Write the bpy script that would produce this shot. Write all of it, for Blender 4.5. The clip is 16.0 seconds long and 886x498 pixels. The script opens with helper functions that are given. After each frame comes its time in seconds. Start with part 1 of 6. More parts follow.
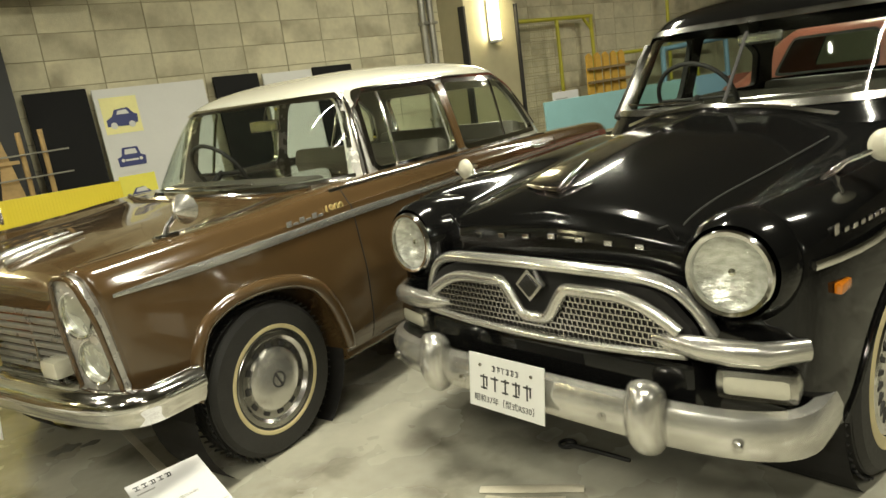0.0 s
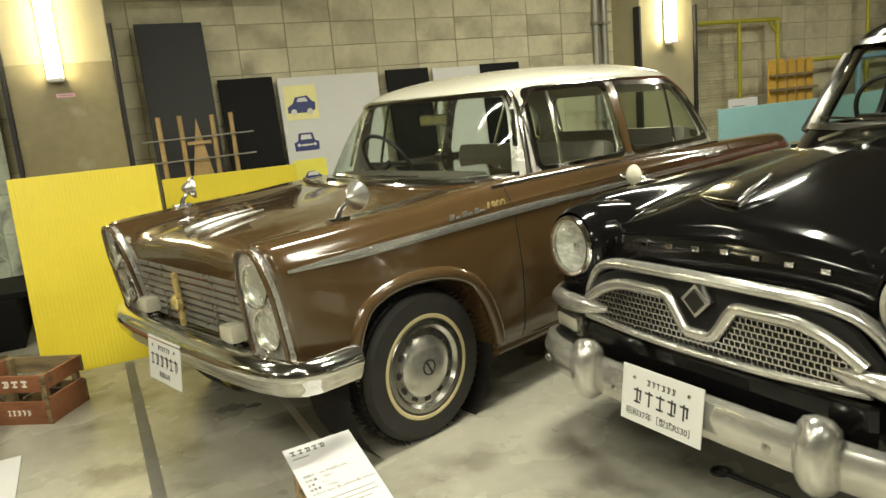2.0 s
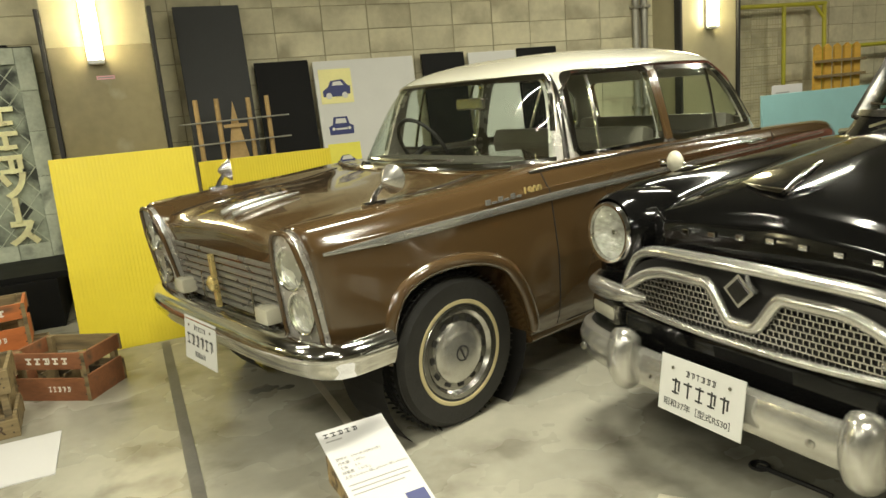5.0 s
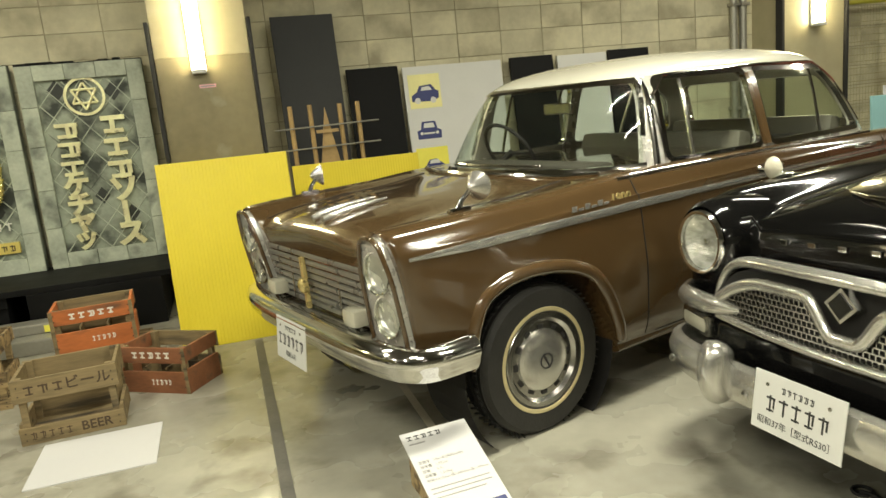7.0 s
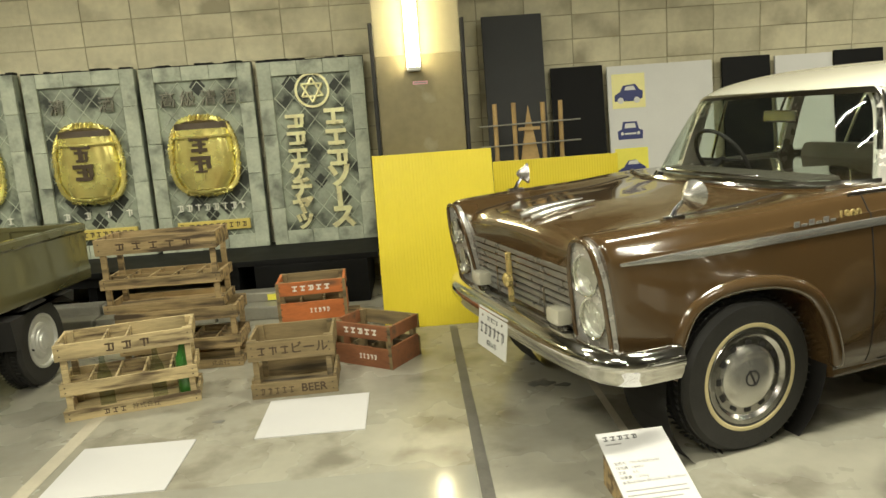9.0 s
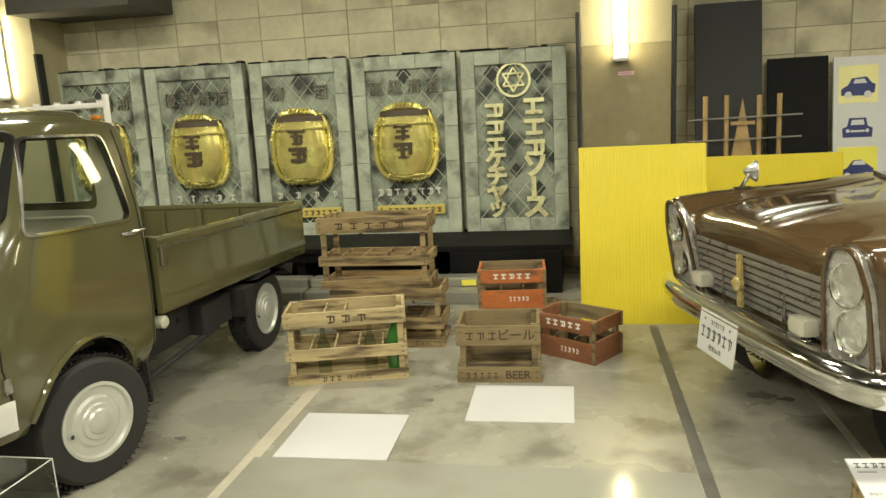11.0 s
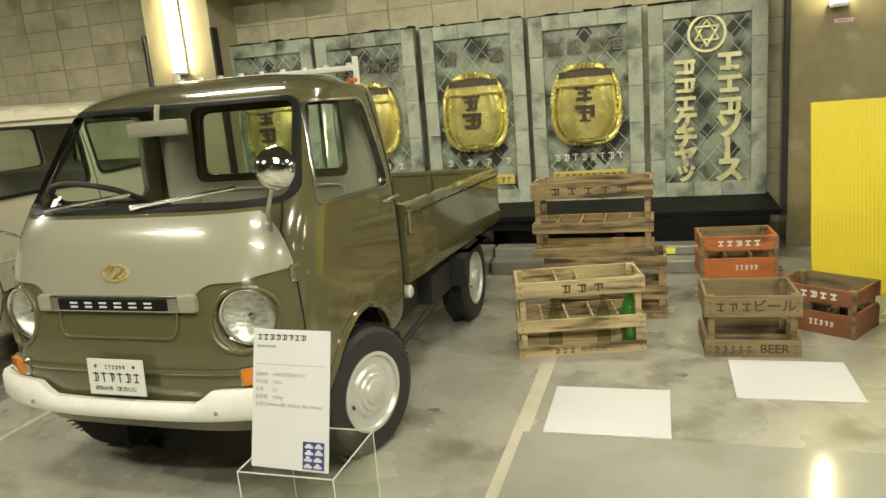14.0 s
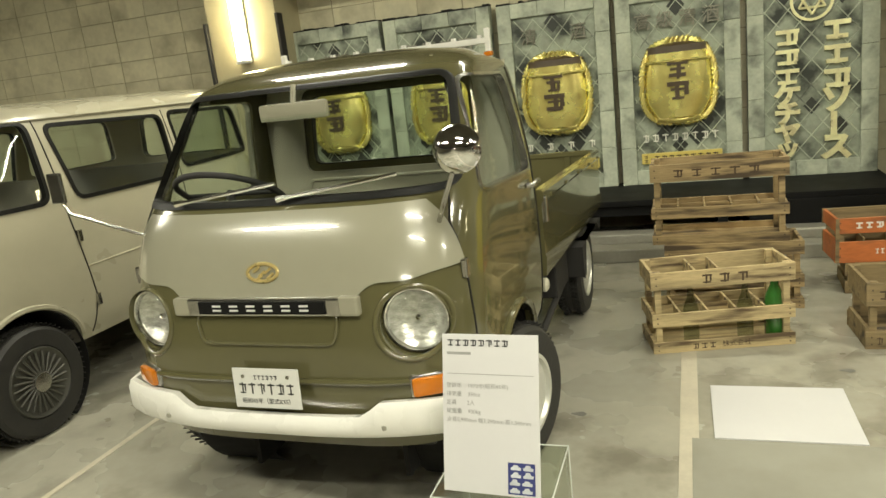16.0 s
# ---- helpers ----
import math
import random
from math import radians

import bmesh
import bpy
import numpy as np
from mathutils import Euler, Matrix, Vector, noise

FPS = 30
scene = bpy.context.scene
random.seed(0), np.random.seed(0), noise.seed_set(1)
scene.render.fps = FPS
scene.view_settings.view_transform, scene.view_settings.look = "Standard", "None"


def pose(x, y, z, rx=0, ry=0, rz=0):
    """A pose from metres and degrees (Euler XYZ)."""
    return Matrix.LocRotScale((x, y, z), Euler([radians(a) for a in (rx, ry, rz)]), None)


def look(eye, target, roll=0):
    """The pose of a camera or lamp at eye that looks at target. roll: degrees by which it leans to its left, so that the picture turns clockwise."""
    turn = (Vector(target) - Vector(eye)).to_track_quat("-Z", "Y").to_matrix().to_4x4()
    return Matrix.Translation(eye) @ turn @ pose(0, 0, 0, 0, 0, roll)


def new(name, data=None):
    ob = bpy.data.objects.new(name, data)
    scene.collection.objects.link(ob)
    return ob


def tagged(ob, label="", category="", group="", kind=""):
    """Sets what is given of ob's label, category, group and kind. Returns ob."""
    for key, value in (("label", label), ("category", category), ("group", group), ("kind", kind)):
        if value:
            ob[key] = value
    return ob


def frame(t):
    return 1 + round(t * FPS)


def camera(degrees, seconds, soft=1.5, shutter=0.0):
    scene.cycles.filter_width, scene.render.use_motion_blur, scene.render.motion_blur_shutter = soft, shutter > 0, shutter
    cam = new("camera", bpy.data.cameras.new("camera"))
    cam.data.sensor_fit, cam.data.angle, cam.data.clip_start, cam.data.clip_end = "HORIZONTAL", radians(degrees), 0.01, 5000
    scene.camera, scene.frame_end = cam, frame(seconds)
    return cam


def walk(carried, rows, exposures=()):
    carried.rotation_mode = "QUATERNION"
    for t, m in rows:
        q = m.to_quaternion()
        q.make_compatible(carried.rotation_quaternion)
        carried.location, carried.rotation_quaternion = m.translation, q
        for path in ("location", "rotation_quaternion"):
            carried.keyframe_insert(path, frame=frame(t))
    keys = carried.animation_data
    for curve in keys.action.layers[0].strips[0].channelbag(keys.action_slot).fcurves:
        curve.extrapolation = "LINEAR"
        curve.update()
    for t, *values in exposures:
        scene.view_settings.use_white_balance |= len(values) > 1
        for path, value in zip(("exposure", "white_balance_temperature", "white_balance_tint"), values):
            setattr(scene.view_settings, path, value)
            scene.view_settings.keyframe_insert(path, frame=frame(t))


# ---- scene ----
cam = camera(63.0, 16.0)
PATH = [
    (0, (1.3, 1.269, 1.345), (2.486, 2.819, 0.91), -7.7),
    (0.5, (1.302, 1.269, 1.353), (2.382, 2.9, 0.935), -7.0),
    (1, (1.296, 1.279, 1.355), (2.276, 2.975, 0.954), -6.2),
    (1.5, (1.277, 1.287, 1.359), (2.179, 3.029, 0.967), -5.5),
    (2, (1.261, 1.294, 1.354), (2.109, 3.062, 0.958), -5.2),
    (2.5, (1.253, 1.299, 1.345), (2.063, 3.081, 0.935), -5.1),
    (3, (1.249, 1.307, 1.343), (2.035, 3.096, 0.917), -5.2),
    (5.5, (1.258, 1.324, 1.348), (2.009, 3.129, 0.926), -4.7),
    (6, (1.259, 1.324, 1.353), (1.97, 3.147, 0.94), -5.0),
    (6.5, (1.266, 1.322, 1.358), (1.916, 3.169, 0.951), -5.2),
    (7, (1.261, 1.317, 1.362), (1.804, 3.2, 0.963), -5.5),
    (7.5, (1.24, 1.31, 1.37), (1.66, 3.225, 0.976), -5.5),
    (8, (1.231, 1.276, 1.39), (1.521, 3.216, 1.002), -5.2),
    (10.5, (0.887, 1.229, 1.433), (0.64, 3.179, 1.063), -2.9),
    (11, (0.838, 1.233, 1.438), (0.473, 3.162, 1.06), -3.1),
    (11.5, (0.759, 1.258, 1.428), (0.297, 3.167, 1.049), -3.5),
    (12, (0.632, 1.26, 1.433), (0.115, 3.153, 1.046), -3.7),
    (12.5, (0.514, 1.256, 1.434), (-0.047, 3.133, 1.033), -4.1),
    (13, (0.361, 1.229, 1.444), (-0.199, 3.105, 1.034), -4.3),
    (13.5, (0.171, 1.207, 1.446), (-0.404, 3.075, 1.02), -4.6),
    (14, (0.039, 1.23, 1.43), (-0.56, 3.086, 0.991), -5.0),
    (14.5, (-0.075, 1.293, 1.421), (-0.701, 3.14, 0.979), -5.5),
    (15, (-0.153, 1.332, 1.42), (-0.812, 3.168, 0.977), -6.1),
    (15.5, (-0.328, 1.357, 1.42), (-0.989, 3.189, 0.966), -6.4),
    (16, (-0.523, 1.346, 1.42), (-1.18, 3.177, 0.959), -6.7),
]
walk(cam, [(t, look(eye, aim, roll)) for t, eye, aim, roll in PATH])

# ---- light ----
world = bpy.data.worlds.new("hall_air")
world.use_nodes = True
scene.world = world
world.node_tree.nodes["Background"].inputs[0].default_value = (0.9, 0.88, 0.7, 1)
world.node_tree.nodes["Background"].inputs[1].default_value = 0.006
scene.view_settings.exposure = 0.67
TUBE_TONE = (1.0, 0.965, 0.77)
CEILING = 3.3


# ---- materials ----
def surf(name, rgb, rough=0.5, metal=0.0, var=0.15, scale=6.0, bump=0.0, bscale=80.0, coat=0.0,
         stain=None, stain_scale=2.0, stain_at=0.6, rvar=0.1, stretch=(1, 1, 1), spec=0.5):
    m = bpy.data.materials.new(name)
    m.use_nodes = True
    nt = m.node_tree
    b = nt.nodes["Principled BSDF"]
    b.inputs["Metallic"].default_value = metal
    b.inputs["Coat Weight"].default_value = coat
    b.inputs["Coat Roughness"].default_value = 0.04
    b.inputs["Specular IOR Level"].default_value = spec
    co = nt.nodes.new("ShaderNodeTexCoord")
    mp = nt.nodes.new("ShaderNodeMapping")
    mp.inputs["Scale"].default_value = stretch
    nt.links.new(co.outputs["Object"], mp.inputs["Vector"])
    info = nt.nodes.new("ShaderNodeObjectInfo")
    add = nt.nodes.new("ShaderNodeVectorMath")
    mul = nt.nodes.new("ShaderNodeMath")
    mul.operation = "MULTIPLY"
    mul.inputs[1].default_value = 37.0
    nt.links.new(info.outputs["Random"], mul.inputs[0])
    nt.links.new(mp.outputs[0], add.inputs[0])
    nt.links.new(mul.outputs[0], add.inputs[1])

    def noise_node(s, d):
        n = nt.nodes.new("ShaderNodeTexNoise")
        n.inputs["Scale"].default_value = s
        n.inputs["Detail"].default_value = d
        nt.links.new(add.outputs[0], n.inputs["Vector"])
        return n

    big, fine = noise_node(scale, 4), noise_node(scale * 9, 3)
    mix = nt.nodes.new("ShaderNodeMath")
    mix.operation = "MULTIPLY_ADD"
    mix.inputs[1].default_value = 0.4
    nt.links.new(fine.outputs["Fac"], mix.inputs[0])
    nt.links.new(big.outputs["Fac"], mix.inputs[2])
    ramp = nt.nodes.new("ShaderNodeValToRGB")
    ramp.color_ramp.elements[0].position = 0.42
    ramp.color_ramp.elements[1].position = 0.98
    lo = [max(0.0, c * (1 - var)) for c in rgb]
    hi = [min(1.0, c * (1 + var)) for c in rgb]
    ramp.color_ramp.elements[0].color = (*lo, 1)
    ramp.color_ramp.elements[1].color = (*hi, 1)
    nt.links.new(mix.outputs[0], ramp.inputs[0])
    last = ramp.outputs[0]
    if stain:
        sn = noise_node(stain_scale, 6)
        sr = nt.nodes.new("ShaderNodeValToRGB")
        sr.color_ramp.elements[0].position = stain_at - 0.07
        sr.color_ramp.elements[1].position = stain_at + 0.1
        nt.links.new(sn.outputs["Fac"], sr.inputs[0])
        mc = nt.nodes.new("ShaderNodeMix")
        mc.data_type = "RGBA"
        nt.links.new(sr.outputs[0], mc.inputs[0])
        nt.links.new(last, mc.inputs[6])
        mc.inputs[7].default_value = (*stain, 1)
        last = mc.outputs[2]
    nt.links.new(last, b.inputs["Base Color"])
    rr = nt.nodes.new("ShaderNodeMapRange")
    rr.inputs["To Min"].default_value = max(0.02, rough - rvar)
    rr.inputs["To Max"].default_value = min(1.0, rough + rvar)
    nt.links.new(big.outputs["Fac"], rr.inputs[0])
    nt.links.new(rr.outputs[0], b.inputs["Roughness"])
    if bump:
        bn = noise_node(bscale, 4)
        bu = nt.nodes.new("ShaderNodeBump")
        bu.inputs["Strength"].default_value = bump
        bu.inputs["Distance"].default_value = 0.004
        nt.links.new(bn.outputs["Fac"], bu.inputs["Height"])
        nt.links.new(bu.outputs[0], b.inputs["Normal"])
    return m


def glass(name, tint=(0.86, 0.9, 0.86), rough=0.0):
    m = bpy.data.materials.new(name)
    m.use_nodes = True
    nt = m.node_tree
    nt.nodes.remove(nt.nodes["Principled BSDF"])
    tr, gl, fr, mx = (nt.nodes.new(k) for k in ("ShaderNodeBsdfTransparent", "ShaderNodeBsdfGlossy", "ShaderNodeLayerWeight", "ShaderNodeMixShader"))
    tr.inputs[0].default_value = (*tint, 1)
    gl.inputs["Roughness"].default_value = 0.01
    fr.inputs["Blend"].default_value = 0.5
    pw, ml = nt.nodes.new("ShaderNodeMath"), nt.nodes.new("ShaderNodeMath")
    pw.operation, ml.operation = "POWER", "MULTIPLY_ADD"
    pw.inputs[1].default_value, ml.inputs[1].default_value, ml.inputs[2].default_value = 5.0, 0.6, 0.028
    nt.links.new(fr.outputs["Facing"], pw.inputs[0])
    nt.links.new(pw.outputs[0], ml.inputs[0])
    nt.links.new(ml.outputs[0], mx.inputs[0])
    nt.links.new(tr.outputs[0], mx.inputs[1])
    nt.links.new(gl.outputs[0], mx.inputs[2])
    nt.links.new(mx.outputs[0], nt.nodes["Material Output"].inputs[0])
    return m


def glow(name, rgb, strength):
    m = bpy.data.materials.new(name)
    m.use_nodes = True
    b = m.node_tree.nodes["Principled BSDF"]
    b.inputs["Base Color"].default_value = (0.8, 0.8, 0.8, 1)
    b.inputs["Emission Color"].default_value = (*rgb, 1)
    b.inputs["Emission Strength"].default_value = strength
    return m


M = {
    "hall_wall": surf("dim_hall_wall", (0.30, 0.285, 0.22), 0.7, var=0.08),
    "floor": surf("polished_concrete", (0.345, 0.332, 0.27), 0.27, var=0.2, scale=2.0, bump=0.12, bscale=30,
                  stain=(0.20, 0.185, 0.145), stain_scale=4.2, stain_at=0.60, rvar=0.16),
    "slab": surf("sealed_concrete", (0.32, 0.315, 0.265), 0.10, var=0.08, scale=1.2, stain=(0.26, 0.25, 0.205), stain_scale=1.7, rvar=0.06),
    "joint": surf("joint_filler", (0.13, 0.125, 0.11), 0.6, var=0.3),
    "joint_pale": surf("pale_joint_filler", (0.50, 0.46, 0.36), 0.5, var=0.15),
    "block": surf("wall_block", (0.58, 0.54, 0.375), 0.85, var=0.2, scale=2.2, bump=0.5, bscale=90,
                  stain=(0.36, 0.325, 0.22), stain_scale=2.4, stain_at=0.58),
    "mortar": surf("mortar", (0.36, 0.325, 0.22), 0.95, var=0.2, bump=0.5),
    "plaster": surf("cream_plaster", (0.40, 0.36, 0.225), 0.38, var=0.12, scale=1.5, bump=0.1, coat=0.2),
    "steel_tan": surf("scuffed_olive_paint", (0.25, 0.215, 0.125), 0.22, var=0.24, scale=1.6, coat=0.45, rvar=0.1, bump=0.12, bscale=6,
                      stain=(0.40, 0.37, 0.26), stain_scale=4, stain_at=0.70),
    "ceiling": surf("dark_ceiling", (0.085, 0.08, 0.065), 0.9, var=0.1),
    "black": surf("black_board", (0.007, 0.007, 0.007), 0.6, var=0.2, spec=0.15),
    "charcoal": surf("charcoal_board", (0.036, 0.037, 0.037), 0.6, var=0.1, spec=0.25),
    "white": surf("white_board", (0.66, 0.66, 0.63), 0.45, var=0.03),
    "paper": surf("white_paper", (0.58, 0.575, 0.575), 0.6, var=0.02),
    "rubber": surf("rubber", (0.018, 0.017, 0.016), 0.7, var=0.25, bump=0.2),
    "chrome": surf("chrome", (0.72, 0.71, 0.68), 0.10, metal=1, var=0.06, scale=9, rvar=0.06),
    "dull_chrome": surf("worn_chrome", (0.50, 0.49, 0.46), 0.24, metal=1, var=0.18, scale=14, rvar=0.08),
    "yellow": surf("yellow_sheet", (0.74, 0.60, 0.035), 0.38, var=0.04, scale=3),
    "copper": surf("weathered_copper", (0.43, 0.465, 0.365), 0.58, metal=0.0, var=0.3, scale=4.5, bump=0.4, bscale=40,
                   stain=(0.075, 0.085, 0.07), stain_scale=3.6, stain_at=0.60),
    "copper_field": surf("dark_weathered_copper", (0.30, 0.335, 0.26), 0.6, var=0.35, scale=3.0, bump=0.3, bscale=40,
                         stain=(0.03, 0.036, 0.028), stain_scale=4.5, stain_at=0.525),
    "gold": surf("gilded_metal", (1.0, 0.79, 0.27), 0.26, metal=0.72, var=0.22, scale=7, bump=0.25, bscale=25,
                 stain=(0.16, 0.10, 0.03), stain_scale=4, stain_at=0.68),
    "gold_letter": surf("gilded_letter", (0.90, 0.80, 0.47), 0.3, metal=0.3, var=0.25, scale=9),
    "bronze": surf("brown_bronze", (0.06, 0.04, 0.02), 0.5, var=0.2),
    "pewter": surf("grey_letter", (0.26, 0.25, 0.20), 0.4, metal=0.6, var=0.25),
    "pale_letter": surf("pale_letter", (0.78, 0.78, 0.68), 0.5, var=0.15),
    "plaque": surf("yellow_plaque", (0.62, 0.50, 0.13), 0.45, var=0.1),
    "wood": surf("crate_wood", (0.36, 0.262, 0.128), 0.7, var=0.42, scale=4, bump=0.45, bscale=40, stretch=(0.6, 5, 5),
                 stain=(0.07, 0.047, 0.025), stain_scale=5.0, stain_at=0.54),
    "wood_pale": surf("pale_crate_wood", (0.47, 0.37, 0.195), 0.65, var=0.4, scale=4, bump=0.4, bscale=40, stretch=(0.6, 5, 5),
                      stain=(0.10, 0.066, 0.034), stain_scale=5.5, stain_at=0.565),
    "wood_dark": surf("aged_crate_wood", (0.25, 0.185, 0.09), 0.75, var=0.35, scale=3, bump=0.4, bscale=40, stretch=(0.6, 5, 5),
                      stain=(0.055, 0.042, 0.025), stain_scale=3.0, stain_at=0.56),
    "orange": surf("orange_crate_paint", (0.47, 0.14, 0.037), 0.55, var=0.3, scale=4, bump=0.2, stretch=(0.8, 3, 3),
                   stain=(0.16, 0.075, 0.035), stain_scale=4, stain_at=0.66),
    "red_wood": surf("dull_red_crate_paint", (0.27, 0.105, 0.045), 0.6, var=0.35, scale=4, bump=0.3, stretch=(0.8, 3, 3),
                     stain=(0.12, 0.07, 0.04), stain_scale=4, stain_at=0.6),
    "ink": surf("stencil_ink", (0.07, 0.045, 0.025), 0.8, var=0.2),
    "print": surf("print_ink", (0.03, 0.03, 0.03), 0.6, var=0.05),
    "print_grey": surf("grey_print", (0.30, 0.30, 0.29), 0.6, var=0.05),
    "print_white": surf("white_print", (0.78, 0.74, 0.66), 0.6, var=0.1),
    "navy": surf("navy_print", (0.03, 0.04, 0.16), 0.5, var=0.1),
    "lemon": surf("lemon_print", (0.85, 0.78, 0.10), 0.5, var=0.05),
    "lemon_pale": surf("pale_lemon_print", (0.85, 0.80, 0.36), 0.5, var=0.06),
    "satin": surf("satin_silver", (0.58, 0.57, 0.53), 0.22, metal=0.8, var=0.12, scale=7, rvar=0.08, bump=0.05, stain=(0.42, 0.40, 0.34), stain_scale=9, stain_at=0.7),
    "copper_dark": surf("blackened_copper", (0.028, 0.032, 0.026), 0.5, var=0.3, scale=6, bump=0.3),
    "bottle_clear": glass("bottle_glass", (0.74, 0.78, 0.72)),
    # pale colour for the light that the clear box catches at its edges
    "acrylic_edge": surf("painted_edge_glint", (0.55, 0.57, 0.53), 0.15, var=0.05),
    "acrylic": glass("clear_acrylic", (0.93, 0.95, 0.92)),
    "pane": glass("car_glass", (0.93, 0.96, 0.93)),
    "pane_clear": glass("clear_glass", (0.95, 0.96, 0.94)),
    "green_glass": surf("green_bottle_glass", (0.035, 0.15, 0.025), 0.06, var=0.1, coat=1.0),
    "pipe_yellow": surf("olive_yellow_pipe", (0.45, 0.42, 0.04), 0.4, var=0.1),
    "teal": surf("pale_teal_board", (0.27, 0.50, 0.52), 0.5, var=0.05),
    "blue": surf("sky_blue_paint", (0.24, 0.42, 0.60), 0.5, var=0.06),
    "red": surf("faded_red_paint", (0.33, 0.11, 0.08), 0.35, var=0.08, coat=0.4),
    "mesh": surf("wire_mesh", (0.42, 0.38, 0.22), 0.5, metal=0.3, var=0.1),
    "ochre": surf("ochre_wood", (0.62, 0.37, 0.06), 0.55, var=0.15, stretch=(1, 4, 4)),
    "pole": surf("bamboo_pole", (0.40, 0.27, 0.11), 0.5, var=0.25),
    "tube": glow("tube_light", (1.0, 0.89, 0.52), 24.0),
    "ceil_tube": glow("ceiling_tube_light", (1.0, 0.95, 0.74), 9.0),
    "pink": surf("pink_label", (0.75, 0.40, 0.45), 0.5, var=0.05),
    "galv": surf("galvanised_conduit", (0.36, 0.35, 0.30), 0.4, metal=0.5, var=0.15),
    "tread": surf("tyre_rubber", (0.022, 0.021, 0.019), 0.62, var=0.3, scale=20, bump=0.35, bscale=60),
}


# ---- small builders ----
def mesh_of(bm, name):
    me = bpy.data.meshes.new(name)
    bm.to_mesh(me)
    bm.free()
    return me


def smooth(ob, angle=35):
    me = ob.data
    me.polygons.foreach_set("use_smooth", [True] * len(me.polygons))
    me.set_sharp_from_angle(angle=radians(angle))
    return ob


def part(name, bm, material, parent=None, label="", sm=0):
    ob = new(name, mesh_of(bm, name) if isinstance(bm, bmesh.types.BMesh) else bm)
    if material:
        ob.data.materials.clear()
        ob.data.materials.append(M[material] if isinstance(material, str) else material)
    ob.parent = parent
    if label:
        ob["label"] = label
    if sm:
        smooth(ob, sm)
    return ob


def thing(name, label, category, m=None, group="", kind=""):
    ob = new(name)
    ob.empty_display_size = 0.1
    ob.matrix_basis = m or Matrix()
    return tagged(ob, label, category, group, kind)


def box(x0, y0, z0, x1, y1, z1, bev=0.0, bm=None, m=None):
    """A box between two corners, added to bm."""
    bm = bm or bmesh.new()
    t = Matrix.LocRotScale(((x0 + x1) / 2, (y0 + y1) / 2, (z0 + z1) / 2), None, (abs(x1 - x0), abs(y1 - y0), abs(z1 - z0)))
    r = bmesh.ops.create_cube(bm, size=1, matrix=(m @ t) if m else t)
    if bev:
        edges = list({e for v in r["verts"] for e in v.link_edges})
        bmesh.ops.bevel(bm, geom=edges, offset=bev, segments=2, affect="EDGES", profile=0.6)
    return bm


def rod(a, b, r, bm=None, n=10, r2=None):
    bm = bm or bmesh.new()
    a, b = Vector(a), Vector(b)
    d = b - a
    m = Matrix.Translation((a + b) / 2) @ d.to_track_quat("Z", "Y").to_matrix().to_4x4()
    bmesh.ops.create_cone(bm, cap_ends=True, segments=n, radius1=r, radius2=r if r2 is None else r2, depth=d.length, matrix=m)
    return bm


def sweep(points, r, bm=None, n=8, closed=False, flat=1.0):
    """A round bar along points; flat squeezes it along its second axis."""
    bm = bm or bmesh.new()
    pts = [Vector(p) for p in points]
    rings, k = [], len(pts)
    s = None
    for i, p in enumerate(pts):
        d = (pts[(i + 1) % k] - pts[i - 1]) if closed else (pts[min(i + 1, k - 1)] - pts[max(i - 1, 0)])
        d.normalize()
        if s is None:
            s = d.cross(Vector((0, 0, 1)) if abs(d.z) < 0.8 else Vector((1, 0, 0)))
        s = s - d * s.dot(d)
        s.normalize()
        u = s.cross(d)
        rr = r[i] if isinstance(r, (list, tuple)) else r
        rings.append([bm.verts.new(p + s * math.cos(a) * rr * flat + u * math.sin(a) * rr) for a in [2 * math.pi * j / n for j in range(n)]])
    for i in range(k if closed else k - 1):
        q, w = rings[i], rings[(i + 1) % k]
        for j in range(n):
            bm.faces.new((q[j], q[(j + 1) % n], w[(j + 1) % n], w[j]))
    if not closed:
        bm.faces.new(rings[0][::-1])
        bm.faces.new(rings[-1])
    bmesh.ops.recalc_face_normals(bm, faces=bm.faces)
    return bm


def lathe(profile, n=32, bm=None, m=None):
    """Turns (radius, height) pairs about the local z axis."""
    bm = bm or bmesh.new()
    rings = []
    for r, h in profile:
        ring = []
        for j in range(n):
            a = 2 * math.pi * j / n
            v = Vector((r * math.cos(a), r * math.sin(a), h))
            ring.append(bm.verts.new(m @ v if m else v))
        rings.append(ring)
    for q, w in zip(rings, rings[1:]):
        for j in range(n):
            bm.faces.new((q[j], q[(j + 1) % n], w[(j + 1) % n], w[j]))
    bmesh.ops.recalc_face_normals(bm, faces=bm.faces)
    return bm


def extrude_poly(points, depth, axis="y", at=0.0, bm=None):
    """A flat outline in two axes, given depth along the third, from at to at + depth."""
    bm = bm or bmesh.new()
    put = {"y": lambda p, d: (p[0], d, p[1]), "x": lambda p, d: (d, p[0], p[1]), "z": lambda p, d: (p[0], p[1], d)}[axis]
    lo = [bm.verts.new(put(p, at)) for p in points]
    hi = [bm.verts.new(put(p, at + depth)) for p in points]
    bm.faces.new(lo)
    bm.faces.new(hi[::-1])
    n = len(points)
    for i in range(n):
        bm.faces.new((lo[i], hi[i], hi[(i + 1) % n], lo[(i + 1) % n]))
    bmesh.ops.recalc_face_normals(bm, faces=bm.faces)
    return bm


def text_mesh(body, size, depth=0.002, align="CENTER", spacing=1.0, bold=0.0):
    cu = bpy.data.curves.new("lettering", "FONT")
    cu.body, cu.size, cu.extrude, cu.align_x, cu.align_y = body, size, depth, align, "CENTER"
    cu.space_character, cu.offset = spacing, bold
    cu.resolution_u = 3
    ob = bpy.data.objects.new("lettering", cu)
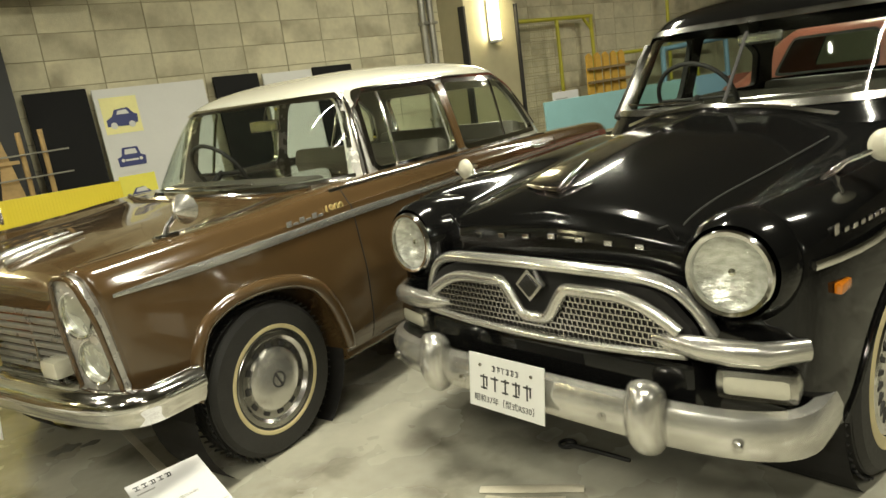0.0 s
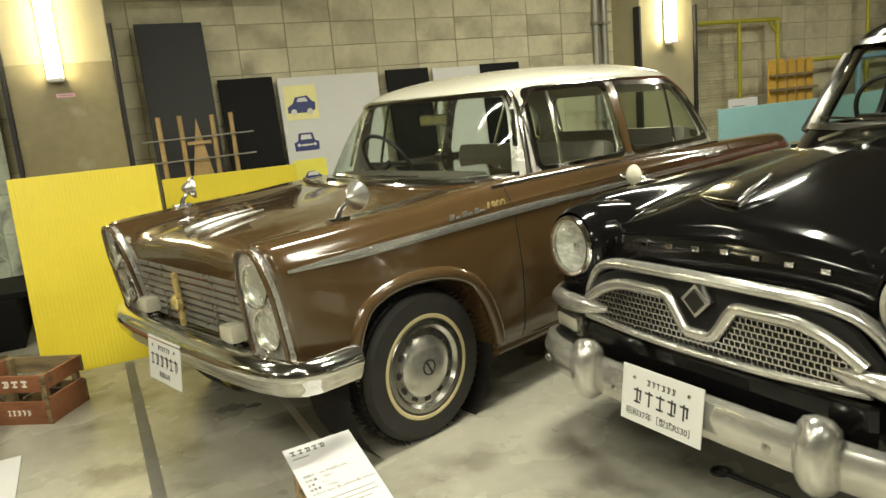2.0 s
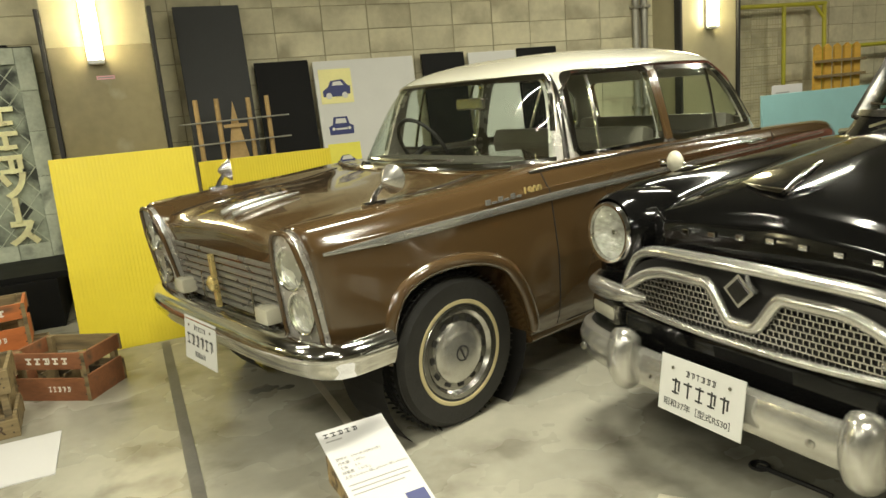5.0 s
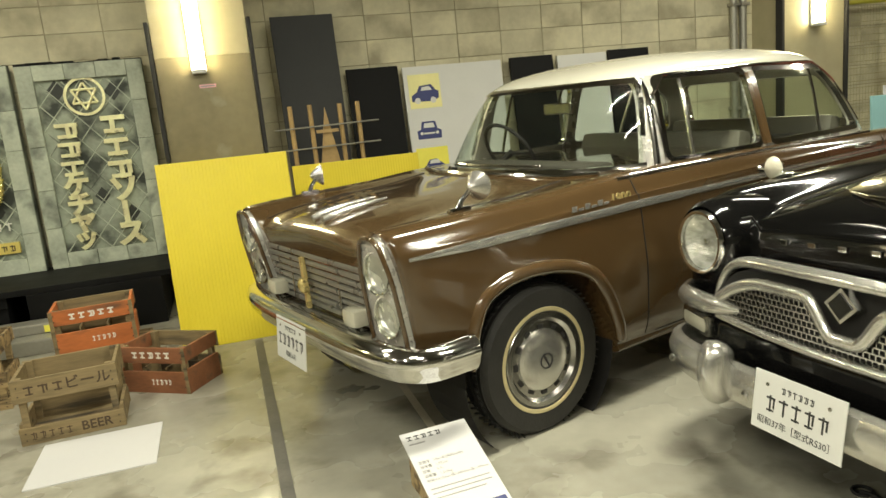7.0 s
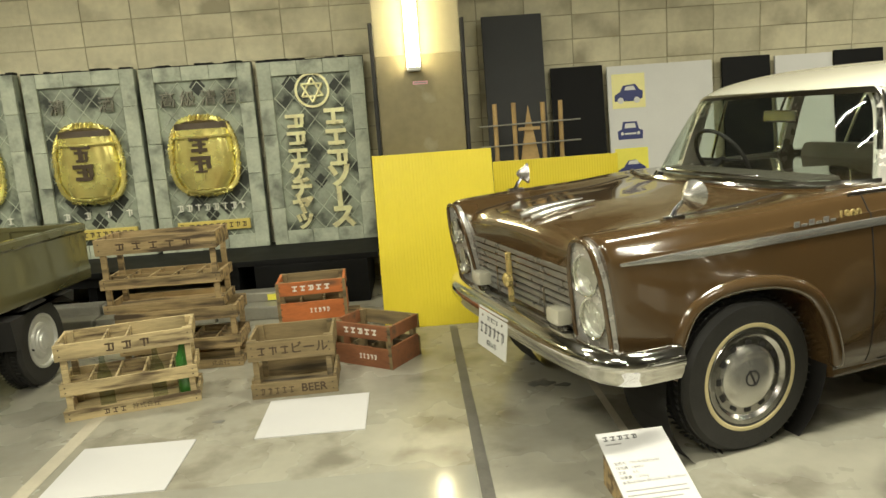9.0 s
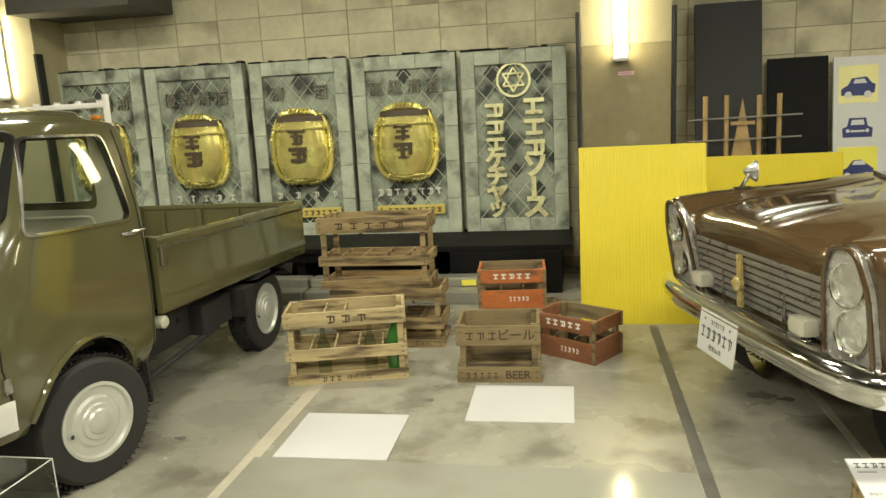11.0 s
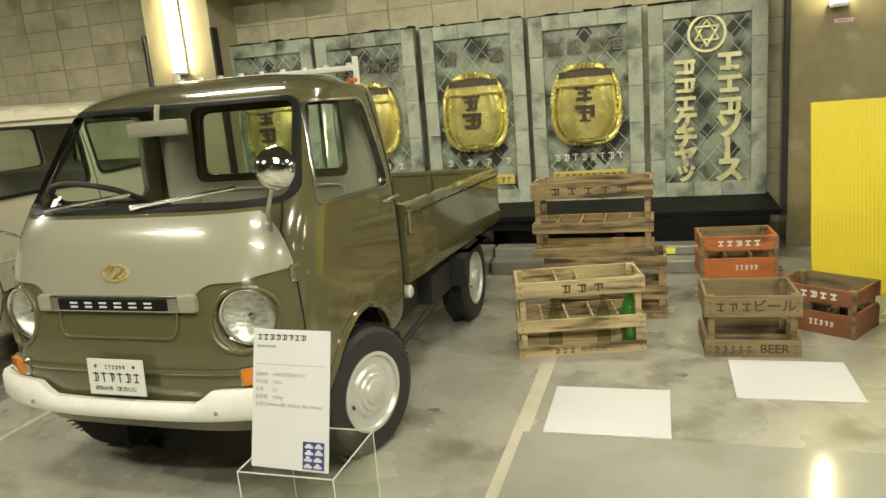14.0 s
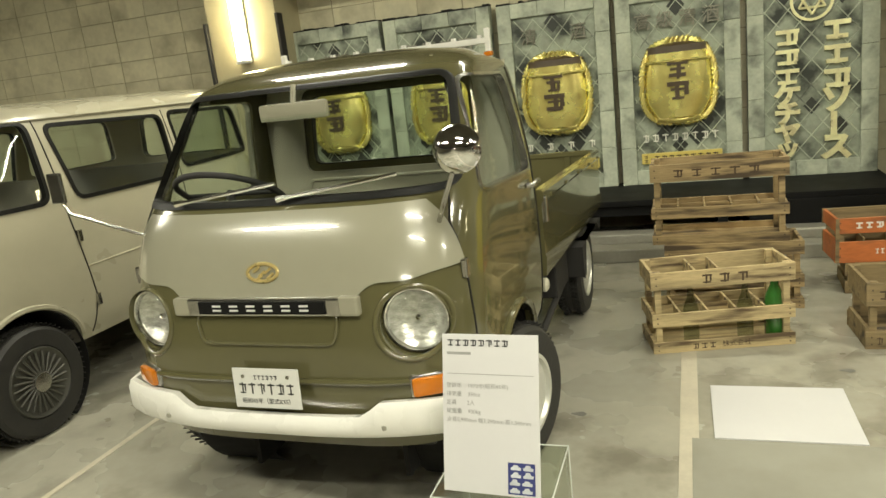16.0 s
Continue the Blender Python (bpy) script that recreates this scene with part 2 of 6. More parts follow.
    scene.collection.objects.link(ob)
    bpy.context.view_layer.update()
    me = bpy.data.meshes.new_from_object(ob.evaluated_get(bpy.context.evaluated_depsgraph_get()))
    bpy.data.objects.remove(ob)
    return me


def lettering(body, size, material, parent, m, depth=0.002, align="CENTER", spacing=1.0, name="lettering", bold=0.0):
    """Raised or printed words whose plane faces along m's z axis."""
    ob = part(name, text_mesh(body, size, depth, align, spacing, bold), material, parent)
    ob.matrix_basis = m
    if size < 0.03:
        ob["kind"] = "stuff"
    return ob


def word_bars(cells, material, parent, m, depth=0.006, seed=1, name="lettering", weight=0.17):
    """Plain bars in place of a word: cells of (x, y, width, height) in m's plane."""
    rnd = random.Random(seed)
    bm = bmesh.new()
    for x, y, w, h in cells:
        t = min(w, h) * weight
        ox = x + (rnd.random() - 0.5) * 0.12 * w
        box(x - w * 0.45, y + h * 0.22, 0, x + w * 0.45, y + h * 0.22 + t, depth, 0, bm)
        box(ox - t / 2, y - h * 0.45, 0, ox + t / 2, y + h * 0.42, depth * 0.9, 0, bm)
        if rnd.random() < 0.7:
            box(x - w * 0.38, y - h * 0.42, 0, x + w * 0.36, y - h * 0.42 + t * 0.9, depth * 0.95, 0, bm)
        if rnd.random() < 0.6:
            box(x + w * 0.24, y - h * 0.25, 0, x + w * 0.24 + t, y + h * 0.3, depth * 0.85, 0, bm)
    ob = part(name, bm, material, parent)
    ob["kind"] = "stuff"
    ob.matrix_basis = m
    return ob


FRONT = pose(0, 0, 0, 90, 0, 0)    # a text plane that faces -y


def at_front(x, y, z, turn=0.0):
    return pose(x, y, z, 90, 0, turn)


# ---- the hall ----
WALL_Y = 7.6
floor = tagged(part("floor", box(-13, -7, -0.2, 15, WALL_Y + 0.2, 0), "floor"),
               "grey polished concrete floor with stains and scuffs", "floor", kind="structure")
for x0, x1, y0, y1, k in ((1.285, 1.335, -6, 5.86, "joint"), (-0.60, -0.53, -6, 6.6, "joint_pale"), (-2.975, -2.945, -6, 6.6, "joint_pale"),
                          (1.93, 1.965, 3.6, 6.4, "joint_pale")):
    tagged(part("floor_joint", box(x0, y0, -0.02, x1, y1, 0.0025), k), "narrow filled joint in the concrete floor", "floor joint", kind="structure")
sheet = tagged(part("floor_plate", box(-0.555, 1.2, 0.0, 1.28, 3.94, 0.004, 0.001), "slab"),
               "smooth glossy pale sheet lying on the concrete floor", "floor plate", kind="structure")
wall_back = tagged(part("wall_north", box(-13, WALL_Y - 0.001, 0, 15, WALL_Y + 0.2, CEILING), "mortar"),
                   "cream concrete block wall with thin recessed mortar joints", "wall", kind="structure")
for nm, b in (("wall_west", (-13.2, -7, 0, -13, WALL_Y + 0.2, CEILING)), ("wall_east", (15, -7, 0, 15.2, WALL_Y + 0.2, CEILING)),
              ("wall_south", (-13.2, -7.2, 0, 15.2, -7, CEILING))):
    tagged(part(nm, box(*b), "hall_wall"), "plain cream plaster wall closing the hall", "wall", kind="structure")
tagged(part("ceiling", box(-13.2, -7.2, CEILING, 15.2, WALL_Y + 0.2, CEILING + 0.2), "ceiling"), "dark concrete ceiling slab", "ceiling", kind="structure")
for x0, x1 in ((-3.9, -2.75), (1.9, 2.95)):
    tagged(part("beam_trim", box(x0, 6.9, 2.42, x1, WALL_Y, 2.72, 0.01), "ceiling"), "dark duct box under the ceiling against the block wall", "duct", kind="structure")


def pillar(x0, x1, lower, seed):
    y0 = 7.17
    p = thing("pillar", "square cream plastered pillar with black corner guards" if not lower else
              "square pillar, cream above, scuffed olive paint below", "pillar", kind="structure", group="hall pillars")
    if lower:
        part("upper_face", box(x0, y0, 1.86, x1, WALL_Y, CEILING, 0.004), "plaster", p)
        part("lower_face", box(x0, y0 - 0.004, 0, x1, WALL_Y, 1.86, 0.004), "steel_tan", p, "glossy scuffed olive-brown paint")
    else:
        part("shaft", box(x0, y0, 0, x1, WALL_Y, CEILING, 0.004), "plaster", p)
    top = 2.12
    for xa in (x0 - 0.035, x1 + 0.005):
        part("corner_guard", box(xa, y0 - 0.03, 0.25, xa + 0.03, y0 + 0.06, top, 0.006), "rubber", p, "black rubber corner guard")
    return p


for i, (x0, x1, lower) in enumerate(((-4.60, -3.90, False), (0.89, 1.575, True), (6.50, 7.22, False))):
    pillar(x0, x1, lower, i)
    cx = (x0 + x1) / 2 - (0.04 if i == 1 else 0.0)
    s = thing("wall_lamp", "lit vertical fluorescent tube lamp on a pillar", "lamp", pose(cx, 7.166, 1.76), group="pillar lamps")
    part("back_plate", box(-0.055, -0.025, -0.02, 0.055, 0, 0.78, 0.004), "white", s)
    part("tube", sweep([(0, -0.06, 0.0), (0, -0.06, 0.72)], 0.05, n=14), "tube", s, "glowing white diffuser tube", 40)
    part("end_cap", box(-0.05, -0.11, -0.03, 0.05, -0.01, 0.0, 0.008), "white", s)
tag = thing("pink_label", "small pink paper label stuck on the pillar", "label", pose(1.235, 7.164, 1.64))
part("slip", box(-0.06, -0.002, -0.013, 0.06, 0, 0.013), "pink", tag)
part("lettering", box(-0.05, -0.003, -0.004, 0.05, -0.002, 0.004), "print_grey", tag)
for x in (6.25, 6.36):
    c = thing("conduit_pipe", "vertical grey metal conduit on the block wall", "conduit", kind="structure")
    part("pipe", rod((x, 7.55, 0), (x, 7.55, CEILING), 0.035, n=14), "galv", c, sm=40)
    for z in (1.0, 2.0):
        part("clip", box(x - 0.045, 7.5, z, x + 0.045, 7.6, z + 0.03, 0.004), "galv", c)

# ceiling lights: rows of tubes whose light falls on the cars
for x, y, e in ((-3.4, 1.2, 55), (0.4, 0.6, 55), (4.4, 1.2, 55), (-2.6, 5.0, 40), (-0.2, 5.5, 20), (5.6, 5.2, 40), (0.4, -3.5, 50), (9.5, 4.6, 40), (2.8, 3.5, 68), (-0.2, 1.9, 40), (-6.5, 3.4, 80)):
    f = thing("ceiling_light", "ceiling batten with a lit fluorescent tube", "lamp", pose(x, y, CEILING - 0.12), group="ceiling battens")
    part("batten", box(-0.64, -0.05, 0.04, 0.64, 0.05, 0.12, 0.006), "white", f)
    part("tube", rod((-0.6, 0, 0), (0.6, 0, 0), 0.018, n=10), "ceil_tube", f, sm=40)
    for sx in (-0.62, 0.62):
        part("holder", box(sx - 0.012, -0.02, -0.02, sx + 0.012, 0.02, 0.05), "white", f)
    lamp = bpy.data.lights.new("tube_lamp", "AREA")
    lamp.shape, lamp.size, lamp.size_y, lamp.energy, lamp.color = "RECTANGLE", 1.2, 0.10, e, TUBE_TONE
    new("tube_lamp", lamp).matrix_basis = pose(x, y, CEILING - 0.16)


# ---- boards along the wall ----
def board(name, label, x0, x1, zt, yb, yt, material, thick=0.025, category="board", ribs=False, group=""):
    """A sheet that stands on the floor and leans back."""
    lean = math.degrees(math.atan2(yt - yb, zt))
    p = thing(name, label, category, pose((x0 + x1) / 2, yb, 0.0, -lean), group=group)
    w, h = (x1 - x0) / 2, math.hypot(zt, yt - yb)
    bm = box(-w, 0, 0, w, thick, h, 0.003)
    part("sheet", bm, material, p)
    if ribs:
        n = int((x1 - x0) / 0.021)
        bm = bmesh.new()
        for i in range(n):
            x = -w + 0.012 + i * (2 * w - 0.024) / (n - 1)
            extrude_poly([(x - 0.006, 0.0), (x - 0.002, -0.0012), (x + 0.002, -0.0012), (x + 0.006, 0.0)], h - 0.02, "z", 0.01, bm)
        part("rib", bm, material, p, "fine vertical ribs")["kind"] = "stuff"
    return p


board("ribbed_board", "tall ribbed bright yellow panel standing on the floor", 0.857, 1.653, 1.145, 5.90, 6.08, "yellow", ribs=True, group="yellow panels")
board("ribbed_board", "wide ribbed bright yellow panel behind the brown car", 1.755, 2.75, 0.985, 6.86, 6.94, "yellow", ribs=True, group="yellow panels")
board("wall_board", "tall charcoal board leaning on the block wall", 1.776, 2.275, 2.14, 7.15, 7.42, "charcoal", group="wall boards")
board("wall_board", "matt black board leaning on the block wall", 2.352, 2.80, 1.695, 7.30, 7.52, "black", group="wall boards")
white_board = board("display_board", "white display board with three car prints", 2.832, 3.742, 1.675, 7.32, 7.50, "white", group="wall boards")
board("wall_board", "matt black board leaning on the block wall", 3.836, 4.258, 1.685, 7.30, 7.52, "black", group="wall boards")
board("wall_board", "plain white board leaning on the block wall", 4.303, 4.805, 1.67, 7.32, 7.52, "white", group="wall boards")
board("wall_board", "matt black board leaning on the block wall", 4.812, 5.244, 1.682, 7.30, 7.50, "black", group="wall boards")


def car_print(z, back, body, kind):
    """A poster with a simple printed car."""
    p = part("poster", box(-0.42, -0.003, z, -0.135, 0, z + 0.29), back, white_board, "square print of an old car")
    y = -0.006
    cx, cz = -0.28, z + 0.10
    if kind == 0:
        outline = [(-0.12, -0.04), (-0.12, 0.01), (-0.07, 0.04), (-0.045, 0.09), (0.06, 0.10), (0.10, 0.05), (0.125, 0.04), (0.12, -0.02), (0.07, -0.045)]
    elif kind == 1:
        outline = [(-0.105, -0.05), (-0.11, 0.02), (-0.075, 0.035), (-0.06, 0.10), (0.06, 0.10), (0.075, 0.035), (0.11, 0.02), (0.105, -0.05)]
    else:
        outline = [(-0.12, -0.04), (-0.125, 0.0), (-0.07, 0.03), (-0.03, 0.085), (0.03, 0.09), (0.08, 0.05), (0.12, 0.02), (0.12, -0.03)]
    part("car_print", extrude_poly([(cx + a, cz + b) for a, b in outline], 0.003, "y", y), body, p, "navy car silhouette")
    win = [(-0.035, 0.05), (-0.022, 0.08), (0.045, 0.085), (0.065, 0.05)] if kind != 1 else [(-0.05, 0.045), (-0.042, 0.085), (0.042, 0.085), (0.05, 0.045)]
    part("window_print", extrude_poly([(cx + a, cz + b) for a, b in win], 0.002, "y", y - 0.002), "white", p)
    for a in (-0.07, 0.07):
        if kind == 1:
            part("lamp_print", lathe([(0.0, 0), (0.014, 0), (0.014, 0.002), (0, 0.002)], 12, m=pose(cx + a, y, cz, 90)), "white", p)
        else:
            part("wheel_print", lathe([(0.0, 0), (0.026, 0), (0.026, 0.002), (0, 0.002)], 14, m=pose(cx + a, y, cz - 0.035, 90)), "white", p)
    if kind == 1:
        part("grille_print", box(cx - 0.05, y - 0.002, cz - 0.01, cx + 0.05, y, cz + 0.005), "white", p)


car_print(1.325, "lemon_pale", "navy", 0)
car_print(1.01, "white", "navy", 1)
car_print(0.695, "lemon", "navy", 2)
part("caption_bars", box(-0.42, -0.003, 0.60, -0.16, -0.001, 0.66), "print_grey", white_board)

# poles with two rods, standing before the boards
rack = thing("pole_rack", "rack of four wooden poles tied with two thin rods", "rack", pose(2.03, 7.0, 0))
for x, zt in ((-0.235, 1.43), (-0.085, 1.43), (0.145, 1.42), (0.285, 1.425)):
    part("pole", sweep([(x, 0.02, 0), (x + 0.01, 0.01, 0.7), (x + 0.004, 0.0, zt)], 0.018, n=8), "pole", rack, sm=50)
for z in (1.10, 1.26):
    part("rod", rod((-0.36, -0.03, z), (0.44, -0.03, z + 0.01), 0.006), "galv", rack)
part("wedge", extrude_poly([(-0.05, 0.9), (0.125, 0.9), (0.035, 1.40)], 0.02, "y", 0.01), "pole", rack, "tall thin wooden wedge")
part("wedge_brace", box(-0.05, -0.01, 1.21, 0.12, 0.01, 1.235), "pole", rack)
part("foot_rail", box(-0.30, -0.01, 0.0, 0.34, 0.06, 0.03), "pole", rack)

# ---- black bench under the sign boards ----
bench = thing("black_bench", "long low black bench carrying the old sign boards", "bench", pose(0, 0, 0))
part("top", box(-4.05, 6.74, 0.335, 0.80, 7.56, 0.378, 0.004), "black", bench)
part("cabinet", box(-0.15, 6.72, 0.0, 0.72, 7.5, 0.335, 0.004), "black", bench, "closed black box end")
part("apron", box(-4.05, 6.76, 0.26, -0.28, 6.80, 0.335, 0.003), "black", bench)
for x in (-4.0, -2.55, -1.45, -0.36):
    part("leg", box(x, 6.78, 0, x + 0.07, 7.5, 0.335, 0.004), "black", bench)
for x in (-3.9, -3.02, -2.14, -1.26, -0.38):
    k = thing("concrete_kerb", "grey precast concrete kerb stone before the bench", "kerb", pose(x, 0, 0), group="kerb stones")
    part("stone", box(0, 6.40, 0.0, 0.86, 6.68, 0.10, 0.012), "galv", k)
    part("upper_step", box(0, 6.55, 0.10, 0.86, 6.70, 0.17, 0.012), "galv", k)
tag2 = thing("yellow_tag", "small bright yellow tag stuck on the kerb stone", "label", pose(0.02, 6.545, 0.11))
part("slip", box(-0.055, -0.003, 0, 0.055, 0.0, 0.045), "lemon", tag2)


# ---- old sign boards ----
def sign(x0, x1, zt, words, lower, plaque, barrel, seed):
    w = x1 - x0
    z0 = 0.378
    h = zt - z0
    s = thing("sign_board", f"weathered green copper sign board with {'a gilded half barrel' if barrel else 'gilded lettering and a star'}",
              "sign", pose((x0 + x1) / 2, 7.40, z0, -1.0), group="old sign boards")
    hw, fr = w / 2, 0.115
    part("backing", box(-hw, 0.03, 0, hw, 0.10, h, 0.004), "copper_field", s)
    for a, b in ((-hw, -hw + fr), (hw - fr, hw)):
        n = 5
        lens = [h * (i + (0.12 * ((seed * 7 + i * 3) % 5 - 2) / 5 if 0 < i < n else 0)) / n for i in range(n + 1)]
        for za, zb in zip(lens, lens[1:]):
            part("frame_plate", box(a, 0.0 + 0.003 * ((seed + int(za * 10)) % 2), za + 0.001, b, 0.03, zb - 0.001, 0.006), "copper", s)
    for za, zb in ((0, fr), (h - fr, h)):
        for i in range(3):
            xa = -hw + fr + i * (w - 2 * fr) / 3
            part("frame_plate", box(xa + 0.001, 0.002, za, xa + (w - 2 * fr) / 3 - 0.001, 0.03, zb, 0.006), "copper", s)
    bm = bmesh.new()
    inner_w, inner_h = hw - fr, h - 2 * fr
    step = 0.185
    # raised seams of the diamond-laid sheets
    for sgn in (1, -1):
        k = -12
        while k < 20:
            c = k * step
            pts = []
            for z in np.arange(0, inner_h + 0.001, 0.02):
                x = sgn * (z - c) * 0.85
                if -inner_w <= x <= inner_w:
                    pts.append((x, z))
            if len(pts) > 2:
                (xa, za), (xb, zb) = pts[0], pts[-1]
                rod((xa, 0.030, fr + za), (xb, 0.030, fr + zb), 0.0045, bm, n=6)
            k += 1
    part("seam", bm, "copper", s, "raised diamond seams")["kind"] = "stuff"
    # blackened sheets
    spots = [(-0.19, 1.33), (0.20, 1.30), (0.0, 0.52), (0.19, 0.36)] if not barrel else [(0.0, 1.37), (-0.2, 0.50), (0.0, 0.30), (0.2, 0.48), (-0.12, 0.40), (0.13, 0.38)]
    rnd = random.Random(seed + 40)
    for x, z in spots:
        if rnd.random() < 0.85:
            k = 0.75 + 0.3 * rnd.random()
            part("dark_sheet", extrude_poly([(x - 0.074 * k, z), (x, z - 0.087 * k), (x + 0.074 * k, z), (x, z + 0.087 * k)], 0.004, "y", 0.0275), "copper_dark", s, "blackened diamond sheet")
    # dark torn edge along the top
    bm = bmesh.new()
    rnd = random.Random(seed)
    x = -hw
    while x < hw - 0.02:
        d = 0.03 + rnd.random() * 0.08
        box(x, 0.012, h, min(x + d, hw), 0.09, h + 0.004 + rnd.random() * 0.018, 0, bm)
        x += d
    part("top_flashing", bm, "black", s, "ragged dark flashing")["kind"] = "stuff"
    if words:
        n = len(words)
        span = 0.50 if n > 2 else 0.40
        for i, ch in enumerate(words):
            xx = (-0.5 + i / (n - 1)) * span
            lettering(ch, 0.135, "pewter", s, at_front(xx, 0.012, 1.265), 0.012, name="raised_letter")
    if lower:
        n = lower
        word_bars([((-0.5 + i / (n - 1)) * 0.52, 0, 0.052, 0.07) for i in range(n)], "pale_letter", s, at_front(0, 0.024, 0.37), 0.014, seed)
    if plaque:
        q = part("plaque", box(-0.30, 0.0, 0.165, 0.31, 0.03, 0.25, 0.006), "plaque", s, "small yellow name plaque")
        word_bars([(-0.18 + i * 0.055, 0, 0.042, 0.052) for i in range(9)], "bronze", q, at_front(0, 0.0, 0.207), 0.003, seed + 3)
        word_bars([(-0.265, 0.016, 0.03, 0.024), (-0.265, -0.016, 0.03, 0.024)], "bronze", q, at_front(0, 0.0, 0.207), 0.003, seed + 5)
    if barrel:
        cz = 0.80
        # half barrel with bowed outline, seen as a relief
        bm = bmesh.new()
        rows, cols = 16, 22
        grid = []
        for i in range(rows + 1):
            v = i / rows
            z = -0.27 + 0.49 * v
            half = 0.222 + 0.028 * math.sin(math.pi * min(1, v * 1.05)) - 0.07 * max(0, 0.25 - v) ** 1.3 * 4
            row = []
            for j in range(cols + 1):
                a = math.pi * j / cols
                row.append(bm.verts.new((-half * math.cos(a), 0.02 - 0.15 * math.sin(a) ** 0.8 if 0 < j < cols else 0.03, cz + z)))
            grid.append(row)
        for i in range(rows):
            for j in range(cols):
                bm.faces.new((grid[i][j], grid[i][j + 1], grid[i + 1][j + 1], grid[i + 1][j]))
        bm.faces.new(grid[0][::-1])
        bm.faces.new(grid[-1])
        bmesh.ops.recalc_face_normals(bm, faces=bm.faces)
        bar = part("barrel", bm, "gold", s, "gilded half barrel in relief", 40)
        part("barrel_lid", lathe([(0.24, 0), (0.228, 0.055), (0.15, 0.085), (0, 0.09)], 28, m=Matrix.Translation((0, 0.02, cz + 0.215)) @ Matrix.Diagonal((1, 0.52, 1, 1))), "bronze", bar, "dark domed straw top", 40)
        band = [( -0.247 * math.cos(math.pi * j / 24), 0.02 - 0.158 * math.sin(math.pi * j / 24) ** 0.8, cz + 0.155) for j in range(1, 24)]
        part("hoop", sweep(band, 0.013, n=6), "gold", bar, sm=50)
        # rope outline: many twisted lobes
        loop = []
        for a in np.linspace(-math.pi * 0.5, math.pi * 1.5, 60, endpoint=False):
            ca, sa = math.cos(a), math.sin(a)
            loop.append((0.272 * math.copysign(abs(ca) ** 0.62, ca), -0.01 if abs(sa) < 0.9 else -0.04, cz + 0.312 * math.copysign(abs(sa) ** (0.62 if sa < 0 else 0.95), sa)))
        bm = bmesh.new()
        for i in range(len(loop)):
            a, b = Vector(loop[i]), Vector(loop[(i + 1) % len(loop)])
            d = (b - a)
            t = Vector((-d.z, 0, d.x)).normalized() * 0.014
            rod(a + t * 1.0 - d * 0.25, b - t * 1.0 + d * 0.25, 0.021, bm, 7, 0.018)
        part("rope", bm, "gold", bar, "gilded twisted rope", 60)
        bm = bmesh.new()
        for i in range(-2, 3):
            rod((i * 0.036 - 0.012, -0.05, cz + 0.285), (i * 0.036 + 0.015, -0.06, cz + 0.335), 0.017, bm, 7)
        part("rope_knot", bm, "gold", bar, sm=50)
        part("rope_tail", sweep([(-0.15, -0.05, cz - 0.275), (0, -0.09, cz - 0.292), (0.15, -0.05, cz - 0.275)], 0.026, n=8), "gold", bar, sm=50)
        word_bars([(0, 0.075, 0.17, 0.14), (0, -0.085, 0.18, 0.15)], "bronze", bar, at_front(0, -0.126, cz + 0.02), 0.018, seed + 11, weight=0.22)
        word_bars([(0, 0.045, 0.12, 0.10), (0, -0.11, 0.12, 0.10)], "bronze", bar, at_front(0, -0.126, cz + 0.02), 0.016, seed + 23, weight=0.2)
    return s


sign(-3.995, -3.06, 1.955, "味噌醤油", 3, False, True, 1)
sign(-3.02, -2.065, 1.94, "優等清酒", 5, False, True, 2)
sign(-2.005, -1.10, 1.925, "清酒", 4, True, True, 3)
sign(-1.059, -0.146, 1.912, "高級清酒", 8, True, True, 4)
s5 = sign(-0.101, 0.777, 1.90, "", 0, False, False, 5)
em = part("star_emblem", lathe([(0.125, 0), (0.125, 0.02), (0.145, 0.02), (0.145, 0)], 36, m=pose(0, 0.03, 1.275, 90)), "gold_letter", s5, "gilded star in a ring", 30)
for turn in (0, 180):
    bm = bmesh.new()
    pts = [(0.1 * math.sin(math.radians(turn + 120 * i)), 0.012 - 0.003 * (turn > 0), 1.275 + 0.1 * math.cos(math.radians(turn + 120 * i))) for i in range(3)]
    for i in range(3):
        rod(pts[i], pts[(i + 1) % 3], 0.0095, bm, 8)
    part("star_triangle", bm, "gold_letter", em)
word_bars([(0.165, 1.05 - i * 0.172, 0.19, 0.15) for i in range(3)], "gold_letter", s5, at_front(0, 0.022, 0), 0.03, 21, weight=0.23)
for i, ch in enumerate("ソース"):
    lettering("ー" if ch == "ー" else ch, 0.215, "gold_letter", s5, at_front(0.165, 0.012, 0.545 - i * 0.175) @ pose(0, 0, 0, 0, 0, 90 if ch == "ー" else 0), 0.014, name="gilded_letter", bold=0.011)
word_bars([(-0.165, 1.03 - i * 0.142, 0.175, 0.125) for i in range(3)], "gold_letter", s5, at_front(0, 0.022, 0), 0.03, 22, weight=0.23)
for i, ch in enumerate("ケチヤツ"):
    lettering(ch, 0.185 if i < 3 else 0.15, "gold_letter", s5, at_front(-0.165, 0.012, 0.605 - i * 0.142), 0.014, name="gilded_letter", bold=0.009)


# ---- crates ----
def slat_crate(name, label, m, w, d, h, slats, wood, cells, group="wooden bottle crates", side=None, cell_z=(0.0, 0.0), posts=True):
    """A bottle crate: end boards, slats at the given heights on front and back, and dividers."""
    c = thing(name, label, "crate", m, group=group)
    hw, t = w / 2, 0.014
    for sx in (-1, 1):
        xe = sx * hw
        for z0, z1 in (side or slats):
            part("end_slat", box(xe - sx * 0.016, 0.0, z0, xe, d, z1, 0.002), wood, c)
        if posts:
            for y in (0.0, d - 0.03):
